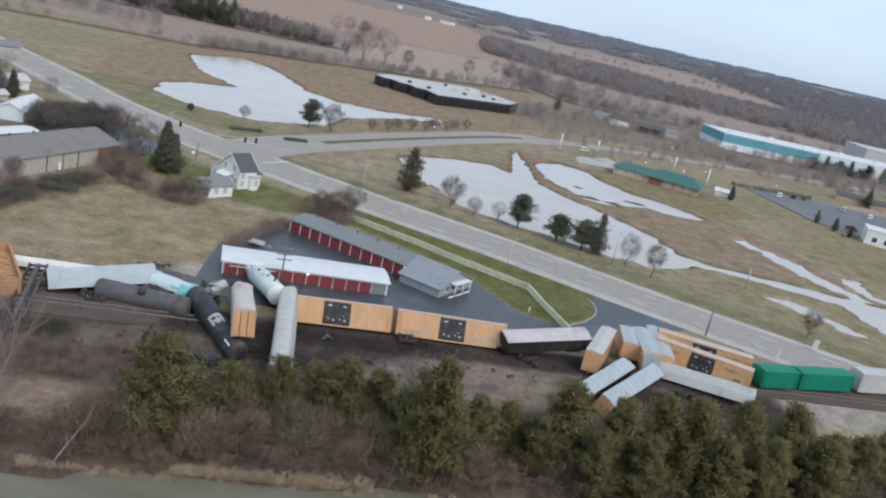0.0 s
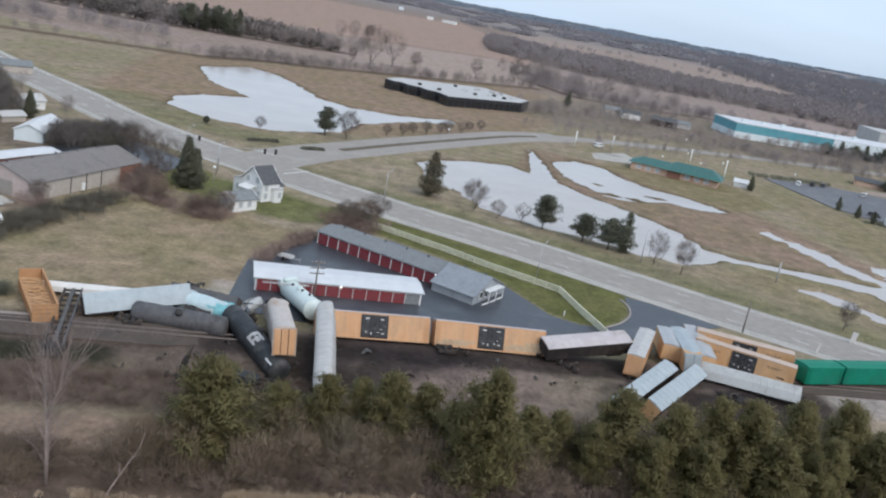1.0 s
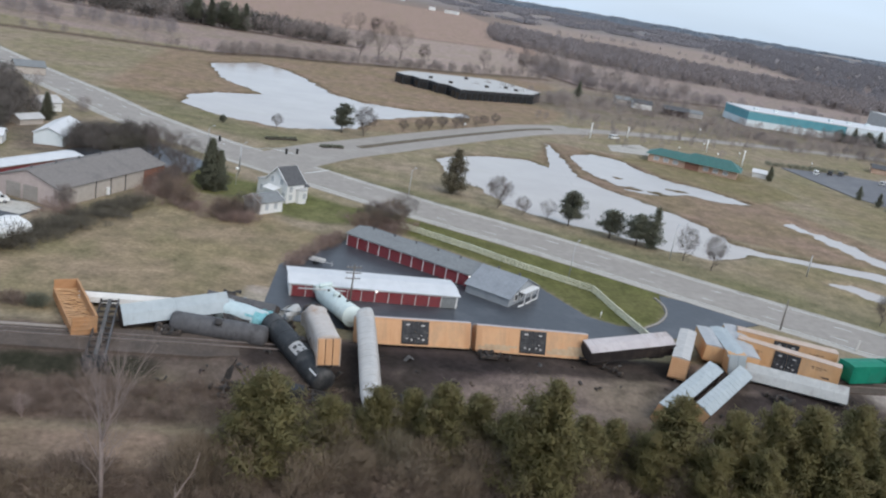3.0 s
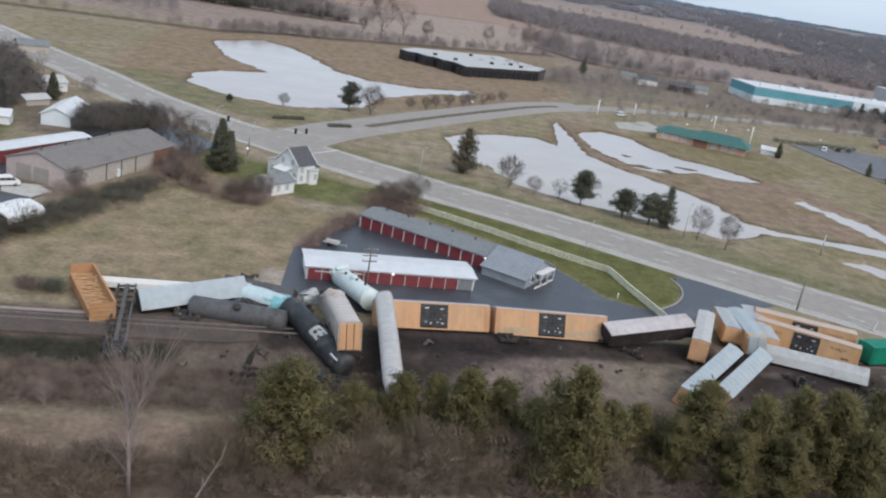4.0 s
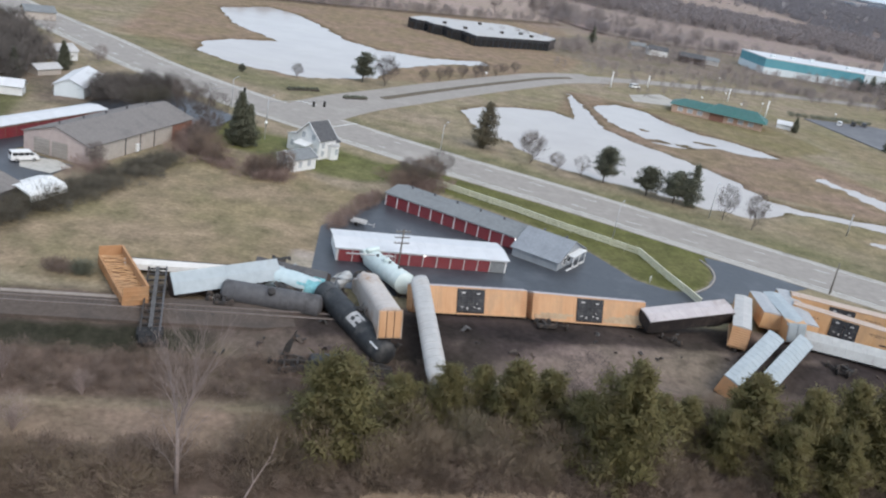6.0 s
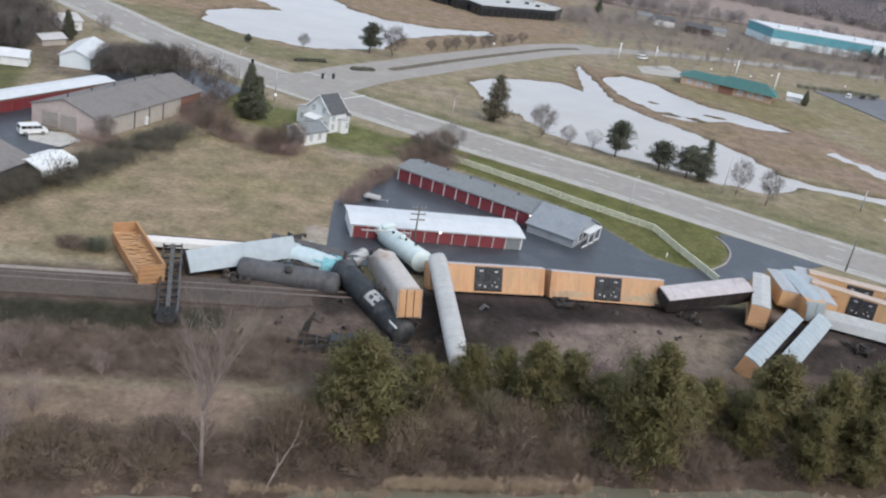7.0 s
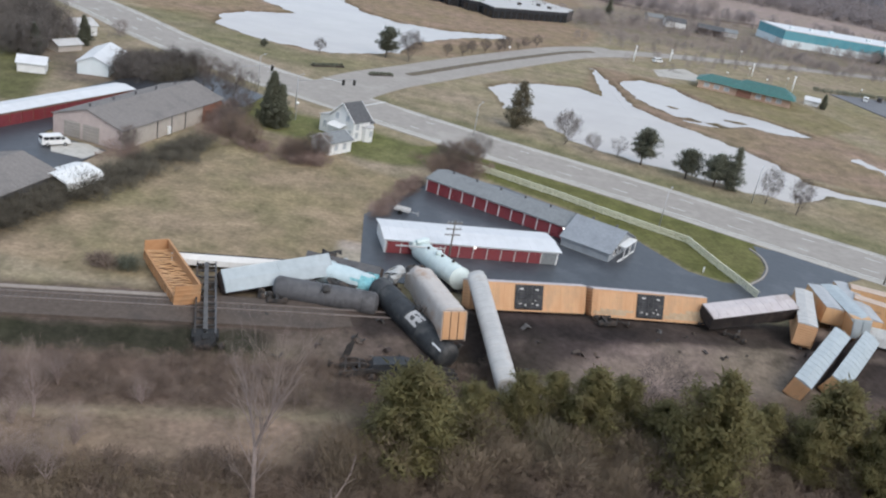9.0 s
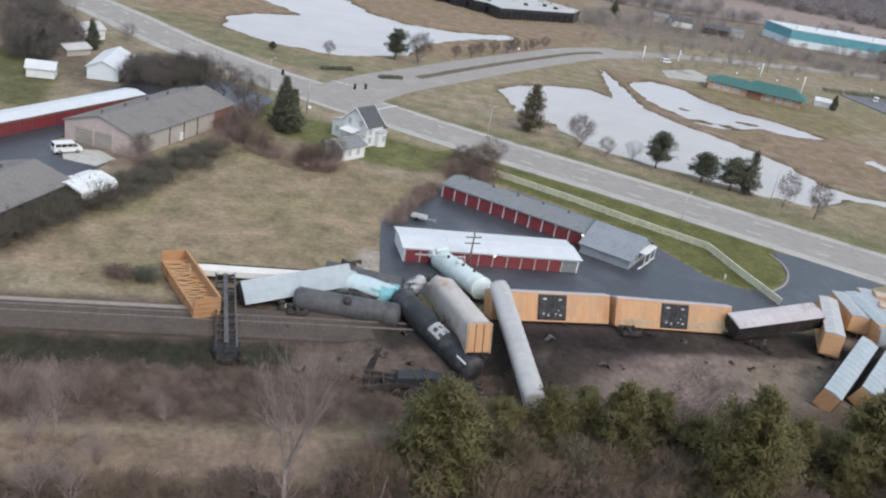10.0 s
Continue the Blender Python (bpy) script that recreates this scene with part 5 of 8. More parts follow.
def scrap(x, y, size, mat, label):
    """A bent sheet or bar of wreckage."""
    bm = bmesh.new()
    n = 5
    rows = [[bm.verts.new((size * (i / n - 0.5), size * 0.35 * (j - 0.5), size * 0.16 * math.sin(i * 1.3 + x) + 0.12 * j * math.cos(i + y))) for j in (0, 1)] for i in range(n + 1)]
    for a, b in zip(rows, rows[1:]):
        bm.faces.new((a[0], b[0], b[1], a[1]))
    solid = bmesh.ops.extrude_face_region(bm, geom=list(bm.faces))
    for v in solid["geom"]:
        if isinstance(v, bmesh.types.BMVert):
            v.co.z += 0.05
    bmesh.ops.recalc_face_normals(bm, faces=bm.faces)
    ob = part("scrap_panel", bm, mat, at=pose(x, y, height(x, y) + 0.16 * size, rng.uniform(-15, 15), rng.uniform(-15, 15), rng.uniform(0, 180)))
    tagged(ob, label, "scrap panel", "scattered wreckage")


for k in range(52):
    u = rng.uniform(-45, 62)
    x, y = on_track(u, rng.uniform(-12, 1.5))
    scrap(x, y, rng.uniform(0.5, 2.0 if u < 2 else 1.1), rng.choice((STEEL, STEEL, FRAME_STEEL, DARK_BROWN, STEEL, BALLAST)), "bent sheet of torn steel lying in the dirt")
for x, y, s in ((-40.6, 114.0, 1.3), (-29.2, 116.6, 1.8), (-28.4, 115.4, 1.6), (-25.2, 120.6, 2.0)):
    scrap(x, y, s, WHITE, "crumpled white sheet of torn car skin")

for x, y, s in ((-72.4, 143.6, 1.2), (-71.2, 145.0, 0.9), (-73.4, 146.2, 1.4), (-70.6, 142.6, 0.8)):
    scrap(x, y, s, HOPPER if s > 1 else STEEL, "pale junk lying beside the hedge")

# ---- buildings ----
def gable_roof(bm, length, width, eave, rise, over=0.35, thick=0.14):
    """Two roof slopes along x, with eaves."""
    w = width / 2 + over
    drop = rise * over / (width / 2)
    prism(bm, [(-w, eave - drop), (0, eave + rise), (w, eave - drop), (w, eave - drop + thick), (0, eave + rise + thick), (-w, eave - drop + thick)], length + 2 * over)


def shed(m, length, width, eave, rise, wall, roof_mat, label, bays=(), red=True, name="storage_shed", group="storage sheds", post_mat=None, vents=0, door_side=-1):
    ob = thing(name, m, label, "shed", group)
    bm = bmesh.new()
    w = width / 2
    prism(bm, [(-w, 0), (w, 0), (w, eave), (0, eave + rise), (-w, eave)], length)
    part("wall", bm, wall, ob)
    bm = bmesh.new()
    over, t = 0.35, 0.14
    drop = rise * over / w
    loft(bm, [(x, [(-w - over, eave - drop), (0, eave + rise), (w + over, eave - drop), (w + over, eave - drop + t + 0.02 * up), (0, eave + rise + t + 0.02 * up), (-w - over, eave - drop + t + 0.02 * up)]) for x, up in ribs(length + 2 * over, 1.2, 0.1)])
    roof = part("roof", bm, roof_mat, ob)
    for k in range(vents):
        bm = bmesh.new()
        rod(bm, (0, 0, 0), (0, 0, 0.45), 0.16, seg=10)
        lathe(bm, [(0.45, 0.24), (0.55, 0.24), (0.62, 0.05)], 10, "z")
        part("vent", bm, GREY_TANK, roof, at=pose(-length / 2 + (k + 0.5) * length / vents, 0.3 * w, eave + rise * 0.75))
    for x, dw, dh, mat in bays:
        bm = bmesh.new()
        slats = [(door_side * (w - 0.02), 0)]
        for z in np.arange(0.02, dh - 0.2, 0.3):
            slats += [(door_side * (w + 0.03), z), (door_side * (w + 0.07), z + 0.06), (door_side * (w + 0.07), z + 0.22), (door_side * (w + 0.03), z + 0.28)]
        slats += [(door_side * (w + 0.03), dh), (door_side * (w - 0.02), dh)]
        prism(bm, slats, dw, "x", x - dw / 2)
        part("roller_door", bm, mat, ob)
        bm = bmesh.new()
        box(bm, 0.14, 0.16, dh + 0.08, (x - dw / 2 - 0.08, door_side * (w + 0.04), (dh + 0.08) / 2))
        part("door_post", bm, post_mat or WHITE, ob)
    return ob


# white-roofed storage shed along the line
shed(between((-28.1, 137.5), (-1.9, 143.4), 0.05, 0.05), 26.9, 7.2, 2.15, 0.35, WHITE, WHITE_ROOF, "long storage shed, white metal roof, dark red roller doors", [(-13.2 + 1.08 + 2.19 * k, 2.05, 1.85, RED_DOOR) for k in range(11)] + [(12.0, 2.4, 1.85, SHINGLE)], post_mat=GREY_ROOF)
# grey-roofed storage shed with its office
shed(between((-20.1, 168.1), (5.0, 153.6), 0.05, 0.05), 29.0, 7.4, 2.35, 0.75, WHITE, SHINGLE, "long grey-shingled storage shed with dark red roller doors", [(-13.3 + 2.42 * k, 2.2, 2.05, RED_DOOR) for k in range(12)], vents=6)
office = shed(between((3.3, 153.6), (10.6, 149.2), 0.05, 0.05), 8.4, 11.0, 1.6, 2.4, BLUE_SIDING, BLUE_SHINGLE, "blue-grey shingled office at the end of the shed", vents=2, name="office", group="offices")
bm = bmesh.new()
box(bm, 1.3, 5.4, 0.14, (4.95, 0.4, 2.15))
for y in (-2.2, 0.4, 3.0):
    box(bm, 0.14, 0.14, 2.1, (5.5, y, 1.05))
part("porch", bm, WHITE, office, "small white porch on posts")
wall_lamp = thing("wall_lamp", pose(1.0, 151.2, 2.1), "small white lamp lit on the shed wall", "lamp")
bm = bmesh.new()
box(bm, 0.28, 0.2, 0.22)
glow = bpy.data.materials.new("lit_lamp")
glow.use_nodes = True
glow.node_tree.nodes["Principled BSDF"].inputs["Emission Color"].default_value = (1, 0.96, 0.9, 1)
glow.node_tree.nodes["Principled BSDF"].inputs["Emission Strength"].default_value = 2.0
part("lens", bm, glow, wall_lamp)
wall_lamp = thing("wall_lamp", pose(11.0, 148.6, 1.9), "small white lamp lit above the office porch", "lamp")
bm = bmesh.new()
box(bm, 0.24, 0.2, 0.2)
bevelled(bm, 0.04)
part("lens", bm, glow, wall_lamp)
wall_lamp = thing("wall_lamp", pose(-14.1, 136.6, 2.0), "small white lamp lit on the shed wall", "lamp")
bm = bmesh.new()
box(bm, 0.28, 0.2, 0.22)
part("lens", bm, glow, wall_lamp)


def window(parent, x, y, z, w, h, turn=0, glass=None):
    """A framed window standing proud of its wall."""
    m = pose(x, y, z, 0, 0, turn)
    bm = bmesh.new()
    for s in (-1, 1):
        box(bm, 0.1, 0.1, h + 0.2, (s * (w / 2 + 0.05), 0, 0))
        box(bm, w, 0.1, 0.1, (0, 0, s * (h / 2 + 0.05)))
    box(bm, 0.05, 0.06, h, (0, 0, 0))
    f = part("window", bm, WHITE, parent, at=m)
    bm = bmesh.new()
    box(bm, w, 0.04, h, (0, 0.0, 0))
    part("pane", bm, glass or DARK_GLASS, f)


def gabled(parent, name, length, width, eave, rise, at, roof_mat, boards=True):
    """A clapboard block with a gable roof along its own x axis."""
    w = width / 2
    bm = bmesh.new()
    prism(bm, [(-w, 0), (w, 0), (w, eave), (0, eave + rise), (-w, eave)], length)
    blk = part(name, bm, WHITE, parent, at=at)
    bm = bmesh.new()
    for k in range(int(eave / 0.3)):
        for s in (-1, 1):
            box(bm, length + 0.03, 0.02, 0.03, (0, s * w, 0.2 + 0.3 * k))
            box(bm, 0.02, width + 0.03, 0.03, (s * length / 2, 0, 0.2 + 0.3 * k))
    part("clapboard", bm, WHITE, blk)
    bm = bmesh.new()
    gable_roof(bm, length, width, eave, rise, 0.35)
    part("roof", bm, roof_mat, blk, at=pose(0, 0, 0.02))
    for s in (-1, 1):
        x = s * (length / 2 + 0.36)
        for side in (-1, 1):
            bm = bmesh.new()
            rod(bm, (x, side * (w + 0.35), eave - rise * 0.35 / w + 0.1), (x, 0, eave + rise + 0.1), 0.11, seg=4)
            part("rake_board", bm, WHITE, blk)
    return blk


def house(x, y, turn):
    """The white farmhouse: a steep main gable, a low side wing, a bay, a porch and a separate-looking annexe."""
    ob = thing("house", pose(x, y, 0, 0, 0, turn), "white clapboard house with a steep charcoal roof and low annexes", "house")
    gabled(ob, "wall", 5.0, 6.3, 4.2, 2.9, pose(0, 0, 0), DARK_SHINGLE)
    bm = bmesh.new()
    prism(bm, [(3.1, 0), (6.0, 0), (6.0, 3.3), (3.1, 4.0)], 4.6)
    wing = part("wing", bm, WHITE, ob)
    bm = bmesh.new()
    prism(bm, [(3.0, 4.03), (6.3, 3.27), (6.3, 3.4), (3.0, 4.16)], 5.0)
    part("roof", bm, HOPPER, wing)
    bm = bmesh.new()
    prism(bm, [(-2.3, 0), (2.3, 0), (2.3, 2.9), (-2.3, 2.9)], 2.2, "x", 2.5)
    back = part("back_wing", bm, WHITE, ob)
    bm = bmesh.new()
    prism(bm, [(-2.6, 2.92), (0, 3.9), (2.6, 2.92), (2.6, 3.04), (0, 4.04), (-2.6, 3.04)], 2.5, "x", 2.45)
    part("roof", bm, DARK_SHINGLE, back)
    bm = bmesh.new()
    prism(bm, [(0.2, -4.1), (0.7, -4.6), (2.0, -4.6), (2.4, -4.1), (2.4, -3.1), (0.2, -3.1)], 2.9, "z", 0)
    bay = part("bay", bm, WHITE, ob)
    bm = bmesh.new()
    prism(bm, [(0.0, -4.2), (0.6, -4.8), (2.1, -4.8), (2.6, -4.2), (2.6, -3.15), (0.0, -3.15)], 0.12, "z", 2.9)
    part("roof", bm, HOPPER, bay)
    bm = bmesh.new()
    prism(bm, [(-2.5, 2.95), (-4.5, 2.45), (-4.5, 2.55), (-2.5, 3.07)], 3.6, "y", -1.2)
    porch = part("porch", bm, WHITE, ob, "bright white lean-to porch roof")
    for py in (-1.0, 0.8, 2.2):
        bm = bmesh.new()
        rod(bm, (-4.3, py, 0), (-4.3, py, 2.5), 0.07, seg=6)
        part("post", bm, WHITE, porch)
    gabled(ob, "annexe", 6.2, 4.6, 2.5, 1.2, pose(-10.7, -4.9, 0), SHINGLE)
    for px, py, pz, t in ((-2.53, 1.4, 4.3, 90), (-2.53, -1.4, 4.3, 90), (-2.53, -2.2, 1.6, 90), (-1.4, -3.18, 3.0, 0), (-1.4, -3.18, 1.3, 0), (1.3, -4.62, 1.7, 0), (-2.33, 4.6, 1.7, 90), (-12.0, -7.23, 1.4, 0), (-9.6, -7.23, 1.4, 0), (-13.83, -4.9, 1.4, 90)):
        window(ob, px, py, pz, 0.9, 1.25, t, PALE_PANE)
    bm = bmesh.new()
    box(bm, 0.08, 1.0, 2.0, (-2.55, 0.4, 1.05))
    part("door", bm, HOPPER, ob)


for yy in (-3.0, -1.0, 1.4, 3.2):
    window(office, 4.27, yy, 1.3, 1.0, 1.1, 90)
house(-38.8, 191.2, 55)

for x, y in ((10.0, 146.2), (11.4, 148.3), (12.7, 150.5)):
    bm = bmesh.new()
    box(bm, 1.9, 0.22, 0.2, (0, 0, 0.09), taper=0.8)
    tagged(part("wheel_stop", bm, WHITE, at=pose(x, y, 0.07, 0, 0, 57)), "white concrete wheel stop before the office", "wheel stop", "wheel stops")
bm = bmesh.new()
rod(bm, (0, 0, 0), (0, 0, 1.1), 0.09, seg=8)
tagged(part("bollard", bm, WHITE, at=pose(23.9, 146.8, 0.05)), "white steel bollard at the edge of the yard", "bollard")

# western yard: long beige hall, red shed, brown-roofed hall, canopy
hall = shed(between((-80.2, 160.9), (-71.0, 192.0), 0.05, 0.05), 32.5, 13.4, 3.5, 2.1, BEIGE, BROWN_SHINGLE, "long beige hall with a brown shingle roof", [], name="hall", group="halls", vents=5)
for y, w in ((2.9, 3.2), (-0.8, 3.2)):
    bm = bmesh.new()
    folds = [(-16.28, 0.05)]
    for z in np.arange(0.1, 2.6, 0.55):
        folds += [(-16.36, z), (-16.42, z + 0.05), (-16.42, z + 0.45), (-16.36, z + 0.5)]
    prism(bm, folds + [(-16.36, 2.95), (-16.28, 2.95)], w, "y", y - w / 2)
    part("garage_door", bm, ASPHALT, hall)
bm = bmesh.new()
prism(bm, [(-6.75, 0), (6.75, 0), (6.75, 3.45), (0, 5.5), (-6.75, 3.45)], 0.06, "x", -16.31)
part("gable_wall", bm, PINK_BEIGE, hall)
bm = bmesh.new()
box(bm, 7.0, 0.08, 3.3, (12.6, -6.75, 1.7))
part("brick_panel", bm, BRICK, hall, "red-brown brick end of the wall")
for x in (-6.0, -1.5, 3.0):
    bm = bmesh.new()
    box(bm, 0.14, 0.15, 3.4, (x, -6.78, 1.7))
    part("downpipe", bm, FRAME_STEEL, hall)
bm = bmesh.new()
box(bm, 0.9, 0.4, 1.5, (-2.6, -6.95, 0.9))
bevelled(bm, 0.06)
part("meter_box", bm, WHITE, hall, "white meter box on the wall")
shed(between((-106, 140.0), (-84.2, 191.0), 0.05, 0.05), 55.0, 4.6, 2.5, 0.35, BRICK, WHITE_ROOF, "long low red shed with a white roof", [(-26 + 2.5 * k, 2.2, 2.0, RED_DOOR) for k in range(21)], post_mat=RED_DOOR)
shed(between((-87.6, 112.0), (-81.2, 138.4), 0, 0), 27.0, 12.0, 2.9, 1.7, GREY_TANK, BROWN_SHINGLE, "low hall with a brown shingle roof", [], name="hall", group="halls", vents=3)
canopy = thing("canopy", pose(-74.3, 138.6, 0, 0, 0, 70), "white canopy tent on a steel frame", "canopy")
bm = bmesh.new()
prism(bm, [(-3.0, 1.3), (-2.9, 2.3), (-2.4, 2.75), (0, 3.3), (2.4, 2.75), (2.9, 2.3), (3.0, 1.3), (2.9, 1.3), (2.75, 2.25), (0, 3.2), (-2.75, 2.25), (-2.9, 1.3)], 7.4)
part("cover", bm, WHITE, canopy)
for x in (-3.4, 0, 3.4):
    for y in (-2.7, 2.7):
        bm = bmesh.new()
        rod(bm, (x, y, -0.1), (x, y, 2.4), 0.05)
        part("post", bm, POLE_STEEL, canopy)


def van(x, y, turn, body_mat=None, label="white passenger van parked on the apron"):
    ob = thing("van", pose(x, y, 0.12, 0, 0, turn), label, "van")
    ob.scale = (0.86, 0.9, 0.9)
    mat = body_mat or WHITE
    bm = bmesh.new()
    prism(bm, [(-2.6, 0.35), (-2.65, 1.1), (-2.45, 1.95), (1.2, 2.0), (1.85, 1.25), (2.55, 1.05), (2.65, 0.4)], 1.9, "y")
    part("body", bm, mat, ob)
    bm = bmesh.new()
    for s in (-1, 1):
        for a, b in ((-2.3, -1.35), (-1.25, -0.3), (-0.2, 0.75)):
            prism(bm, [(a, 1.25), (b, 1.25), (b, 1.8), (a, 1.8)], 0.03, "y", s * 0.96 - 0.015)
        prism(bm, [(0.85, 1.25), (1.7, 1.25), (1.25, 1.8), (0.85, 1.8)], 0.03, "y", s * 0.96 - 0.015)
    box(bm, 0.04, 1.6, 0.75, (1.6, 0, 1.64), (0, -41, 0))
    box(bm, 0.04, 1.5, 0.55, (-2.56, 0, 1.55), (0, 13, 0))
    part("window", bm, DARK_GLASS, ob)
    for wx in (-1.65, 1.65):
        for wy in (-0.9, 0.9):
            bm = bmesh.new()
            lathe(bm, [(-0.11, 0.2), (-0.11, 0.34), (0.11, 0.34), (0.11, 0.2)], 18, "y", (wx, wy, 0.34))
            wheel = part("wheel", bm, RUBBER, ob)
            bm = bmesh.new()
            lathe(bm, [(-0.12, 0.05), (-0.12, 0.19), (0.12, 0.19), (0.12, 0.05)], 14, "y", (wx, wy, 0.34))
            part("rim", bm, POLE_STEEL, wheel)


van(-83.8, 156.4, 40)

trailer = thing("trailer", pose(-25.6, 151.6, 0.05, 0, 0, -12), "small grey utility trailer standing in the yard", "trailer")
bm = bmesh.new()
box(bm, 2.6, 1.4, 0.1, (0, 0, 0.55))
for s in (-1, 1):
    box(bm, 2.6, 0.06, 0.35, (0, s * 0.7, 0.75))
box(bm, 1.6, 0.08, 0.08, (2.0, 0, 0.5))
rod(bm, (2.7, 0, 0.0), (2.7, 0, 0.9), 0.05)
part("bed", bm, HOPPER, trailer)
for s in (-1, 1):
    bm = bmesh.new()
    lathe(bm, [(-0.09, 0.15), (-0.09, 0.32), (0.09, 0.32), (0.09, 0.15)], 16, "y", (-0.2, s * 0.82, 0.32))
    part("wheel", bm, RUBBER, trailer)


# far buildings
def block(name, x, y, sx, sy, high, turn, wall, roof_mat, label, category, base=None, base_h=0.0, win=()):
    ob = thing(name, pose(x, y, height(x, y) - 0.2, 0, 0, turn), label, category)
    bm = bmesh.new()
    box(bm, sx, sy, high, (0, 0, high / 2))
    part("wall", bm, wall, ob)
    bm = bmesh.new()
    box(bm, sx + 0.4, sy + 0.4, 0.5, (0, 0, high + 0.1))
    part("parapet", bm, roof_mat, ob)
    if base:
        bm = bmesh.new()
        box(bm, sx + 0.3, sy + 0.3, base_h, (0, 0, base_h / 2))
        part("plinth", bm, base, ob)
    for px, py, pz, w, h, t in win:
        window(ob, px, py, pz, w, h, t)
    return ob


teal = block("factory", 269, 551, 200, 34, 9.0, 6.0, TEAL_WALL, WHITE_ROOF, "long teal factory with a pale base and white roof", "factory", PALE_WALL, 4.0)
for k in range(12):
    bm = bmesh.new()
    box(bm, 2.4, 2.0, 1.4, (-92 + 16 * k, -8 + 7 * (k % 3), 10.0))
    part("roof_unit", bm, PALE_WALL, teal)
bm = bmesh.new()
box(bm, 138, 0.5, 8.8, (31, -17.2, 4.4))
part("pale_wall", bm, PALE_WALL, teal, "pale cladding on the eastern half")
bm = bmesh.new()
box(bm, 60, 22, 6.5, (62, -27, 3.2))
wing = part("wing", bm, PALE_WALL, teal)
bm = bmesh.new()
box(bm, 61, 23, 0.5, (62, -27, 6.6))
part("roof", bm, WHITE_ROOF, wing)
block("warehouse", 352, 610, 120, 40, 14, -4, HOPPER, HOPPER, "grey warehouse beyond the factory", "warehouse")
black = thing("showroom", pose(0, 0, height(0, 445) - 0.1), "low black building with a stepped front and pale flat roof", "building")
FRONT = [(-31.4, 448.8), (-27.6, 443.6), (-23.4, 444.2), (-19.2, 437.8), (-14.4, 437.6), (-10.2, 431.0), (-5.4, 430.4), (0.8, 418.4), (38.0, 449.9)]
OUTLINE = FRONT + [(43, 466), (19.8, 494), (-25.5, 465)]
bm = bmesh.new()
prism(bm, OUTLINE, 4.7, "z", 0)
bmesh.ops.triangulate(bm, faces=[f for f in bm.faces if len(f.verts) > 4])
part("wall", bm, BLACK_WALL, black)
bm = bmesh.new()
mid = (5.0, 455.0)
prism(bm, [(mid[0] + (x - mid[0]) * 0.985, mid[1] + (y - mid[1]) * 0.97) for x, y in OUTLINE], 0.25, "z", 4.7)
bmesh.ops.triangulate(bm, faces=[f for f in bm.faces if len(f.verts) > 4])
roof_part = part("roof", bm, GREY_ROOF, black)
for a, b in zip(FRONT, FRONT[1:]):
    a, b = Vector(a), Vector(b)
    n = max(1, int((b - a).length / 3.6))
    for k in range(n):
        c = a + (b - a) * ((k + 0.5) / n)
        bm = bmesh.new()
        box(bm, (b - a).length / n * 0.72, 0.2, 2.9, (0, 0, 1.9))
        part("window", bm, DARK_GLASS, black, at=pose(c.x, c.y, 0, 0, 0, math.degrees(math.atan2(b.y - a.y, b.x - a.x))))
for x, y in ((-14, 446), (-4, 438), (14, 446), (24, 456), (29, 452), (4, 470)):
    bm = bmesh.new()
    box(bm, 2.0, 1.6, 1.1, (x, y, 5.4))
    bevelled(bm, 0.1)
    part("roof_unit", bm, STEEL, roof_part)
clinic = thing("low_building", between((72.5, 335.5), (104.0, 323.5), 0, 0), "long orange-brick building with a teal-green metal roof", "building")
bm = bmesh.new()
box(bm, 32, 11, 2.9, (0, 0, 1.45))
part("wall", bm, ORANGE_BRICK, clinic)
for x0, x1, w, z in ((-17.2, 3.0, 6.2, 4.9), (-5.0, 17.4, 7.0, 5.7)):
    bm = bmesh.new()
    low = [bm.verts.new((x, y, 2.8)) for x, y in ((x0, -w), (x1, -w), (x1, w), (x0, w))]
    ridge = [bm.verts.new((x0 + 4.5, 0, z)), bm.verts.new((x1 - 4.5, 0, z))]
    for f in ((low[0], low[1], ridge[1], ridge[0]), (low[1], low[2], ridge[1]), (low[2], low[3], ridge[0], ridge[1]), (low[3], low[0], ridge[0]), tuple(low[::-1])):
        bm.faces.new(f)
    roof_part = part("roof", bm, GREEN_ROOF, clinic)
    bm = bmesh.new()
    rod(bm, (0, -w, 2.84), (0, 0, z + 0.04), 0.05, seg=4)
    seam = None
    for k in range(int((x1 - x0 - 9.5) / 1.2)):
        if seam is None:
            seam = part("seam", bm, GREEN_ROOF, roof_part, at=pose(x0 + 5, 0, 0)).data
        else:
            share("seam", seam, roof_part, pose(x0 + 5 + 1.2 * k, 0, 0))
for x in (-13, -9.5, -6, 5, 8.5, 12):
    window(clinic, x, -5.52, 1.55, 1.7, 1.3, 0, PALE_PANE)
bm = bmesh.new()
box(bm, 5.0, 0.3, 2.6, (0, -5.6, 1.3))
part("entrance", bm, BRICK, clinic)
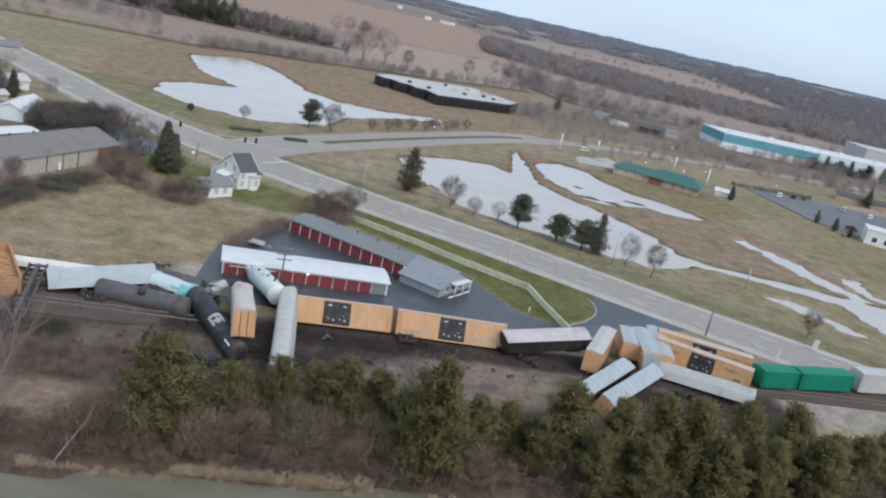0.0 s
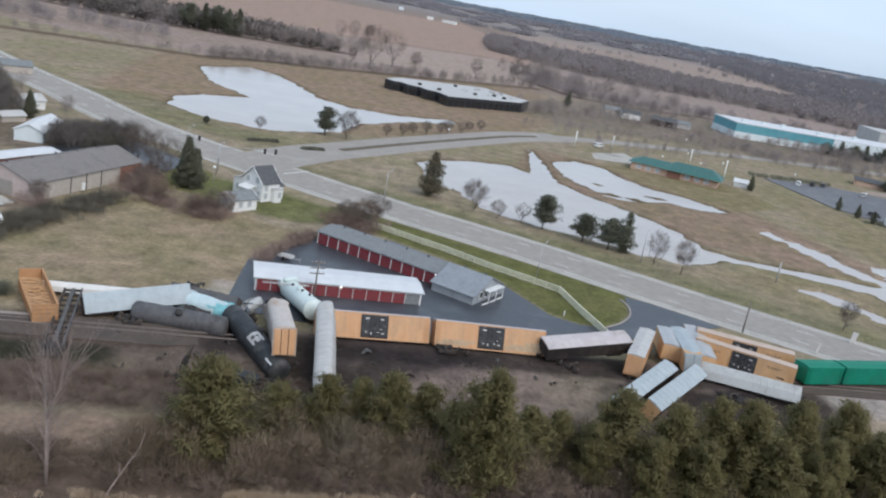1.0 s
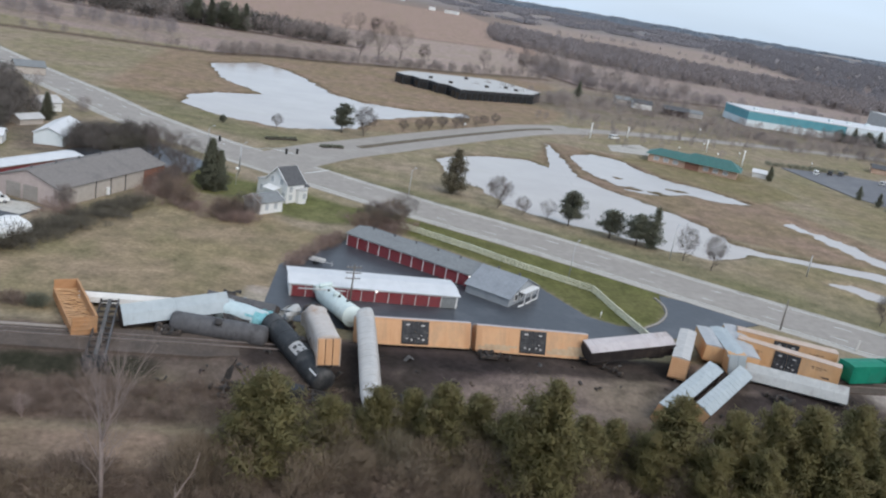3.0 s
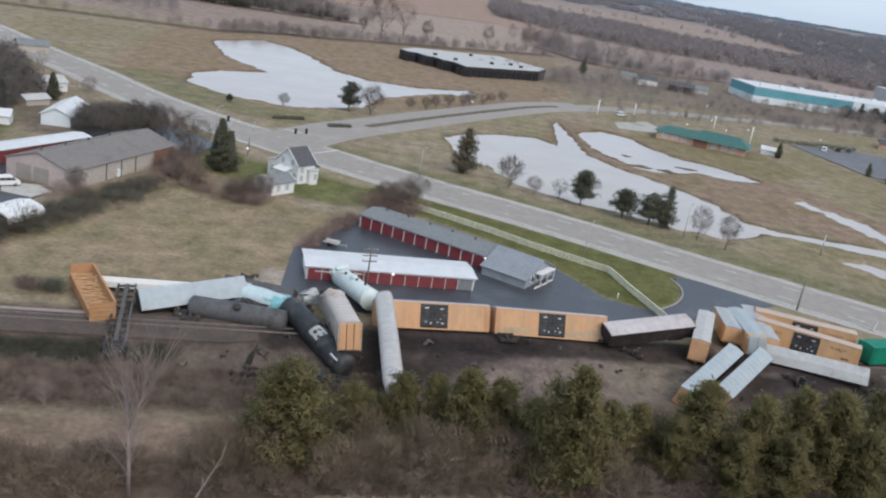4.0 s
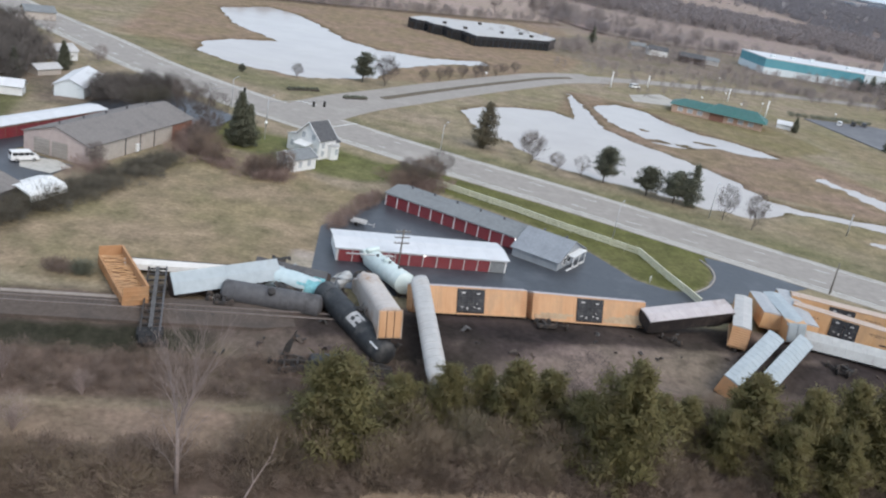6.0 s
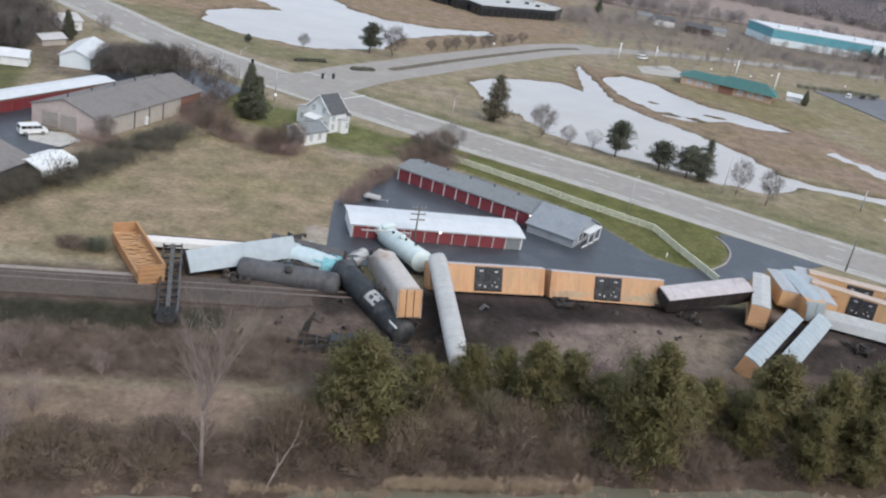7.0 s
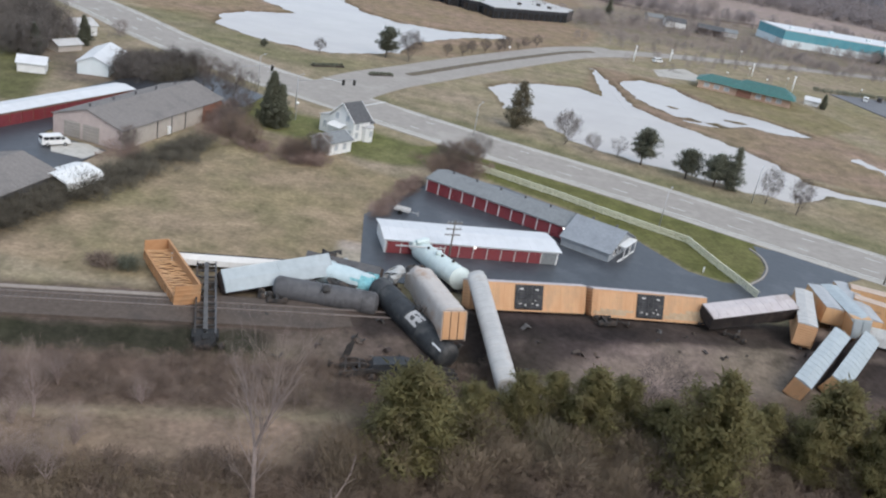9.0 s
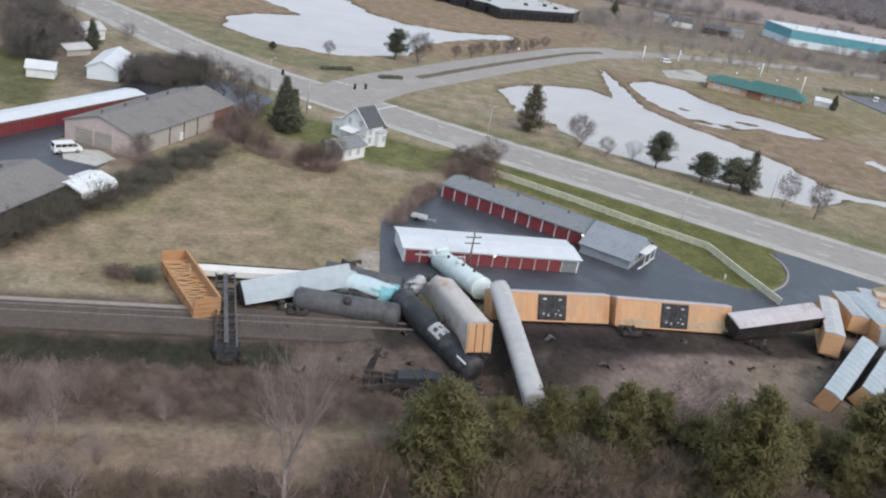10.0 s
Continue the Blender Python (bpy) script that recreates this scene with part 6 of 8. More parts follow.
for x, y, sx, sy, h, t, wall, roof, label in ((-106.6, 200.6, 5.4, 4, 2.8, 14, WHITE, WHITE_ROOF, "small white garden shed with a pale roof"), (-96.6, 212.6, 16, 6.4, 3.6, 97, PALE_WALL, WHITE_ROOF, "low white building behind the hedge"), (-109.2, 223.6, 6.5, 4, 2.2, 60, BEIGE, HOPPER, "low outbuilding with a pale roof"), (-113.0, 243, 6, 5, 3.6, 60, WHITE, HOPPER, "small pale house beside the highway"), (-143, 298, 9, 7, 3.6, 35, BEIGE, SHINGLE, "beige house with a grey roof"), (108, 520, 11, 8, 4.5, 0, WHITE, DARK_SHINGLE, "white house with a dark roof"), (126, 512, 14, 9, 4.5, -10, DARK_BROWN, DARK_SHINGLE, "dark brown barn among bare trees"), (115, 334, 5, 3, 2.6, -20, WHITE, WHITE_ROOF, "small white hut beside the car park")) + ((206, 300, 26, 14, 5.0, -22, WHITE, WHITE_ROOF, "white commercial building with small windows"), (203, 404, 22, 10, 3.3, -22, ORANGE_BRICK, DARK_SHINGLE, "brick shop with a dark roof"), (168, 300, 22, 11, 5.2, -20, WHITE, WHITE_ROOF, "white block building with small dark windows"), (240, 425, 20, 12, 4.4, -22, BRICK, BROWN_SHINGLE, "low brick shop with a brown roof"), (98, 528, 9, 7, 4.0, 8, BEIGE, SHINGLE, "small beige house among bare trees"), (140, 522, 8, 7, 3.6, -6, HOPPER, SHINGLE, "pale outbuilding among bare trees"), (-43, 1700, 12, 8, 5.5, 0, WHITE, WHITE_ROOF, "white farm building on the far rise"), (-6, 1690, 26, 10, 5.0, -20, WHITE, WHITE_ROOF, "white farm barn on the far rise"), (-110, 1900, 10, 8, 6, 0, PALE_WALL, WHITE_ROOF, "pale far farm sheds")):
    if h < 5:
        shed(pose(x, y, height(x, y) - 0.1, 0, 0, t), sx, sy, h * 0.75, h * 0.4, wall, roof, label, [], name="house" if "house" in label else "outbuilding", group="")
    else:
        block("outbuilding", x, y, sx, sy, h, t, wall, roof, label, "building", win=[(-sx / 2 + 3 + 4 * k, -sy / 2 - 0.03, 2.2, 1.6, 1.6, 0) for k in range(int(sx / 4) - 1)] if y < 600 else ())


# ---- fence, poles, signals, signs ----
def fence(points, label):
    ob = thing("fence", pose(0, 0, 0), label, "fence")
    stops = []
    for p, q in zip(points, points[1:]):
        a, b = Vector(p), Vector(q)
        n = max(1, round((b - a).length / 2.5))
        stops += [(a + (b - a) * (k / n), (b - a).normalized(), (b - a).length / n) for k in range(n)]
    bm = bmesh.new()
    box(bm, 0.14, 0.14, 1.45, (0, 0, 0.6))
    post = None
    panels = {}
    for p, d, span in stops:
        m = pose(p.x, p.y, height(p.x, p.y), 0, 0, math.degrees(math.atan2(d.y, d.x)))
        if post is None:
            post = part("post", bm, FENCE_WOOD, ob, at=m)
        else:
            share("post", post.data, ob, m)
        key = round(span, 2)
        if key not in panels:
            pb = bmesh.new()
            for z in (0.35, 0.95):
                box(pb, span - 0.14, 0.05, 0.1, (span / 2, 0, z))
            box(pb, span, 0.2, 0.05, (span / 2, -0.02, 1.28))
            n = int(span / 0.17)
            for k in range(n):
                box(pb, 0.1, 0.03, 1.15, (0.14 + k * (span - 0.28) / (n - 1), -0.04, 0.68 + 0.03 * math.sin(3 * k)))
            panels[key] = part("panel", pb, FENCE_WOOD, ob, at=m).data
        else:
            share("panel", panels[key], ob, m)


fence([(-20, 186.5), (-10, 181.5), (2, 174.5), (13, 167), (24.6, 160.2)], "pale weathered picket fence along the highway lawn")
fence([(24.6, 160.2), (27.4, 150), (30.6, 139.6)], "pale weathered picket fence down to the line")


def utility_pole(x, y, high, label, arms=2, lean=0, mat=None):
    ob = thing("utility_pole", pose(x, y, height(x, y) - 0.2, 0, lean, 20), label, "utility pole", "utility poles")
    bm = bmesh.new()
    rod(bm, (0, 0, 0), (0, 0, high), 0.17, 0.11, 8)
    part("pole", bm, mat or POLE_WOOD, ob)
    for k in range(arms):
        bm = bmesh.new()
        box(bm, 2.4, 0.12, 0.14, (0, 0.12, high - 0.5 - 0.9 * k))
        arm = part("crossarm", bm, POLE_WOOD, ob)
        for x2 in (-1.0, -0.4, 0.4, 1.0):
            bm = bmesh.new()
            rod(bm, (x2, 0.12, high - 0.45 - 0.9 * k), (x2, 0.12, high - 0.22 - 0.9 * k), 0.05, seg=6)
            part("insulator", bm, HOPPER, arm)


utility_pole(58.6, 155.6, 6.2, "wooden utility pole on the highway verge", 0)
utility_pole(-17.9, 133.8, 7.0, "wooden utility pole with crossarms beside the white shed", 3)
ob = thing("broken_pole", between((-25.6, 131.4), (-18.8, 132.6), 2.5, 2.7), "broken wooden pole hanging across the yard", "utility pole")
bm = bmesh.new()
rod(bm, (-3.6, 0, 0), (3.6, 0, 0), 0.13, 0.1, 8)
part("pole", bm, HOPPER, ob)
utility_pole(80, 197.5, 5.2, "slender grey pole near the pond", 0, mat=POLE_STEEL)
for x, y in ((20.6, 165.2), (-12.5, 207.6), (-52, 205), (-63, 219), (47, 193)):
    ob = thing("street_lamp", pose(x, y, height(x, y) - 0.1, 0, 0, 60), "slim grey street lamp on the verge", "street lamp", "street lamps")
    bm = bmesh.new()
    rod(bm, (0, 0, 0), (0, 0, 7.5), 0.1, 0.06, 8)
    part("pole", bm, POLE_STEEL, ob)
    bm = bmesh.new()
    rod(bm, (0, 0, 7.4), (1.4, 0, 7.8), 0.045, seg=6)
    box(bm, 0.7, 0.25, 0.12, (1.6, 0, 7.82))
    part("lamp_arm", bm, POLE_STEEL, ob)
for x, y in ((-50.5, 196.5), (2.0, 320), (104, 353), (88, 352), (118, 430), (117, 366), (105, 377), (73, 379), (150, 372), (172, 352)):
    ob = thing("garden_lamp", pose(x, y, height(x, y) - 0.1), "white globe lamp on a thin post", "lamp", "globe lamps")
    bm = bmesh.new()
    rod(bm, (0, 0, 0), (0, 0, 3.6), 0.05, seg=6)
    part("post", bm, POLE_STEEL, ob)
    bm = bmesh.new()
    lathe(bm, [(3.5, 0.1), (3.6, 0.32), (3.8, 0.38), (4.0, 0.32), (4.15, 0.1)], 12, "z")
    part("globe", bm, LAMP_HEAD, ob)
for mx, my, turn, reach, heads in ((-66.5, 211.5, 43, 9.5, (9.0,)), (-52.5, 208.5, 38, 15.0, (11.7, 14.6))):
    mast = thing("signal_mast", pose(mx, my, 0, 0, 0, turn), "grey traffic signal mast over the junction", "traffic signal", "traffic signals")
    bm = bmesh.new()
    rod(bm, (0, 0, 0), (0, 0, 6.2), 0.14, 0.1, 8)
    rod(bm, (0, 0, 5.7), (reach, 0, 6.1), 0.08, 0.05, 8)
    part("arm", bm, POLE_STEEL, mast)
    for sx in heads:
        bm = bmesh.new()
        box(bm, 0.5, 0.4, 1.3, (sx, 0, 5.3))
        bevelled(bm, 0.06)
        head = part("signal_head", bm, STEEL, mast)
        bm = bmesh.new()
        for z in (4.9, 5.3, 5.7):
            rod(bm, (sx, -0.2, z), (sx, -0.42, z), 0.15, 0.15, 8, False)
        part("visor", bm, STEEL, head)
for x, y, w, h, label in ((70.4, 150.4, 0.6, 2.0, "white marker board on the highway verge"), (81.5, 160.4, 1.4, 2.2, "pale sign board beside the highway")):
    ob = thing("sign", pose(x, y, 0, 0, 8, 20), label, "sign")
    bm = bmesh.new()
    box(bm, w, 0.08, h, (0, 0, h / 2 + 0.2))
    part("board", bm, HOPPER, ob)
    bm = bmesh.new()
    for s in (-1, 1):
        rod(bm, (s * w * 0.3, 0.08, -0.1), (s * w * 0.3, 0.08, h), 0.05)
    part("post", bm, POLE_STEEL, ob)

for x, y, h in ((107.6, 380.4, 5.4), (114.2, 352.5, 6.8), (54.6, 364.1, 6.2), (73.8, 383.4, 4.6)):
    ob = thing("light_mast", pose(x, y, height(x, y) - 0.2), "thick pale light mast beside the green-roofed building", "light mast", "light masts")
    bm = bmesh.new()
    rod(bm, (0, 0, 0), (0, 0, h), 0.26, 0.2, 8)
    part("pole", bm, LAMP_HEAD, ob)
    bm = bmesh.new()
    box(bm, 0.9, 0.5, 0.22, (0, 0, h + 0.05))
    bevelled(bm, 0.05)
    part("lamp_box", bm, LAMP_HEAD, ob)

# parked cars in the eastern car park
for x, y, turn, mat, label in ((150, 366, 60, WHITE, "white van parked in a bay"), (158, 371, 62, STEEL, "black van parked in a bay"), (164, 374, 60, GREY_TANK, "dark grey van parked in a bay"), (178, 366, 58, HOPPER, "silver van parked in a bay"), (187, 360, 58, WHITE, "white van parked beside the shop"), (160, 318, -20, GREY_TANK, "grey van parked before the white block"), (84, 349, -20, WHITE, "white van beside the green-roofed building"), (66, 372, 30, WHITE, "white van on the side road's verge")):
    van(x, y, turn, mat, label)

# dark planting beds at the mouth of the side road
for x, y, turn, n in ((-51.5, 255.5, 36, 9.5), (-37, 255.6, 32, 7.0)):
    ob = thing("planting_bed", pose(x, y, 0.12, 0, 0, turn), "low dark planting bed with clipped evergreen shrubs", "planting bed")
    bm = bmesh.new()
    prism(bm, [(-n / 2, -1.0), (n / 2, -0.8), (n / 2, 0.8), (-n / 2, 1.0)], 0.3, "z", -0.1)
    part("soil", bm, DARK_BROWN, ob)
    rb = random.Random(int(n))
    for k in range(7):
        bm = bmesh.new()
        for _ in range(120):
            d = Vector((rb.gauss(0, 1), rb.gauss(0, 1), abs(rb.gauss(0, 0.8)))).normalized()
            p = Vector((-n / 2 + (k + 0.5) * n / 7, rb.uniform(-0.2, 0.2), 0.2)) + d * rb.uniform(0.4, 0.75)
            t = Vector((rb.gauss(0, 1), rb.gauss(0, 1), rb.gauss(0, 1))).normalized() * 0.4
            s = d.cross(t).normalized() * 0.1
            bm.faces.new([bm.verts.new(q) for q in (p - s, p + s, p + t)])
        part("shrub", bm, DARK_NEEDLE, ob)

# ---- trees and brush ----
def branch(bm, p, d, length, r, depth, rnd, spread, up, twigs):
    """One limb and its children, as thin tapered rods."""
    steps_n = 3 if depth > 1 else 2
    for k in range(steps_n):
        d = (d + Vector((rnd.gauss(0, 0.16), rnd.gauss(0, 0.16), rnd.gauss(0, 0.12) + up))).normalized()
        q = p + d * length / steps_n
        r2 = r * 0.8
        rod(bm, p, q, r, r2, 5 if depth > 2 else 3, False)
        p, r = q, r2
        if depth > 0 and (k > 0 or depth > 2):
            for _ in range(twigs if depth > 1 else twigs + 1):
                a = rnd.uniform(0, 6.28)
                side = Vector((math.cos(a), math.sin(a), rnd.uniform(-0.1, 0.5)))
                branch(bm, p, (d + side * spread).normalized(), length * rnd.uniform(0.55, 0.75), r * 0.6, depth - 1, rnd, spread, up, twigs)


def bare_mesh(seed, high, spread=0.8, depth=4, r=0.16, stems=1, twigs=2, trunk=0.32):
    rnd = random.Random(seed)
    bm = bmesh.new()
    for s in range(stems):
        a = rnd.uniform(0, 6.28)
        lean = Vector((0.25 * math.cos(a), 0.25 * math.sin(a), 1)).normalized() if stems > 1 else Vector((0.03, 0.02, 1))
        branch(bm, Vector((0, 0, -0.3)), lean, high * trunk, r, depth, rnd, spread, 0.05, twigs)
    me = bpy.data.meshes.new("trunk")
    bm.to_mesh(me)
    bm.free()
    return me


def clumps(bm, rnd, centre, n, size, flat=1.0):
    """A tuft of small leaf blades round a point, each turned outward."""
    for _ in range(n):
        d = Vector((rnd.gauss(0, 1), rnd.gauss(0, 1), rnd.gauss(0, 1) * flat)).normalized()
        p = centre + d * size * rnd.uniform(0.3, 1.0)
        t = Vector((rnd.gauss(0, 1), rnd.gauss(0, 1), rnd.gauss(0, 1))).normalized() * size * rnd.uniform(0.35, 0.7)
        s = d.cross(t).normalized() * size * rnd.uniform(0.07, 0.15)
        tip = p + t + d * size * 0.3
        turn = (2 * s).cross(tip - p + s).dot(d) > 0
        bm.faces.new([bm.verts.new(v) for v in ((p - s, p + s, tip) if turn else (p + s, p - s, tip))])


def pine_mesh(seed, high, wide, cone=0.5, limbs=40, blades=26, size=0.55, low=0.12, per_limb=13):
    """Crown of a conifer: tufts of needles along uneven upswept limbs, with gaps between them."""
    rnd = random.Random(seed)
    bm = bmesh.new()
    soft = []
    heavy = rnd.uniform(0, 6.28)
    for k in range(limbs):
        h = low + (1 - low) * ((k + rnd.random()) / limbs) ** 1.1
        a = 2.4 * k + rnd.gauss(0, 0.4)
        reach = wide * (1 - h) ** cone * (0.55 + 0.45 * min(1.0, (h - low) / 0.15)) * rnd.choice((0.6, 0.85, 1.0, 1.0, 1.25)) * (1 + 0.18 * math.cos(a - heavy))
        reach = max(reach, 0.25)
        rise = rnd.uniform(0.05, 0.5)
        n = max(3, int(per_limb * (0.35 + reach / wide)))
        end = Vector((0.75 * reach * math.cos(a), 0.75 * reach * math.sin(a), h * high - 0.25))
        for i in range(n):
            t = 0.25 + 0.75 * (i + rnd.random()) / n
            off = 0.22 * reach * t
            p = Vector((reach * t * math.cos(a) + rnd.gauss(0, off), reach * t * math.sin(a) + rnd.gauss(0, off), h * high + reach * (rise * t * t - 0.12 * t) + rnd.gauss(0, 0.16)))
            clumps(bm, rnd, p, blades, size * rnd.uniform(0.6, 1.35), 0.8)
            round_limb = (p - end).normalized()
            round_tree = Vector((p.x, p.y, 0.45 * (p.z - 0.4 * high))).normalized()
            soft.append((round_limb * 0.6 + round_tree * 0.55 + Vector((0, 0, 0.25)), p, blades))
    me = bpy.data.meshes.new("crown")
    bm.to_mesh(me)
    bm.free()
    # needles shade with the bough that they sit on
    co = np.empty(len(me.vertices) * 3)
    me.vertices.foreach_get("co", co)
    mid = np.repeat(np.array([p for _, p, _ in soft]), [3 * b for _, _, b in soft], 0)
    out = co.reshape(-1, 3) - mid
    out = out / np.maximum(np.linalg.norm(out, axis=1, keepdims=True), 1e-6) * 0.6 + np.repeat(np.array([v for v, _, _ in soft]), [3 * b for _, _, b in soft], 0)
    out /= np.maximum(np.linalg.norm(out, axis=1, keepdims=True), 1e-6)
    me.polygons.foreach_set("use_smooth", [True] * len(me.polygons))
    me.normals_split_custom_set_from_vertices(out.tolist())
    return me


def trunk_mesh(high, r):
    bm = bmesh.new()
    rod(bm, (0, 0, -0.4), (0, 0, high * 0.5), r, r * 0.7, 8)
    rod(bm, (0, 0, high * 0.5), (0.05, 0.03, high * 0.95), r * 0.7, r * 0.15, 8)
    rnd = random.Random(5)
    for k in range(14):
        a, h = rnd.uniform(0, 6.28), rnd.uniform(0.2, 0.85) * high
        n = (1 - h / high) * high * 0.3 + 0.3
        rod(bm, (0, 0, h), (n * math.cos(a), n * math.sin(a), h + 0.15 * n), r * 0.25, r * 0.08, 4)
    me = bpy.data.meshes.new("trunk")
    bm.to_mesh(me)
    bm.free()
    return me


def with_mat(me, mat):
    me.materials.append(mat)
    return me


def tree(name, x, y, crown, trunk, label, category="tree", scale=1.0, turn=0.0, group="", sink=0.0, kind_crown="crown"):
    ob = thing(name, pose(x, y, height(x, y) - sink, 0, 0, turn), label, category, group)
    ob.scale = (scale, scale, scale)
    if trunk:
        share("trunk", trunk, ob, Matrix())
    if crown:
        share(kind_crown, crown, ob, Matrix())
    return ob


PINES = [with_mat(pine_mesh(100 + k, 10.0, w, c, 64, 34, 0.58, 0.04, 16), NEEDLE) for k, (w, c) in enumerate(((3.6, 0.52), (4.1, 0.46), (3.1, 0.42), (3.9, 0.52), (3.4, 0.45), (2.9, 0.5)))]
CONE_NEEDLE = material("grey_green_spruce_needles", (0.19, 0.195, 0.14), (0.275, 0.28, 0.205), 0.8, 0.9, 0.0, per_piece=0.25, spec=0.1)
translucent(CONE_NEEDLE, 0.55)
SPRUCE = [with_mat(pine_mesh(130 + k, 10.0, 3.0, 0.7, 50, 22, 0.55, 0.05, 13), DARK_NEEDLE) for k in range(2)]
WIDE_SPRUCE = [with_mat(pine_mesh(140 + k, 10.0, 3.9, 0.6, 52, 22, 0.6, 0.06, 13), OLIVE_NEEDLE if k else DARK_NEEDLE) for k in range(2)]
CONE_SPRUCE = [with_mat(pine_mesh(170, 10.0, 2.6, 0.75, 96, 30, 0.5, 0.02, 16), CONE_NEEDLE)]
OPEN_PINE = [with_mat(pine_mesh(150 + k, 8.6, 3.7, 0.3, 46, 26, 0.55, 0.26, 15), DARK_NEEDLE) for k in range(3)]
LOW_PINE = [with_mat(pine_mesh(160 + k, 5.7, 3.0, 0.32, 40, 26, 0.48, 0.28, 15), DARK_NEEDLE) for k in range(2)]
PINE_TRUNK = with_mat(trunk_mesh(10.0, 0.2), BARK)
TRUNKS = {10.0: PINE_TRUNK, 9.0: with_mat(trunk_mesh(8.4, 0.2), BARK), 6.0: with_mat(trunk_mesh(5.5, 0.18), BARK)}
rng = random.Random(21)
# belt of pines in front of the railway
BELT = [(-21.4, 85.1, 11.6, 5.4), (-10.6, 93.0, 8.0, 3.3), (-3.3, 93.9, 9.2, 3.6), (7.6, 88.0, 14.2, 5.0), (16.3, 96.0, 7.2, 2.6), (23.7, 96.4, 10.8, 4.2), (29.5, 95.4, 10.8, 3.8), (34.7, 96.7, 11.8, 3.8), (38.6, 96.0, 12.3, 4.2), (45.8, 99.3, 12.0, 4.4), (52.8, 102.3, 11.8, 4.2), (59.8, 103.6, 8.4, 3.6), (68.7, 106.9, 9.4, 4.0),
        (-15.4, 91.4, 7.0, 3.4), (0.8, 96.4, 7.4, 3.4), (-6.8, 95.6, 7.2, 3.0), (4.0, 92.6, 7.4, 3.0), (12.6, 93.6, 8.2, 3.0), (20.2, 93.4, 7.6, 3.0), (26.8, 91.4, 8.0, 3.4), (41.6, 92.6, 9.4, 3.6), (48.6, 95.4, 9.6, 3.8), (56.2, 98.4, 9.6, 3.8), (63.8, 104.0, 8.8, 3.6), (74.0, 108.0, 9.2, 4.0), (32.6, 91.6, 8.6, 3.4), (80.0, 110.0, 9.0, 3.8)]
WIDTHS = (3.6, 4.1, 3.1, 3.9, 3.4, 2.9)
for k, (x, y, h, r) in enumerate(BELT):
    pine = tree("pine_tree", x, y, PINES[k % 6], PINE_TRUNK, "olive-green pine with a full shaggy crown" if h < 11 else "tall olive-green pine with a broad shaggy crown", turn=rng.uniform(0, 360), group="pine belt")
    pine.scale = (r / WIDTHS[k % 6] / 1.08, r / WIDTHS[k % 6] / 1.08, h / 10.2)
for x, y, h, meshes, label in ((-1.9, 222.5, 11.0, WIDE_SPRUCE[1:], "tall dark pine at the pond's edge"), (26.0, 208.6, 8.6, OPEN_PINE, "dark open-crowned pine at the pond's edge"), (35.0, 203.0, 6.8, LOW_PINE, "low dark pine on the pond bank"), (40.8, 200.6, 7.4, LOW_PINE, "dark pine on the pond bank"), (44.2, 199.8, 9.6, SPRUCE, "tall narrow dark spruce on the pond bank"), (-54.4, 188.8, 10.8, CONE_SPRUCE, "dense dark green spruce beside the house"), (-52.7, 189.8, 8.4, CONE_SPRUCE, "smaller dark spruce beside the house"), (-37.6, 283.0, 9.2, OPEN_PINE, "dark round-crowned pine by the water"), (-71.0, 266.5, 2.4, LOW_PINE, "small dark bush on the pond bank"), (117.0, 328.6, 5.4, CONE_SPRUCE, "small dark evergreen by the hut"), (72, 528, 9, SPRUCE, "lone dark evergreen in the far field"), (-112, 214, 7, SPRUCE, "dark evergreen among the houses"), (-107.6, 231, 7, CONE_SPRUCE, "dark evergreen beside the highway"), (-160, 588, 17, SPRUCE, "tall dark evergreen in the far wood"), (-152, 590, 17, OPEN_PINE, "tall dark evergreen in the far wood"), (-145, 589, 16, SPRUCE, "tall dark evergreen in the far wood"), (-139, 592, 17, SPRUCE, "tall dark evergreen in the far wood"), (-170, 588, 16, OPEN_PINE, "tall dark evergreen in the far wood"), (236, 524, 9, SPRUCE, "dark evergreen before the factory"), (244, 523, 8, OPEN_PINE, "dark evergreen before the factory"), (252, 526, 9, SPRUCE, "dark evergreen before the factory"), (262, 524, 9, OPEN_PINE, "dark evergreen before the factory"), (272, 526, 9, SPRUCE, "dark evergreen before the factory"), (146.8, 319.0, 5, SPRUCE, "small dark evergreen at the car park"), (149.8, 309.6, 5, SPRUCE, "small dark evergreen at the car park"), (152.2, 302.6, 4.6, SPRUCE, "small dark evergreen at the car park"), (202.6, 396.5, 9, SPRUCE, "dark evergreen beside the brick shop")):
    h0 = 10.0 if meshes is SPRUCE or len(meshes) == 1 else 6.0 if meshes is LOW_PINE else 9.0
    tree("evergreen_tree", x, y, meshes[k % len(meshes)], TRUNKS[h0], label, scale=h / h0, turn=rng.uniform(0, 360))
    k += 1

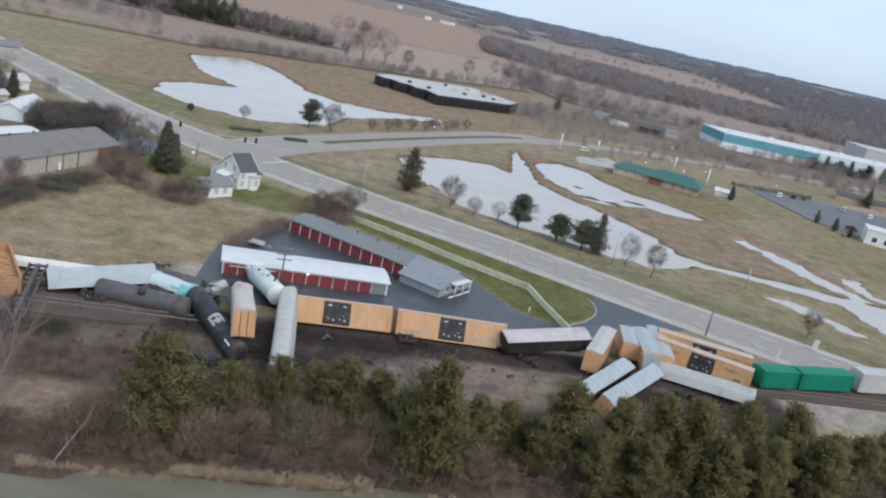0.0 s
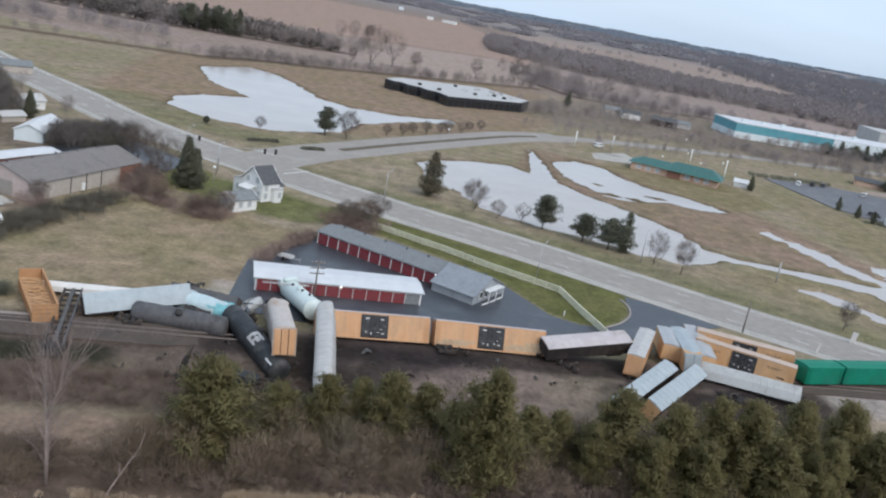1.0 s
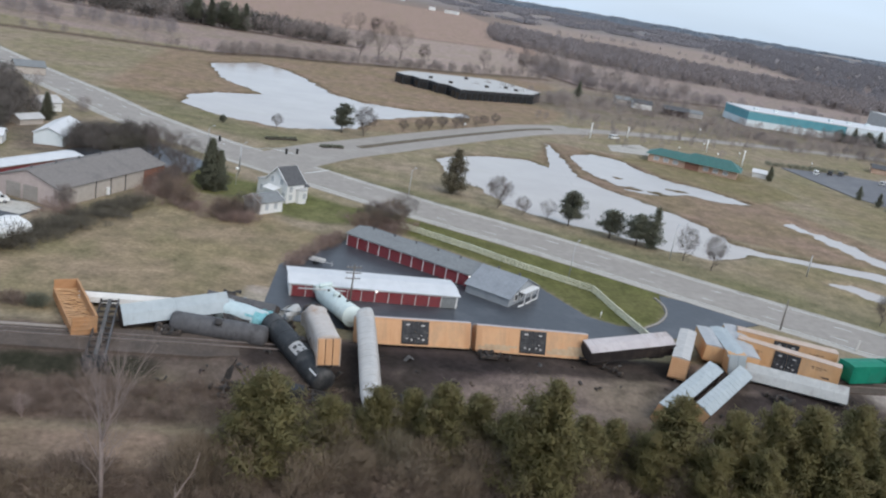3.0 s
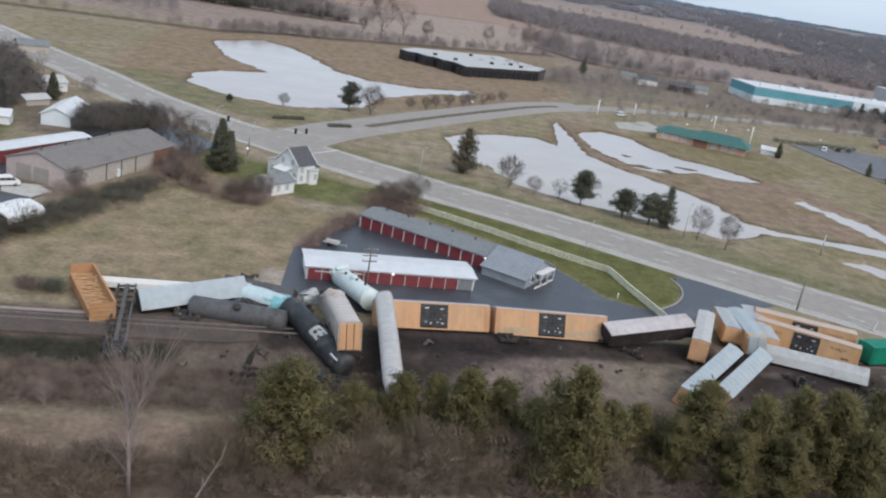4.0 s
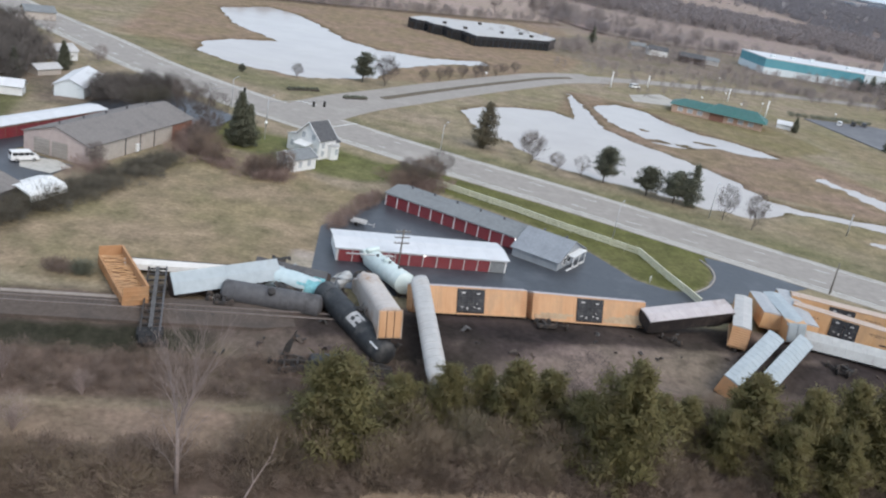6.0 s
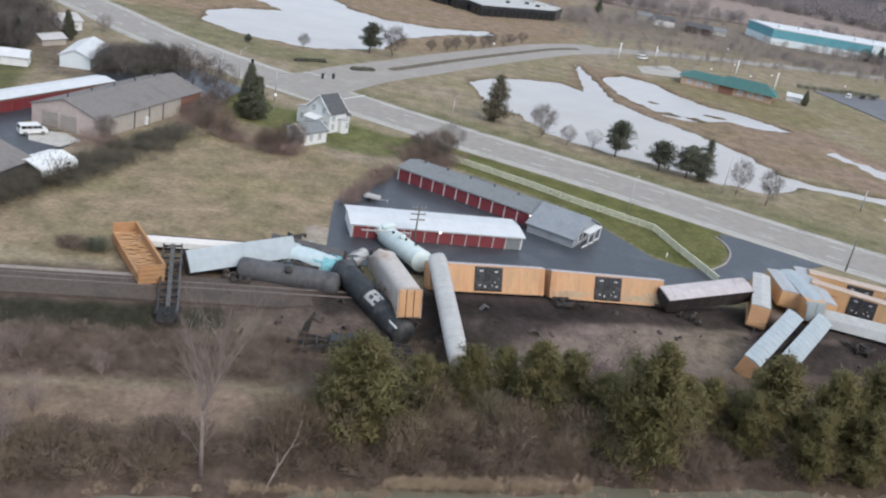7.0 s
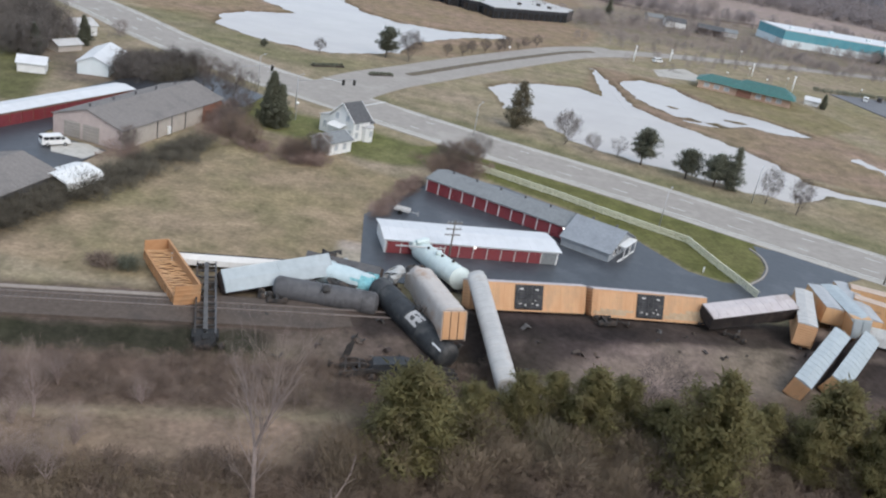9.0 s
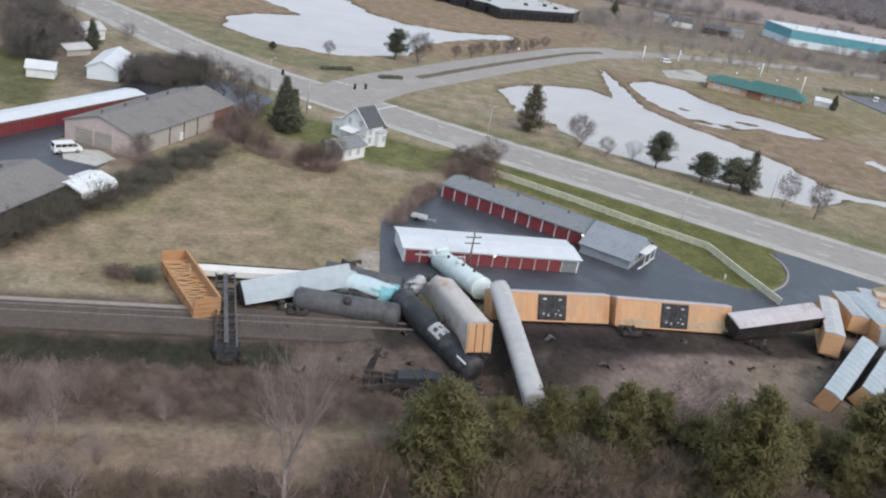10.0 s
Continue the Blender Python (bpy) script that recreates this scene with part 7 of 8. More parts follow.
def twig_crown(seed, wide, high, low, tufts, blades, size, thick=0.024):
    """A leafless crown: a haze of fine twigs round the limbs."""
    rnd = random.Random(seed)
    bm = bmesh.new()
    for _ in range(tufts):
        a, c = rnd.uniform(0, 6.28), rnd.uniform(-1, 1)
        r = rnd.uniform(0.35, 1.0) ** 0.6
        base = Vector((wide * r * math.cos(a) * math.sqrt(1 - c * c), wide * r * math.sin(a) * math.sqrt(1 - c * c), low + (high - low) * (0.5 + 0.5 * c * r)))
        out = (base - Vector((0, 0, low * 0.6))).normalized()
        for _ in range(blades):
            d = (out + Vector((rnd.gauss(0, 0.5), rnd.gauss(0, 0.5), rnd.gauss(0, 0.5)))).normalized()
            p = base + Vector((rnd.gauss(0, 0.3), rnd.gauss(0, 0.3), rnd.gauss(0, 0.3))) * size
            side = d.orthogonal().normalized() * size * thick
            bm.faces.new([bm.verts.new(v) for v in (p - side, p + side, p + d * size * rnd.uniform(0.6, 1.2))])
    me = bpy.data.meshes.new("crown")
    bm.to_mesh(me)
    bm.free()
    return me


CROWNS = {"round": [with_mat(twig_crown(400 + k, 2.7, 6.4, 1.9, 300, 7, 0.8, 0.023), CROWN_TWIG) for k in range(2)], "tall": [with_mat(twig_crown(410 + k, 2.9, 9.2, 2.6, 260, 7, 1.0, 0.021), CROWN_TWIG) for k in range(2)]}
BROWN_CROWN = [with_mat(twig_crown(420 + k, 2.6, 6.0, 0.6, 330, 7, 0.8, 0.017), DRY_BRUSH) for k in range(2)]
BARE = [with_mat(bare_mesh(200 + k, 9.0, 0.8, 3, 0.17, 1, 2), BARK) for k in range(4)]
BARE_PALE = [with_mat(bare_mesh(220 + k, 9.5, 0.5, 4, 0.15, 1, 2, 0.36), PALE_BARK) for k in range(3)]
bm = bmesh.new()
for h, a in ((1.6, 0.4), (2.4, 2.6), (3.1, 4.4), (3.7, 1.2), (4.3, 3.4), (4.9, 5.6)):
    branch(bm, Vector((0.05 * h, 0.02 * h, h)), Vector((0.5 * math.cos(a), 0.5 * math.sin(a), 1)).normalized(), 2.6, 0.05, 3, random.Random(int(10 * h)), 0.4, 0.06, 2)
for lean, reach, seed in ((-0.16, 3.7, 12), (0.03, 4.3, 17), (0.2, 3.5, 23)):
    branch(bm, Vector((0.25, 0.1, 5.5)), Vector((lean, 0.1 * lean, 1)).normalized(), reach, 0.11, 4, random.Random(seed), 0.36, 0.08, 2)
limbs = bpy.data.meshes.new("crown")
bm.to_mesh(limbs)
bm.free()
bm = bmesh.new()
rod(bm, (0, 0, -0.4), (0.25, 0.1, 5.6), 0.17, 0.15, 8)
stem = bpy.data.meshes.new("trunk")
bm.to_mesh(stem)
bm.free()
MAUVE_BARK = material("pale_mauve_bark", (0.19, 0.148, 0.133), (0.27, 0.217, 0.197), 3.0, 0.95, 0.2)
BIG_PALE, BIG_LIMBS = [with_mat(stem, MAUVE_BARK)], with_mat(limbs, MAUVE_BARK)
ROUND_BARE = [with_mat(bare_mesh(240 + k, 6.2, 0.8, 4, 0.13, 1, 2, 0.34), BARK) for k in range(2)]
PALE_HAZE = [with_mat(twig_crown(430, 1.9, 4.4, 1.4, 90, 5, 0.8, 0.012), PALE_BARK), with_mat(twig_crown(431, 1.7, 9.0, 3.4, 110, 5, 0.9, 0.012), PALE_BARK)]
PALE_SHRUB = [with_mat(bare_mesh(270 + k, 5.0, 0.6, 3, 0.07, 6, 2, 0.4), PALE_BARK) for k in range(3)]
for k, (x, y, c) in enumerate(((-54.4, 76.4, 1.1), (-57.7, 83.8, 1.0), (-51.4, 81.9, 0.85), (-56.5, 90.9, 0.9), (-61.5, 88.4, 1.0), (-47.8, 89.6, 0.6), (-60.4, 77.0, 1.0))):
    ob = tree("shrub", x, y, None, None, "pale many-stemmed leafless shrub in the brush", "shrub", c, 77 * k, "pale shrubs")
    share("trunk", PALE_SHRUB[k % 3], ob, Matrix())
    share("crown", PALE_HAZE[0], ob, Matrix())
for x, y, h, meshes, label in ((-34.2, 76.0, 20.0, BIG_PALE, "tall pale leafless tree with forked limbs"), (-56.4, 85.0, 8.5, BARE_PALE, "pale leafless tree in the brush"), (-61, 80, 8.0, BARE_PALE, "pale leafless tree in the brush"), (-51, 75.5, 7.0, BARE_PALE, "pale leafless tree in the brush"),
                               (9.1, 215.6, 7.0, ROUND_BARE, "round-headed leafless tree by the pond"), (15.0, 212.0, 4.2, ROUND_BARE, "small leafless tree by the pond"), (21.2, 211.6, 4.6, ROUND_BARE, "small leafless tree by the pond"), (50.2, 193.6, 7.6, BARE, "leafless tree on the pond bank"), (55.4, 189.2, 7.6, BARE, "leafless tree on the pond bank"), (83.2, 168.0, 6.0, BARE, "small leafless tree beside the highway"), (5.5, 99.7, 9.4, BARE, "brown leafless tree among the pines"), (-30.5, 283, 8.4, ROUND_BARE, "leafless tree by the side road"), (-66, 207, 8, BARE, "leafless tree at the junction"), (-69.5, 202, 9, BARE, "mauve leafless tree behind the hall"), (-64.5, 197.5, 8.5, BARE, "mauve leafless tree behind the hall"), (-73, 209, 9, BARE, "mauve leafless tree behind the hall"), (-62, 203, 7, BARE, "leafless tree at the junction"), (-56, 272, 4, ROUND_BARE, "small leafless tree on the pond bank"),
                               (-60.5, 180, 5.0, ROUND_BARE, "leafless tree behind the field"), (-46.2, 168.4, 4.6, ROUND_BARE, "leafless tree near the house"), (-43.4, 170.5, 5.0, ROUND_BARE, "leafless tree near the house"), (-17, 180, 5.0, ROUND_BARE, "leafless tree behind the grey shed"), (-20, 178, 4.6, ROUND_BARE, "leafless tree behind the grey shed"), (-13.5, 182.5, 5.0, ROUND_BARE, "leafless tree behind the grey shed"), (-72.6, 159, 4.2, ROUND_BARE, "leafless tree at the hall's corner"), (-60, 188, 5.5, ROUND_BARE, "leafless tree at the hall's end"), (-48.0, 554, 24, BARE, "tall leafless tree before the far field"), (-36.3, 576, 22, BARE, "tall leafless tree before the far field"), (-21.2, 567, 12, BARE, "tall leafless tree before the far field"), (18.2, 601, 13, BARE, "tall leafless tree before the far field"), (45.7, 618, 17, BARE, "tall leafless tree before the far field"), (-60, 556, 9, BARE, "leafless tree before the far field"), (-92, 752, 15, BARE, "tall leafless tree on the far ridge"), (-82, 760, 16, BARE, "tall leafless tree on the far ridge"), (-70, 770, 14, BARE, "tall leafless tree on the far ridge"), (-56, 790, 12, BARE, "tall leafless tree on the far ridge"), (-12.5, 187, 6.0, ROUND_BARE, "brown leafless tree near the shed's end"), (-18.5, 181, 5.0, ROUND_BARE, "brown leafless tree near the shed's end")):
    base_h = {id(BARE): 9.0, id(BARE_PALE): 9.5, id(BIG_PALE): 16.5, id(ROUND_BARE): 6.0}[id(meshes)]
    ob = tree("bare_tree", x, y, None, None, label, scale=h / base_h, turn=rng.uniform(0, 360))
    share("trunk", meshes[rng.randrange(len(meshes))], ob, Matrix())
    if base_h == 16.5:
        share("crown", BIG_LIMBS, ob, Matrix())
    elif base_h == 9.5:
        share("crown", PALE_HAZE[1], ob, Matrix())
    else:
        share("crown", CROWNS[{9.0: "tall", 6.0: "round"}[base_h]][rng.randrange(2)], ob, Matrix())
for k in range(9):
    x, y = -9 + 4.2 * k, 297 + 6.4 * k
    ob = tree("bare_tree", x - 9.5 + rng.uniform(-1, 1), y + 5 + rng.uniform(-1, 1), None, None, "young leafless street tree", scale=rng.uniform(0.6, 0.8), turn=rng.uniform(0, 360), group="street trees")
    share("trunk", ROUND_BARE[k % 2], ob, Matrix())
    share("crown", CROWNS["round"][k % 2], ob, Matrix())


def scatter(name, spots, mesh_list, mat, label, category, lo, hi, squash=1.0):
    """Many low plants joined into one mass."""
    verts, faces, base = [], [], 0
    packs = []
    for me in mesh_list:
        co = np.empty(len(me.vertices) * 3)
        me.vertices.foreach_get("co", co)
        packs.append((co.reshape(-1, 3), [tuple(p.vertices) for p in me.polygons]))
    for x, y, s in spots:
        co, polys = packs[rng.randrange(len(packs))]
        a, c = rng.uniform(0, 6.28), rng.uniform(lo, hi) * s
        r = np.array([[math.cos(a), -math.sin(a), 0], [math.sin(a), math.cos(a), 0], [0, 0, squash]]) * c
        verts.append(co @ r.T + np.array([x, y, height(x, y) - 0.05]))
        faces += [tuple(i + base for i in p) for p in polys]
        base += len(co)
    me = bpy.data.meshes.new(name)
    me.from_pydata(np.concatenate(verts).tolist(), [], faces)
    me.materials.append(mat)
    return tagged(new(name, me), label, category, kind="stuff")


BUSH = [twig_crown(300 + k, 1.3, 1.6, 0.0, 40, 6, 0.65, 0.03) for k in range(5)]
def soft_crown(seed, wide, high, low, n, size, lumps=7):
    """A far tree or a patch of wood: uneven lumps of small leafless tufts."""
    rnd = random.Random(seed)
    bm = bmesh.new()
    blobs = []
    for k in range(lumps):
        a, r = 2.4 * k + rnd.uniform(-0.4, 0.4), wide * 0.62 * math.sqrt((k + 0.3) / lumps)
        top = low + (high - low) * rnd.uniform(0.62, 1.0) * (1 - 0.35 * (r / wide) ** 2)
        blobs.append((r * math.cos(a), r * math.sin(a), top, wide * rnd.uniform(0.32, 0.5)))
    for k in range(n):
        bx, by, top, br = blobs[k % lumps]
        d = Vector((rnd.gauss(0, 1), rnd.gauss(0, 1), rnd.gauss(0, 1))).normalized() * rnd.uniform(0.55, 1.0)
        mid, half = (low + top) / 2, (top - low) / 2
        p = Vector((bx + d.x * br, by + d.y * br, mid + d.z * half))
        t = Vector((rnd.gauss(0, 1), rnd.gauss(0, 1), rnd.gauss(0, 0.8))).normalized()
        u = t.orthogonal().normalized()
        u.rotate(Matrix.Rotation(rnd.uniform(0, 6.28), 3, t))
        c = size * rnd.uniform(0.6, 1.2)
        bm.faces.new([bm.verts.new(p + q) for q in (-t * c * 0.5 - u * c * 0.3, t * c * 0.5 - u * c * 0.2, u * c * 0.6)])
    me = bpy.data.meshes.new("crown")
    bm.to_mesh(me)
    bm.free()
    return me


FAR_TREE = [twig_crown(320 + k, 3.0, 9.0, 0.8, 80, 5, 1.5, 0.035) for k in range(4)]
FAR_LOW = [soft_crown(340 + k, 4.8, 9.8, 0.0, 150, 1.25) for k in range(5)]
FAR_MASS = [soft_crown(350 + k, 34.0, 9.0, 0.0, 300, 3.6, 17) for k in range(4)]


def band(n, u0, u1, v0, v1, lo=0.7, hi=1.3):
    return [(*on_track(rng.uniform(u0, u1), rng.uniform(v0, v1)), rng.uniform(lo, hi)) for _ in range(n)]


scatter("brush", band(760, -75, 95, -34.6, -27.0), BUSH, DRY_BRUSH, "tangle of dry brown brush under the pines", "brush", 0.6, 1.3)
scatter("brush", band(460, -75, -14, -17.5, -9.2, 0.6, 1.1), BUSH, PURPLE_TWIG, "grey-mauve leafless brush along the ditch", "brush", 0.5, 1.0)
TALL_BUSH = [twig_crown(360 + k, 1.7, 3.6, 0.0, 120, 6, 0.8, 0.02) for k in range(4)]
# brown twigs darkened, the shade among the pines worked into their colour
SHADY_TWIG = material("shaded_olive_brown_twigs", (0.127, 0.096, 0.067), (0.192, 0.147, 0.105), 0.6, 0.95, 0.0, per_piece=0.3)
OLIVE_TWIG = material("olive_brown_twigs", (0.15, 0.125, 0.085), (0.22, 0.185, 0.125), 0.6, 0.95, 0.0, per_piece=0.3)
scatter("brush", band(330, -36, 92, -33.5, -24, 0.7, 1.3), TALL_BUSH, SHADY_TWIG, "tall brown brush among the pines, darkened as if shaded", "brush", 0.8, 1.3)
scatter("brush", band(110, -22, 80, -28, -21, 0.7, 1.3), TALL_BUSH, OLIVE_TWIG, "olive-brown brush between the pines", "brush", 0.8, 1.4)
scatter("brush", band(300, -14, 90, -30, -17, 0.6, 1.2), BUSH, DRY_BRUSH, "dry brush between the pines and the tracks", "brush", 0.6, 1.2)
scatter("brush", band(130, -78, -44, -35, -29.0, 0.7, 1.2), BUSH, SHADY_TWIG, "dark leafless thicket near the ditch pond", "brush", 0.7, 1.3)
hedge_spots = []
for k in range(170):
    t = rng.random() ** 1.5
    hedge_spots.append((-79.8 + 16.8 * t + rng.uniform(-2.0, 2.0), 119 + 56 * t + rng.uniform(-2, 2), rng.uniform(0.6, 1.2) * (1.1 - 0.5 * t)))
for k in range(150):
    t = 0.42 * rng.random()
    hedge_spots.append((-79.4 + 16.8 * t + rng.uniform(-1.4, 2.2), 118 + 56 * t + rng.uniform(-2, 2), rng.uniform(0.8, 1.35)))
for k in range(190):
    t = 0.3 + 0.62 * rng.random()
    hedge_spots.append((-77.4 + 16.4 * t + rng.gauss(0, 1.5), 117.5 + 58 * t + rng.gauss(0, 1.5), rng.uniform(0.5, 0.95)))
scatter("hedge", hedge_spots, BUSH, HEDGE_TWIG, "dark leafless hedge along the field", "hedge", 0.8, 1.5)
yard_spots = [(-45.2 + rng.gauss(0, 1.9), 170.5 + rng.gauss(0, 2.4), 1) for _ in range(60)] + [(-17 + rng.gauss(0, 3), 179.2 + rng.gauss(0, 1.8), 1) for _ in range(50)] + [(-61 + rng.gauss(0, 2.2), 179 + rng.gauss(0, 2.2), 1) for _ in range(40)] + [(-72.4 + rng.gauss(0, 1.2), 157.5 + rng.gauss(0, 1.6), 0.9) for _ in range(16)] + [(-63.5 + rng.gauss(0, 1.8), 186 + rng.gauss(0, 3.0), 1.2) for _ in range(36)] + [(-54 + rng.gauss(0, 2.4), 173.5 + rng.gauss(0, 1.4), 0.8) for _ in range(24)] + [(-29.6 - rng.random() * 2 + 7 * t, 146 + 22 * t, 0.8) for t in (rng.random() for _ in range(50))]
scatter("brush", yard_spots, BUSH, material("reddish_twigs", (0.19, 0.135, 0.115), (0.28, 0.205, 0.175), 0.6, 0.95, 0.0, per_piece=0.3), "reddish leafless shrubs around the field's edge", "brush", 0.8, 1.5)
for x, y, mat, label in ((-61.0, 115.4, PURPLE_TWIG, "round grey leafless bush beside the tracks"), (-58.2, 115.6, DARK_NEEDLE, "dark evergreen bush beside the tracks")):
    scatter("bush", [(x + rng.gauss(0, 0.5), y + rng.gauss(0, 0.5), 1) for _ in range(10)], BUSH, mat, label, "bush", 0.8, 1.1)
scatter("brush", [(-84 + rng.gauss(0, 4), 216 + rng.gauss(0, 4), 1) for _ in range(80)], BUSH, HEDGE_TWIG, "dark leafless thicket behind the hall", "brush", 1.2, 2.2)
scatter("brush", [(-86 + rng.gauss(0, 2.5), 131 + rng.gauss(0, 6), 1) for _ in range(10)], BUSH, TWIG, "dark thicket", "brush", 0.6, 1.0)
reed_spots = [(*on_track(rng.uniform(-26, -6), -35.4 + rng.gauss(0, 0.22)), 1.05) for _ in range(130)] + [(*on_track(rng.uniform(-40, -26), -36.2 + rng.gauss(0, 0.25)), 0.75) for _ in range(50)] + [(*on_track(rng.uniform(-52, 60), -36.3 + rng.gauss(0, 0.4)), rng.uniform(0.5, 0.9)) for _ in range(70)]
scatter("reeds", reed_spots, BUSH, REED, "pale dry reeds at the ditch pond's edge", "reeds", 0.3, 0.55, 1.3)


def woods(name, outline, spacing, lo, hi, mat, label, meshes=None, gaps=None):
    xs, ys = [p[0] for p in outline], [p[1] for p in outline]
    n = int((max(xs) - min(xs)) * (max(ys) - min(ys)) / spacing ** 2)
    X = np.array([rng.uniform(min(xs), max(xs)) for _ in range(n)])
    Y = np.array([rng.uniform(min(ys), max(ys)) for _ in range(n)])
    ok = inside(outline, X, Y)
    if gaps:
        ok &= wave(X * 0.6, Y * 1.5, 0.008, 51) + 0.6 * wave(X, Y, 0.02, 52) > gaps
    return scatter(name, [(x, y, 1) for x, y in zip(X[ok], Y[ok])], meshes or FAR_LOW, mat, label, "woods", lo, hi)


def tree_line(name, points, n, wide, lo, hi, mat, label, meshes=None):
    spots = []
    for _ in range(n):
        k = rng.randrange(len(points) - 1)
        t = rng.random()
        spots.append((points[k][0] + (points[k + 1][0] - points[k][0]) * t + rng.gauss(0, wide), points[k][1] + (points[k + 1][1] - points[k][1]) * t + rng.gauss(0, wide), 1))
    return scatter(name, spots, meshes or FAR_TREE, mat, label, "woods", lo, hi)


FAR_THICKET = material("dark_thicket_twigs", (0.085, 0.075, 0.068), (0.14, 0.122, 0.112), 0.3, 0.95, 0.0, per_piece=0.35)
# distant woods paled, the farthest also blued: haze put into their colours
FAR_HAZE = material("far_hazy_blue_woods", (0.235, 0.27, 0.312), (0.305, 0.342, 0.388), 0.05, 0.95, 0.0, per_piece=0.05)
FAR_SLATE = material("far_hazy_slate_woods", (0.24, 0.222, 0.232), (0.318, 0.297, 0.31), 0.05, 0.95, 0.0, per_piece=0.08)
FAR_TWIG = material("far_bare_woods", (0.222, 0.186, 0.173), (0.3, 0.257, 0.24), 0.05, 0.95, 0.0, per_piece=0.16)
FAR_DARK = material("far_hazy_brown_woods", (0.265, 0.228, 0.222), (0.352, 0.307, 0.3), 0.05, 0.95, 0.0, per_piece=0.1)
for twigs in (FAR_HAZE, FAR_SLATE, FAR_DARK):
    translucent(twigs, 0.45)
tree_line("woods", [(-330, 372), (-118, 443), (-99, 469), (-75, 486), (-37, 521), (-8, 545), (60, 610)], 330, 3, 0.3, 0.75, FAR_TWIG, "line of leafless trees along the field")
tree_line("woods", [(57, 662), (85, 602), (119, 595), (185, 626), (300, 652)], 170, 3, 0.5, 1.0, FAR_DARK, "hedgerow of leafless trees before the pale field")
woods("woods", [(-420, 620), (-205, 578), (-156, 590), (-125, 597), (-93, 605), (-74, 614), (-84, 650), (-150, 690), (-420, 720)], 6.5, 0.6, 1.3, FAR_THICKET, "dark leafless wood beyond the pond")
tree_line("woods", [(-200, 586), (-125, 600), (-93, 608), (-60, 622)], 60, 4, 0.8, 1.5, FAR_TWIG, "tall leafless trees at the field's edge")
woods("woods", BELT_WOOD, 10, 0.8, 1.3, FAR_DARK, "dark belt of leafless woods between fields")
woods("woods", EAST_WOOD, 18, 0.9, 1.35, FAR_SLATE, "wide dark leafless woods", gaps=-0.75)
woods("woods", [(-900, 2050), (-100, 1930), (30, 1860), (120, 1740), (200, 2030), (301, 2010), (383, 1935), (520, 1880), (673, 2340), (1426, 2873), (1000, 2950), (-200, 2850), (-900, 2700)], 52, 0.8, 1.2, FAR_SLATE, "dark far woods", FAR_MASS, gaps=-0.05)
woods("woods", [(-1600, 2700), (-200, 2850), (1000, 2950), (1500, 2700), (3000, 2500), (3600, 4000), (-1900, 4300)], 62, 0.8, 1.25, FAR_HAZE, "far wooded horizon", FAR_MASS, gaps=-0.05)
tree_line("woods", [(50, 690), (75, 650), (110, 640), (170, 655)], 60, 7, 0.9, 1.6, FAR_TWIG, "tall thin leafless trees in the pale field")
tree_line("woods", [(170, 1560), (260, 1600), (340, 1570), (430, 1480), (500, 1420)], 60, 10, 0.5, 1.1, FAR_DARK, "hedgerow between the far fields")
tree_line("woods", [(84, 900), (120, 880), (200, 820), (330, 790), (420, 760)], 90, 8, 0.5, 1.0, FAR_TWIG, "leafless trees at the edge of the belt")
tree_line("woods", [(-110, 235), (-128, 250), (-150, 270), (-200, 310)], 60, 5, 0.35, 0.7, FAR_TWIG, "leafless trees among the houses by the highway")
tree_line("woods", [(60, 372), (110, 400), (170, 430), (240, 455)], 90, 9, 0.25, 0.5, FAR_TWIG, "leafless trees along the side road")
tree_line("woods", [(120, 480), (160, 500), (230, 500), (330, 500)], 120, 10, 0.3, 0.6, FAR_TWIG, "leafless trees before the factory")
tree_line("woods", [(40, 470), (90, 490), (130, 520)], 70, 9, 0.35, 0.7, FAR_TWIG, "leafless trees around the houses")
for k in range(12):
    t = k / 11
    scatter("bush", [(131.7 + 37 * t + rng.gauss(0, .4), 371 + 10.2 * t + rng.gauss(0, .4), 1) for _ in range(5)], BUSH, DARK_NEEDLE, "clipped dark shrub along the car park", "bush", 0.8, 1.1)
for k in range(14):
    t = k / 13
    scatter("bush", [(150 + 60 * t + rng.gauss(0, .4), 302 + 10 * t + rng.gauss(0, .4), 1) for _ in range(4)], BUSH, DARK_NEEDLE, "clipped dark shrub at the car park", "bush", 0.6, 0.9)

tree_line("woods", [(20, 455), (60, 470), (100, 500)], 60, 10, 0.4, 0.8, FAR_TWIG, "leafless trees behind the black building")
tree_line("woods", [(45, 395), (95, 425), (160, 452), (260, 490)], 90, 8, 0.3, 0.6, FAR_TWIG, "leafless trees beyond the side road")
tree_line("woods", [(90, 560), (150, 575), (220, 600), (320, 615)], 60, 8, 0.35, 0.7, FAR_TWIG, "leafless trees before the hedgerow")
tree_line("woods", [(-420, 470), (-250, 480), (-160, 500)], 110, 10, 0.5, 1.0, FAR_DARK, "leafless trees beyond the highway")

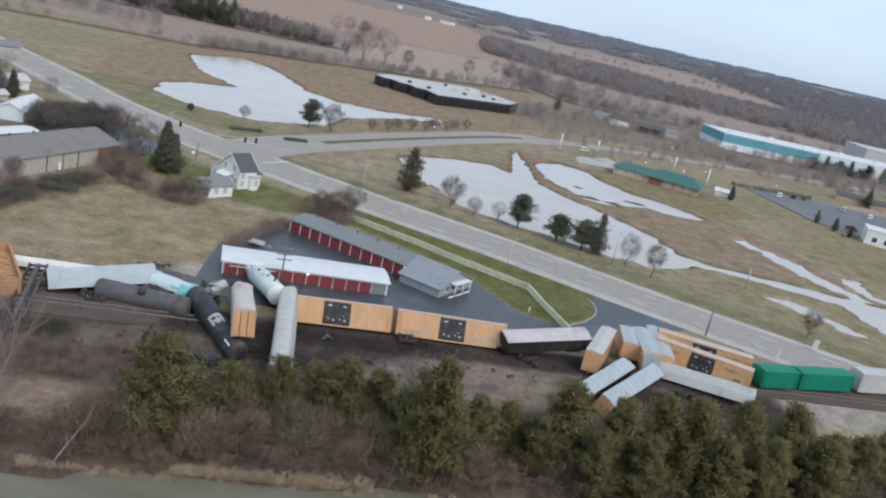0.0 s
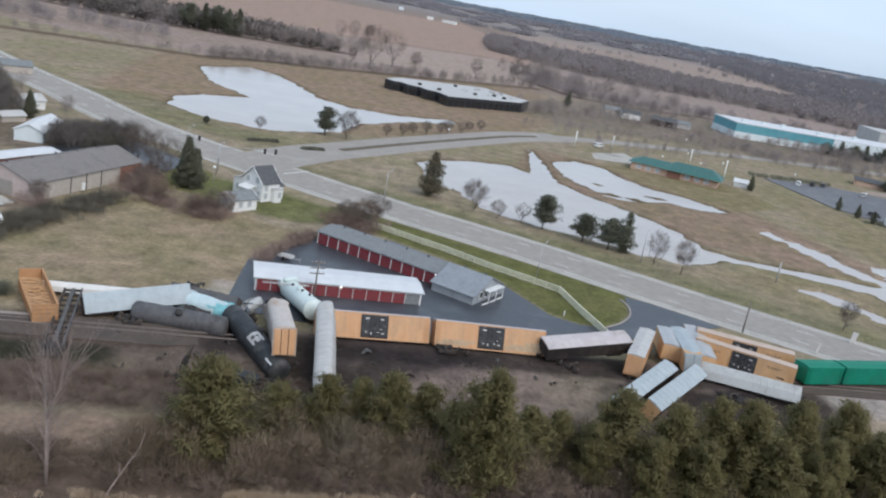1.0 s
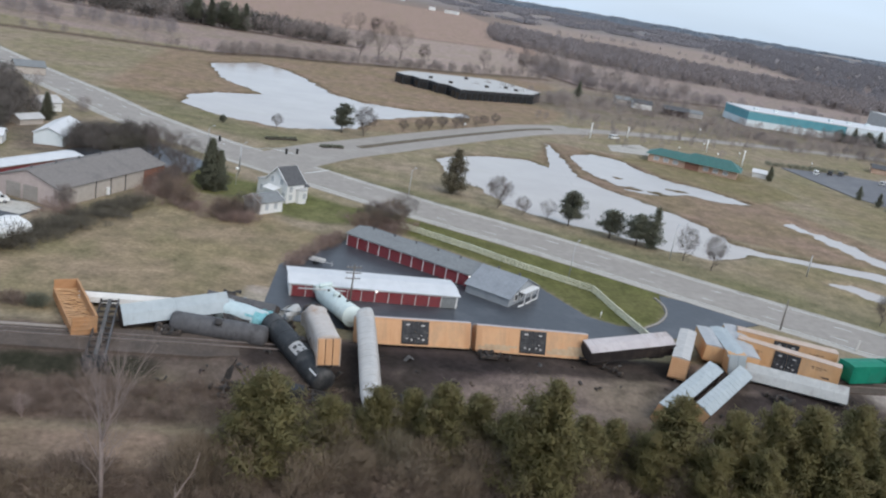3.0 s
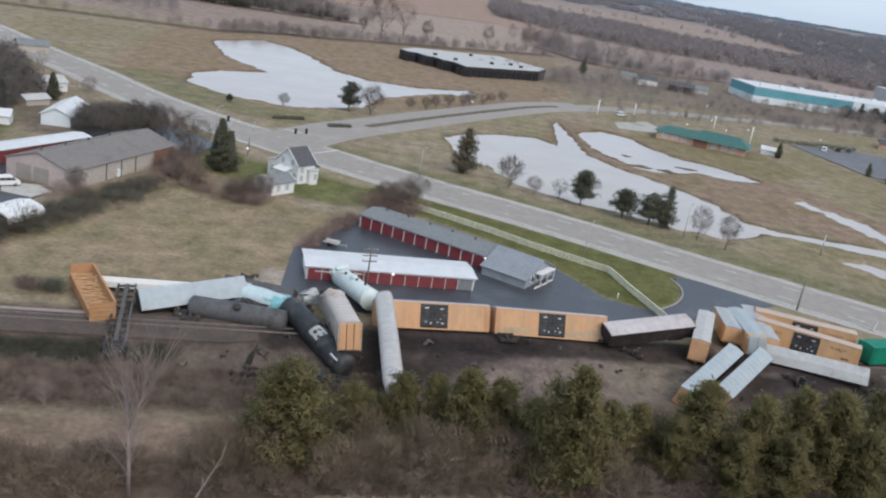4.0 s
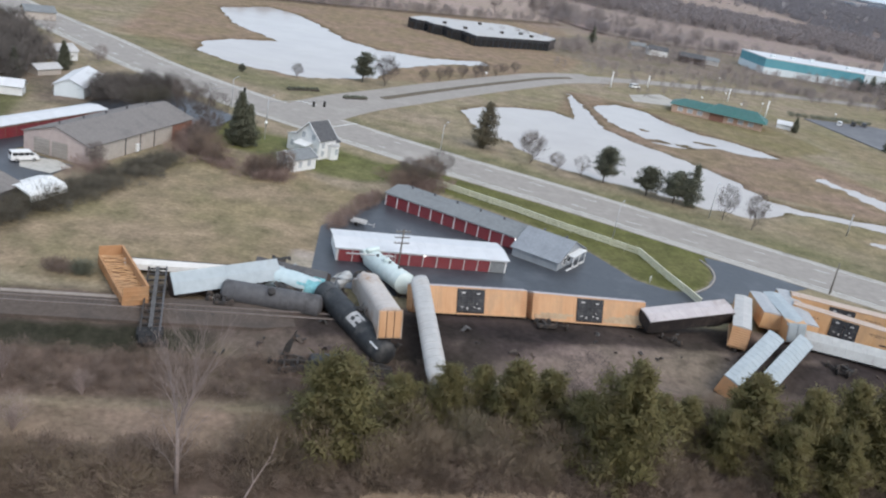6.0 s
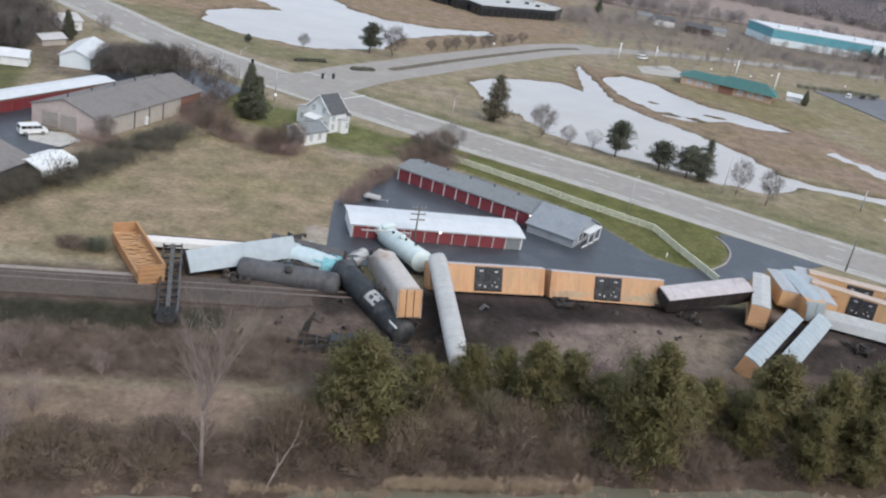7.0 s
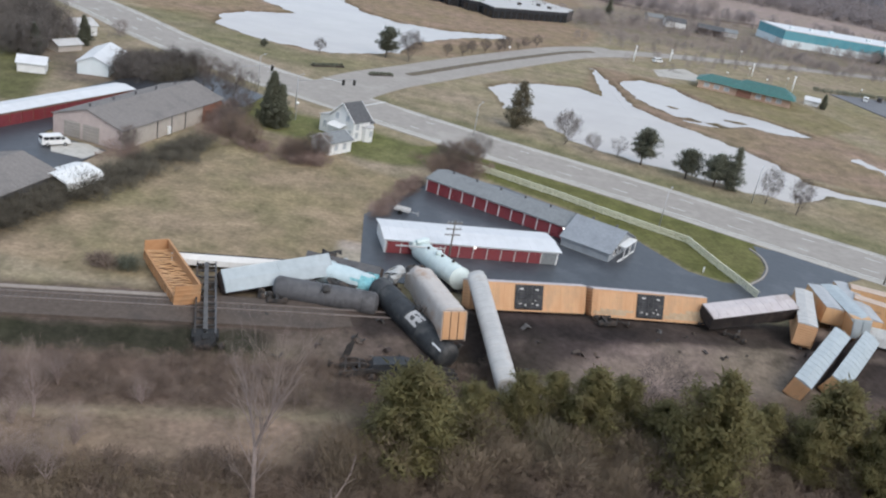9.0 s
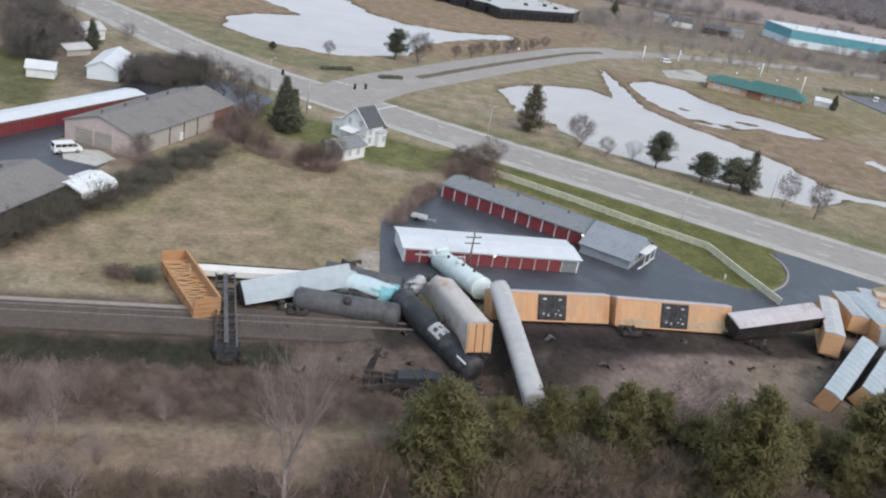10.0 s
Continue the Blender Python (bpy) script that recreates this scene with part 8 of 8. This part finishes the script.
ob = thing("dead_tree", pose(-28.6, 75.2, height(-28.6, 75.2)), "pale crooked dead stem leaning over the brush", "dead tree")
bm = bmesh.new()
stem = [(0, 0, -0.2), (0.5, 0.6, 1.2), (0.9, 1.5, 2.0), (1.7, 2.2, 3.6), (2.1, 3.0, 4.3), (2.3, 3.9, 5.6)]
for k, (p, q) in enumerate(zip(stem, stem[1:])):
    rod(bm, p, q, 0.1 - 0.014 * k, 0.086 - 0.014 * k, 6)
rod(bm, stem[3], (2.6, 2.0, 4.6), 0.05, 0.02, 5)
rod(bm, stem[2], (0.6, 2.4, 2.9), 0.05, 0.02, 5)
part("stem", bm, PALE_BARK, ob)

tree_line("woods", [(-115, 212), (-117, 222), (-120, 233), (-126, 246), (-145, 276)], 230, 3.0, 0.4, 0.9, FAR_THICKET, "dark leafless thicket among the houses")
tree_line("woods", [(-88.5, 205.5), (-87, 213), (-79, 223)], 140, 2.0, 0.35, 0.66, FAR_THICKET, "dark leafless thicket behind the white building")
for x, y, h in ((-56, 174, 5.5), (-59.5, 176.5, 5.0), (-54.5, 173, 4.0), (-45, 170, 4.6), (-42.0, 174.5, 4.6), (-47, 169, 4.6), (-18, 176.5, 4.5), (-20.5, 174.5, 4.5), (-14.8, 180.3, 6.6), (-15.5, 184, 5.5)):
    ob = tree("bare_tree", x, y, None, None, "brown leafless small tree at the field's end", scale=h / 6.0, turn=rng.uniform(0, 360))
    share("trunk", ROUND_BARE[rng.randrange(2)], ob, Matrix())
    share("crown", BROWN_CROWN[rng.randrange(2)], ob, Matrix())

tree_line("woods", [(185, 508), (240, 512), (330, 522)], 70, 5, 0.4, 0.75, FAR_TWIG, "leafless trees screening the factory")
SCREEN = material("far_dark_evergreens", (0.075, 0.085, 0.08), (0.12, 0.13, 0.12), 0.3, 0.95, 0.0, per_piece=0.2)
tree_line("woods", [(222, 522), (292, 527)], 40, 1.2, 0.5, 0.9, SCREEN, "dark evergreens screening the factory", FAR_LOW)
tree_line("woods", [(298, 513), (330, 514), (375, 519)], 40, 1.2, 0.5, 0.85, SCREEN, "dark evergreens before the factory's wing", FAR_LOW)
tree_line("woods", [(122, 452), (156, 465), (166, 434), (197, 454), (215, 448)], 90, 7, 0.3, 0.6, FAR_TWIG, "brown leafless trees between the shops and the factory")
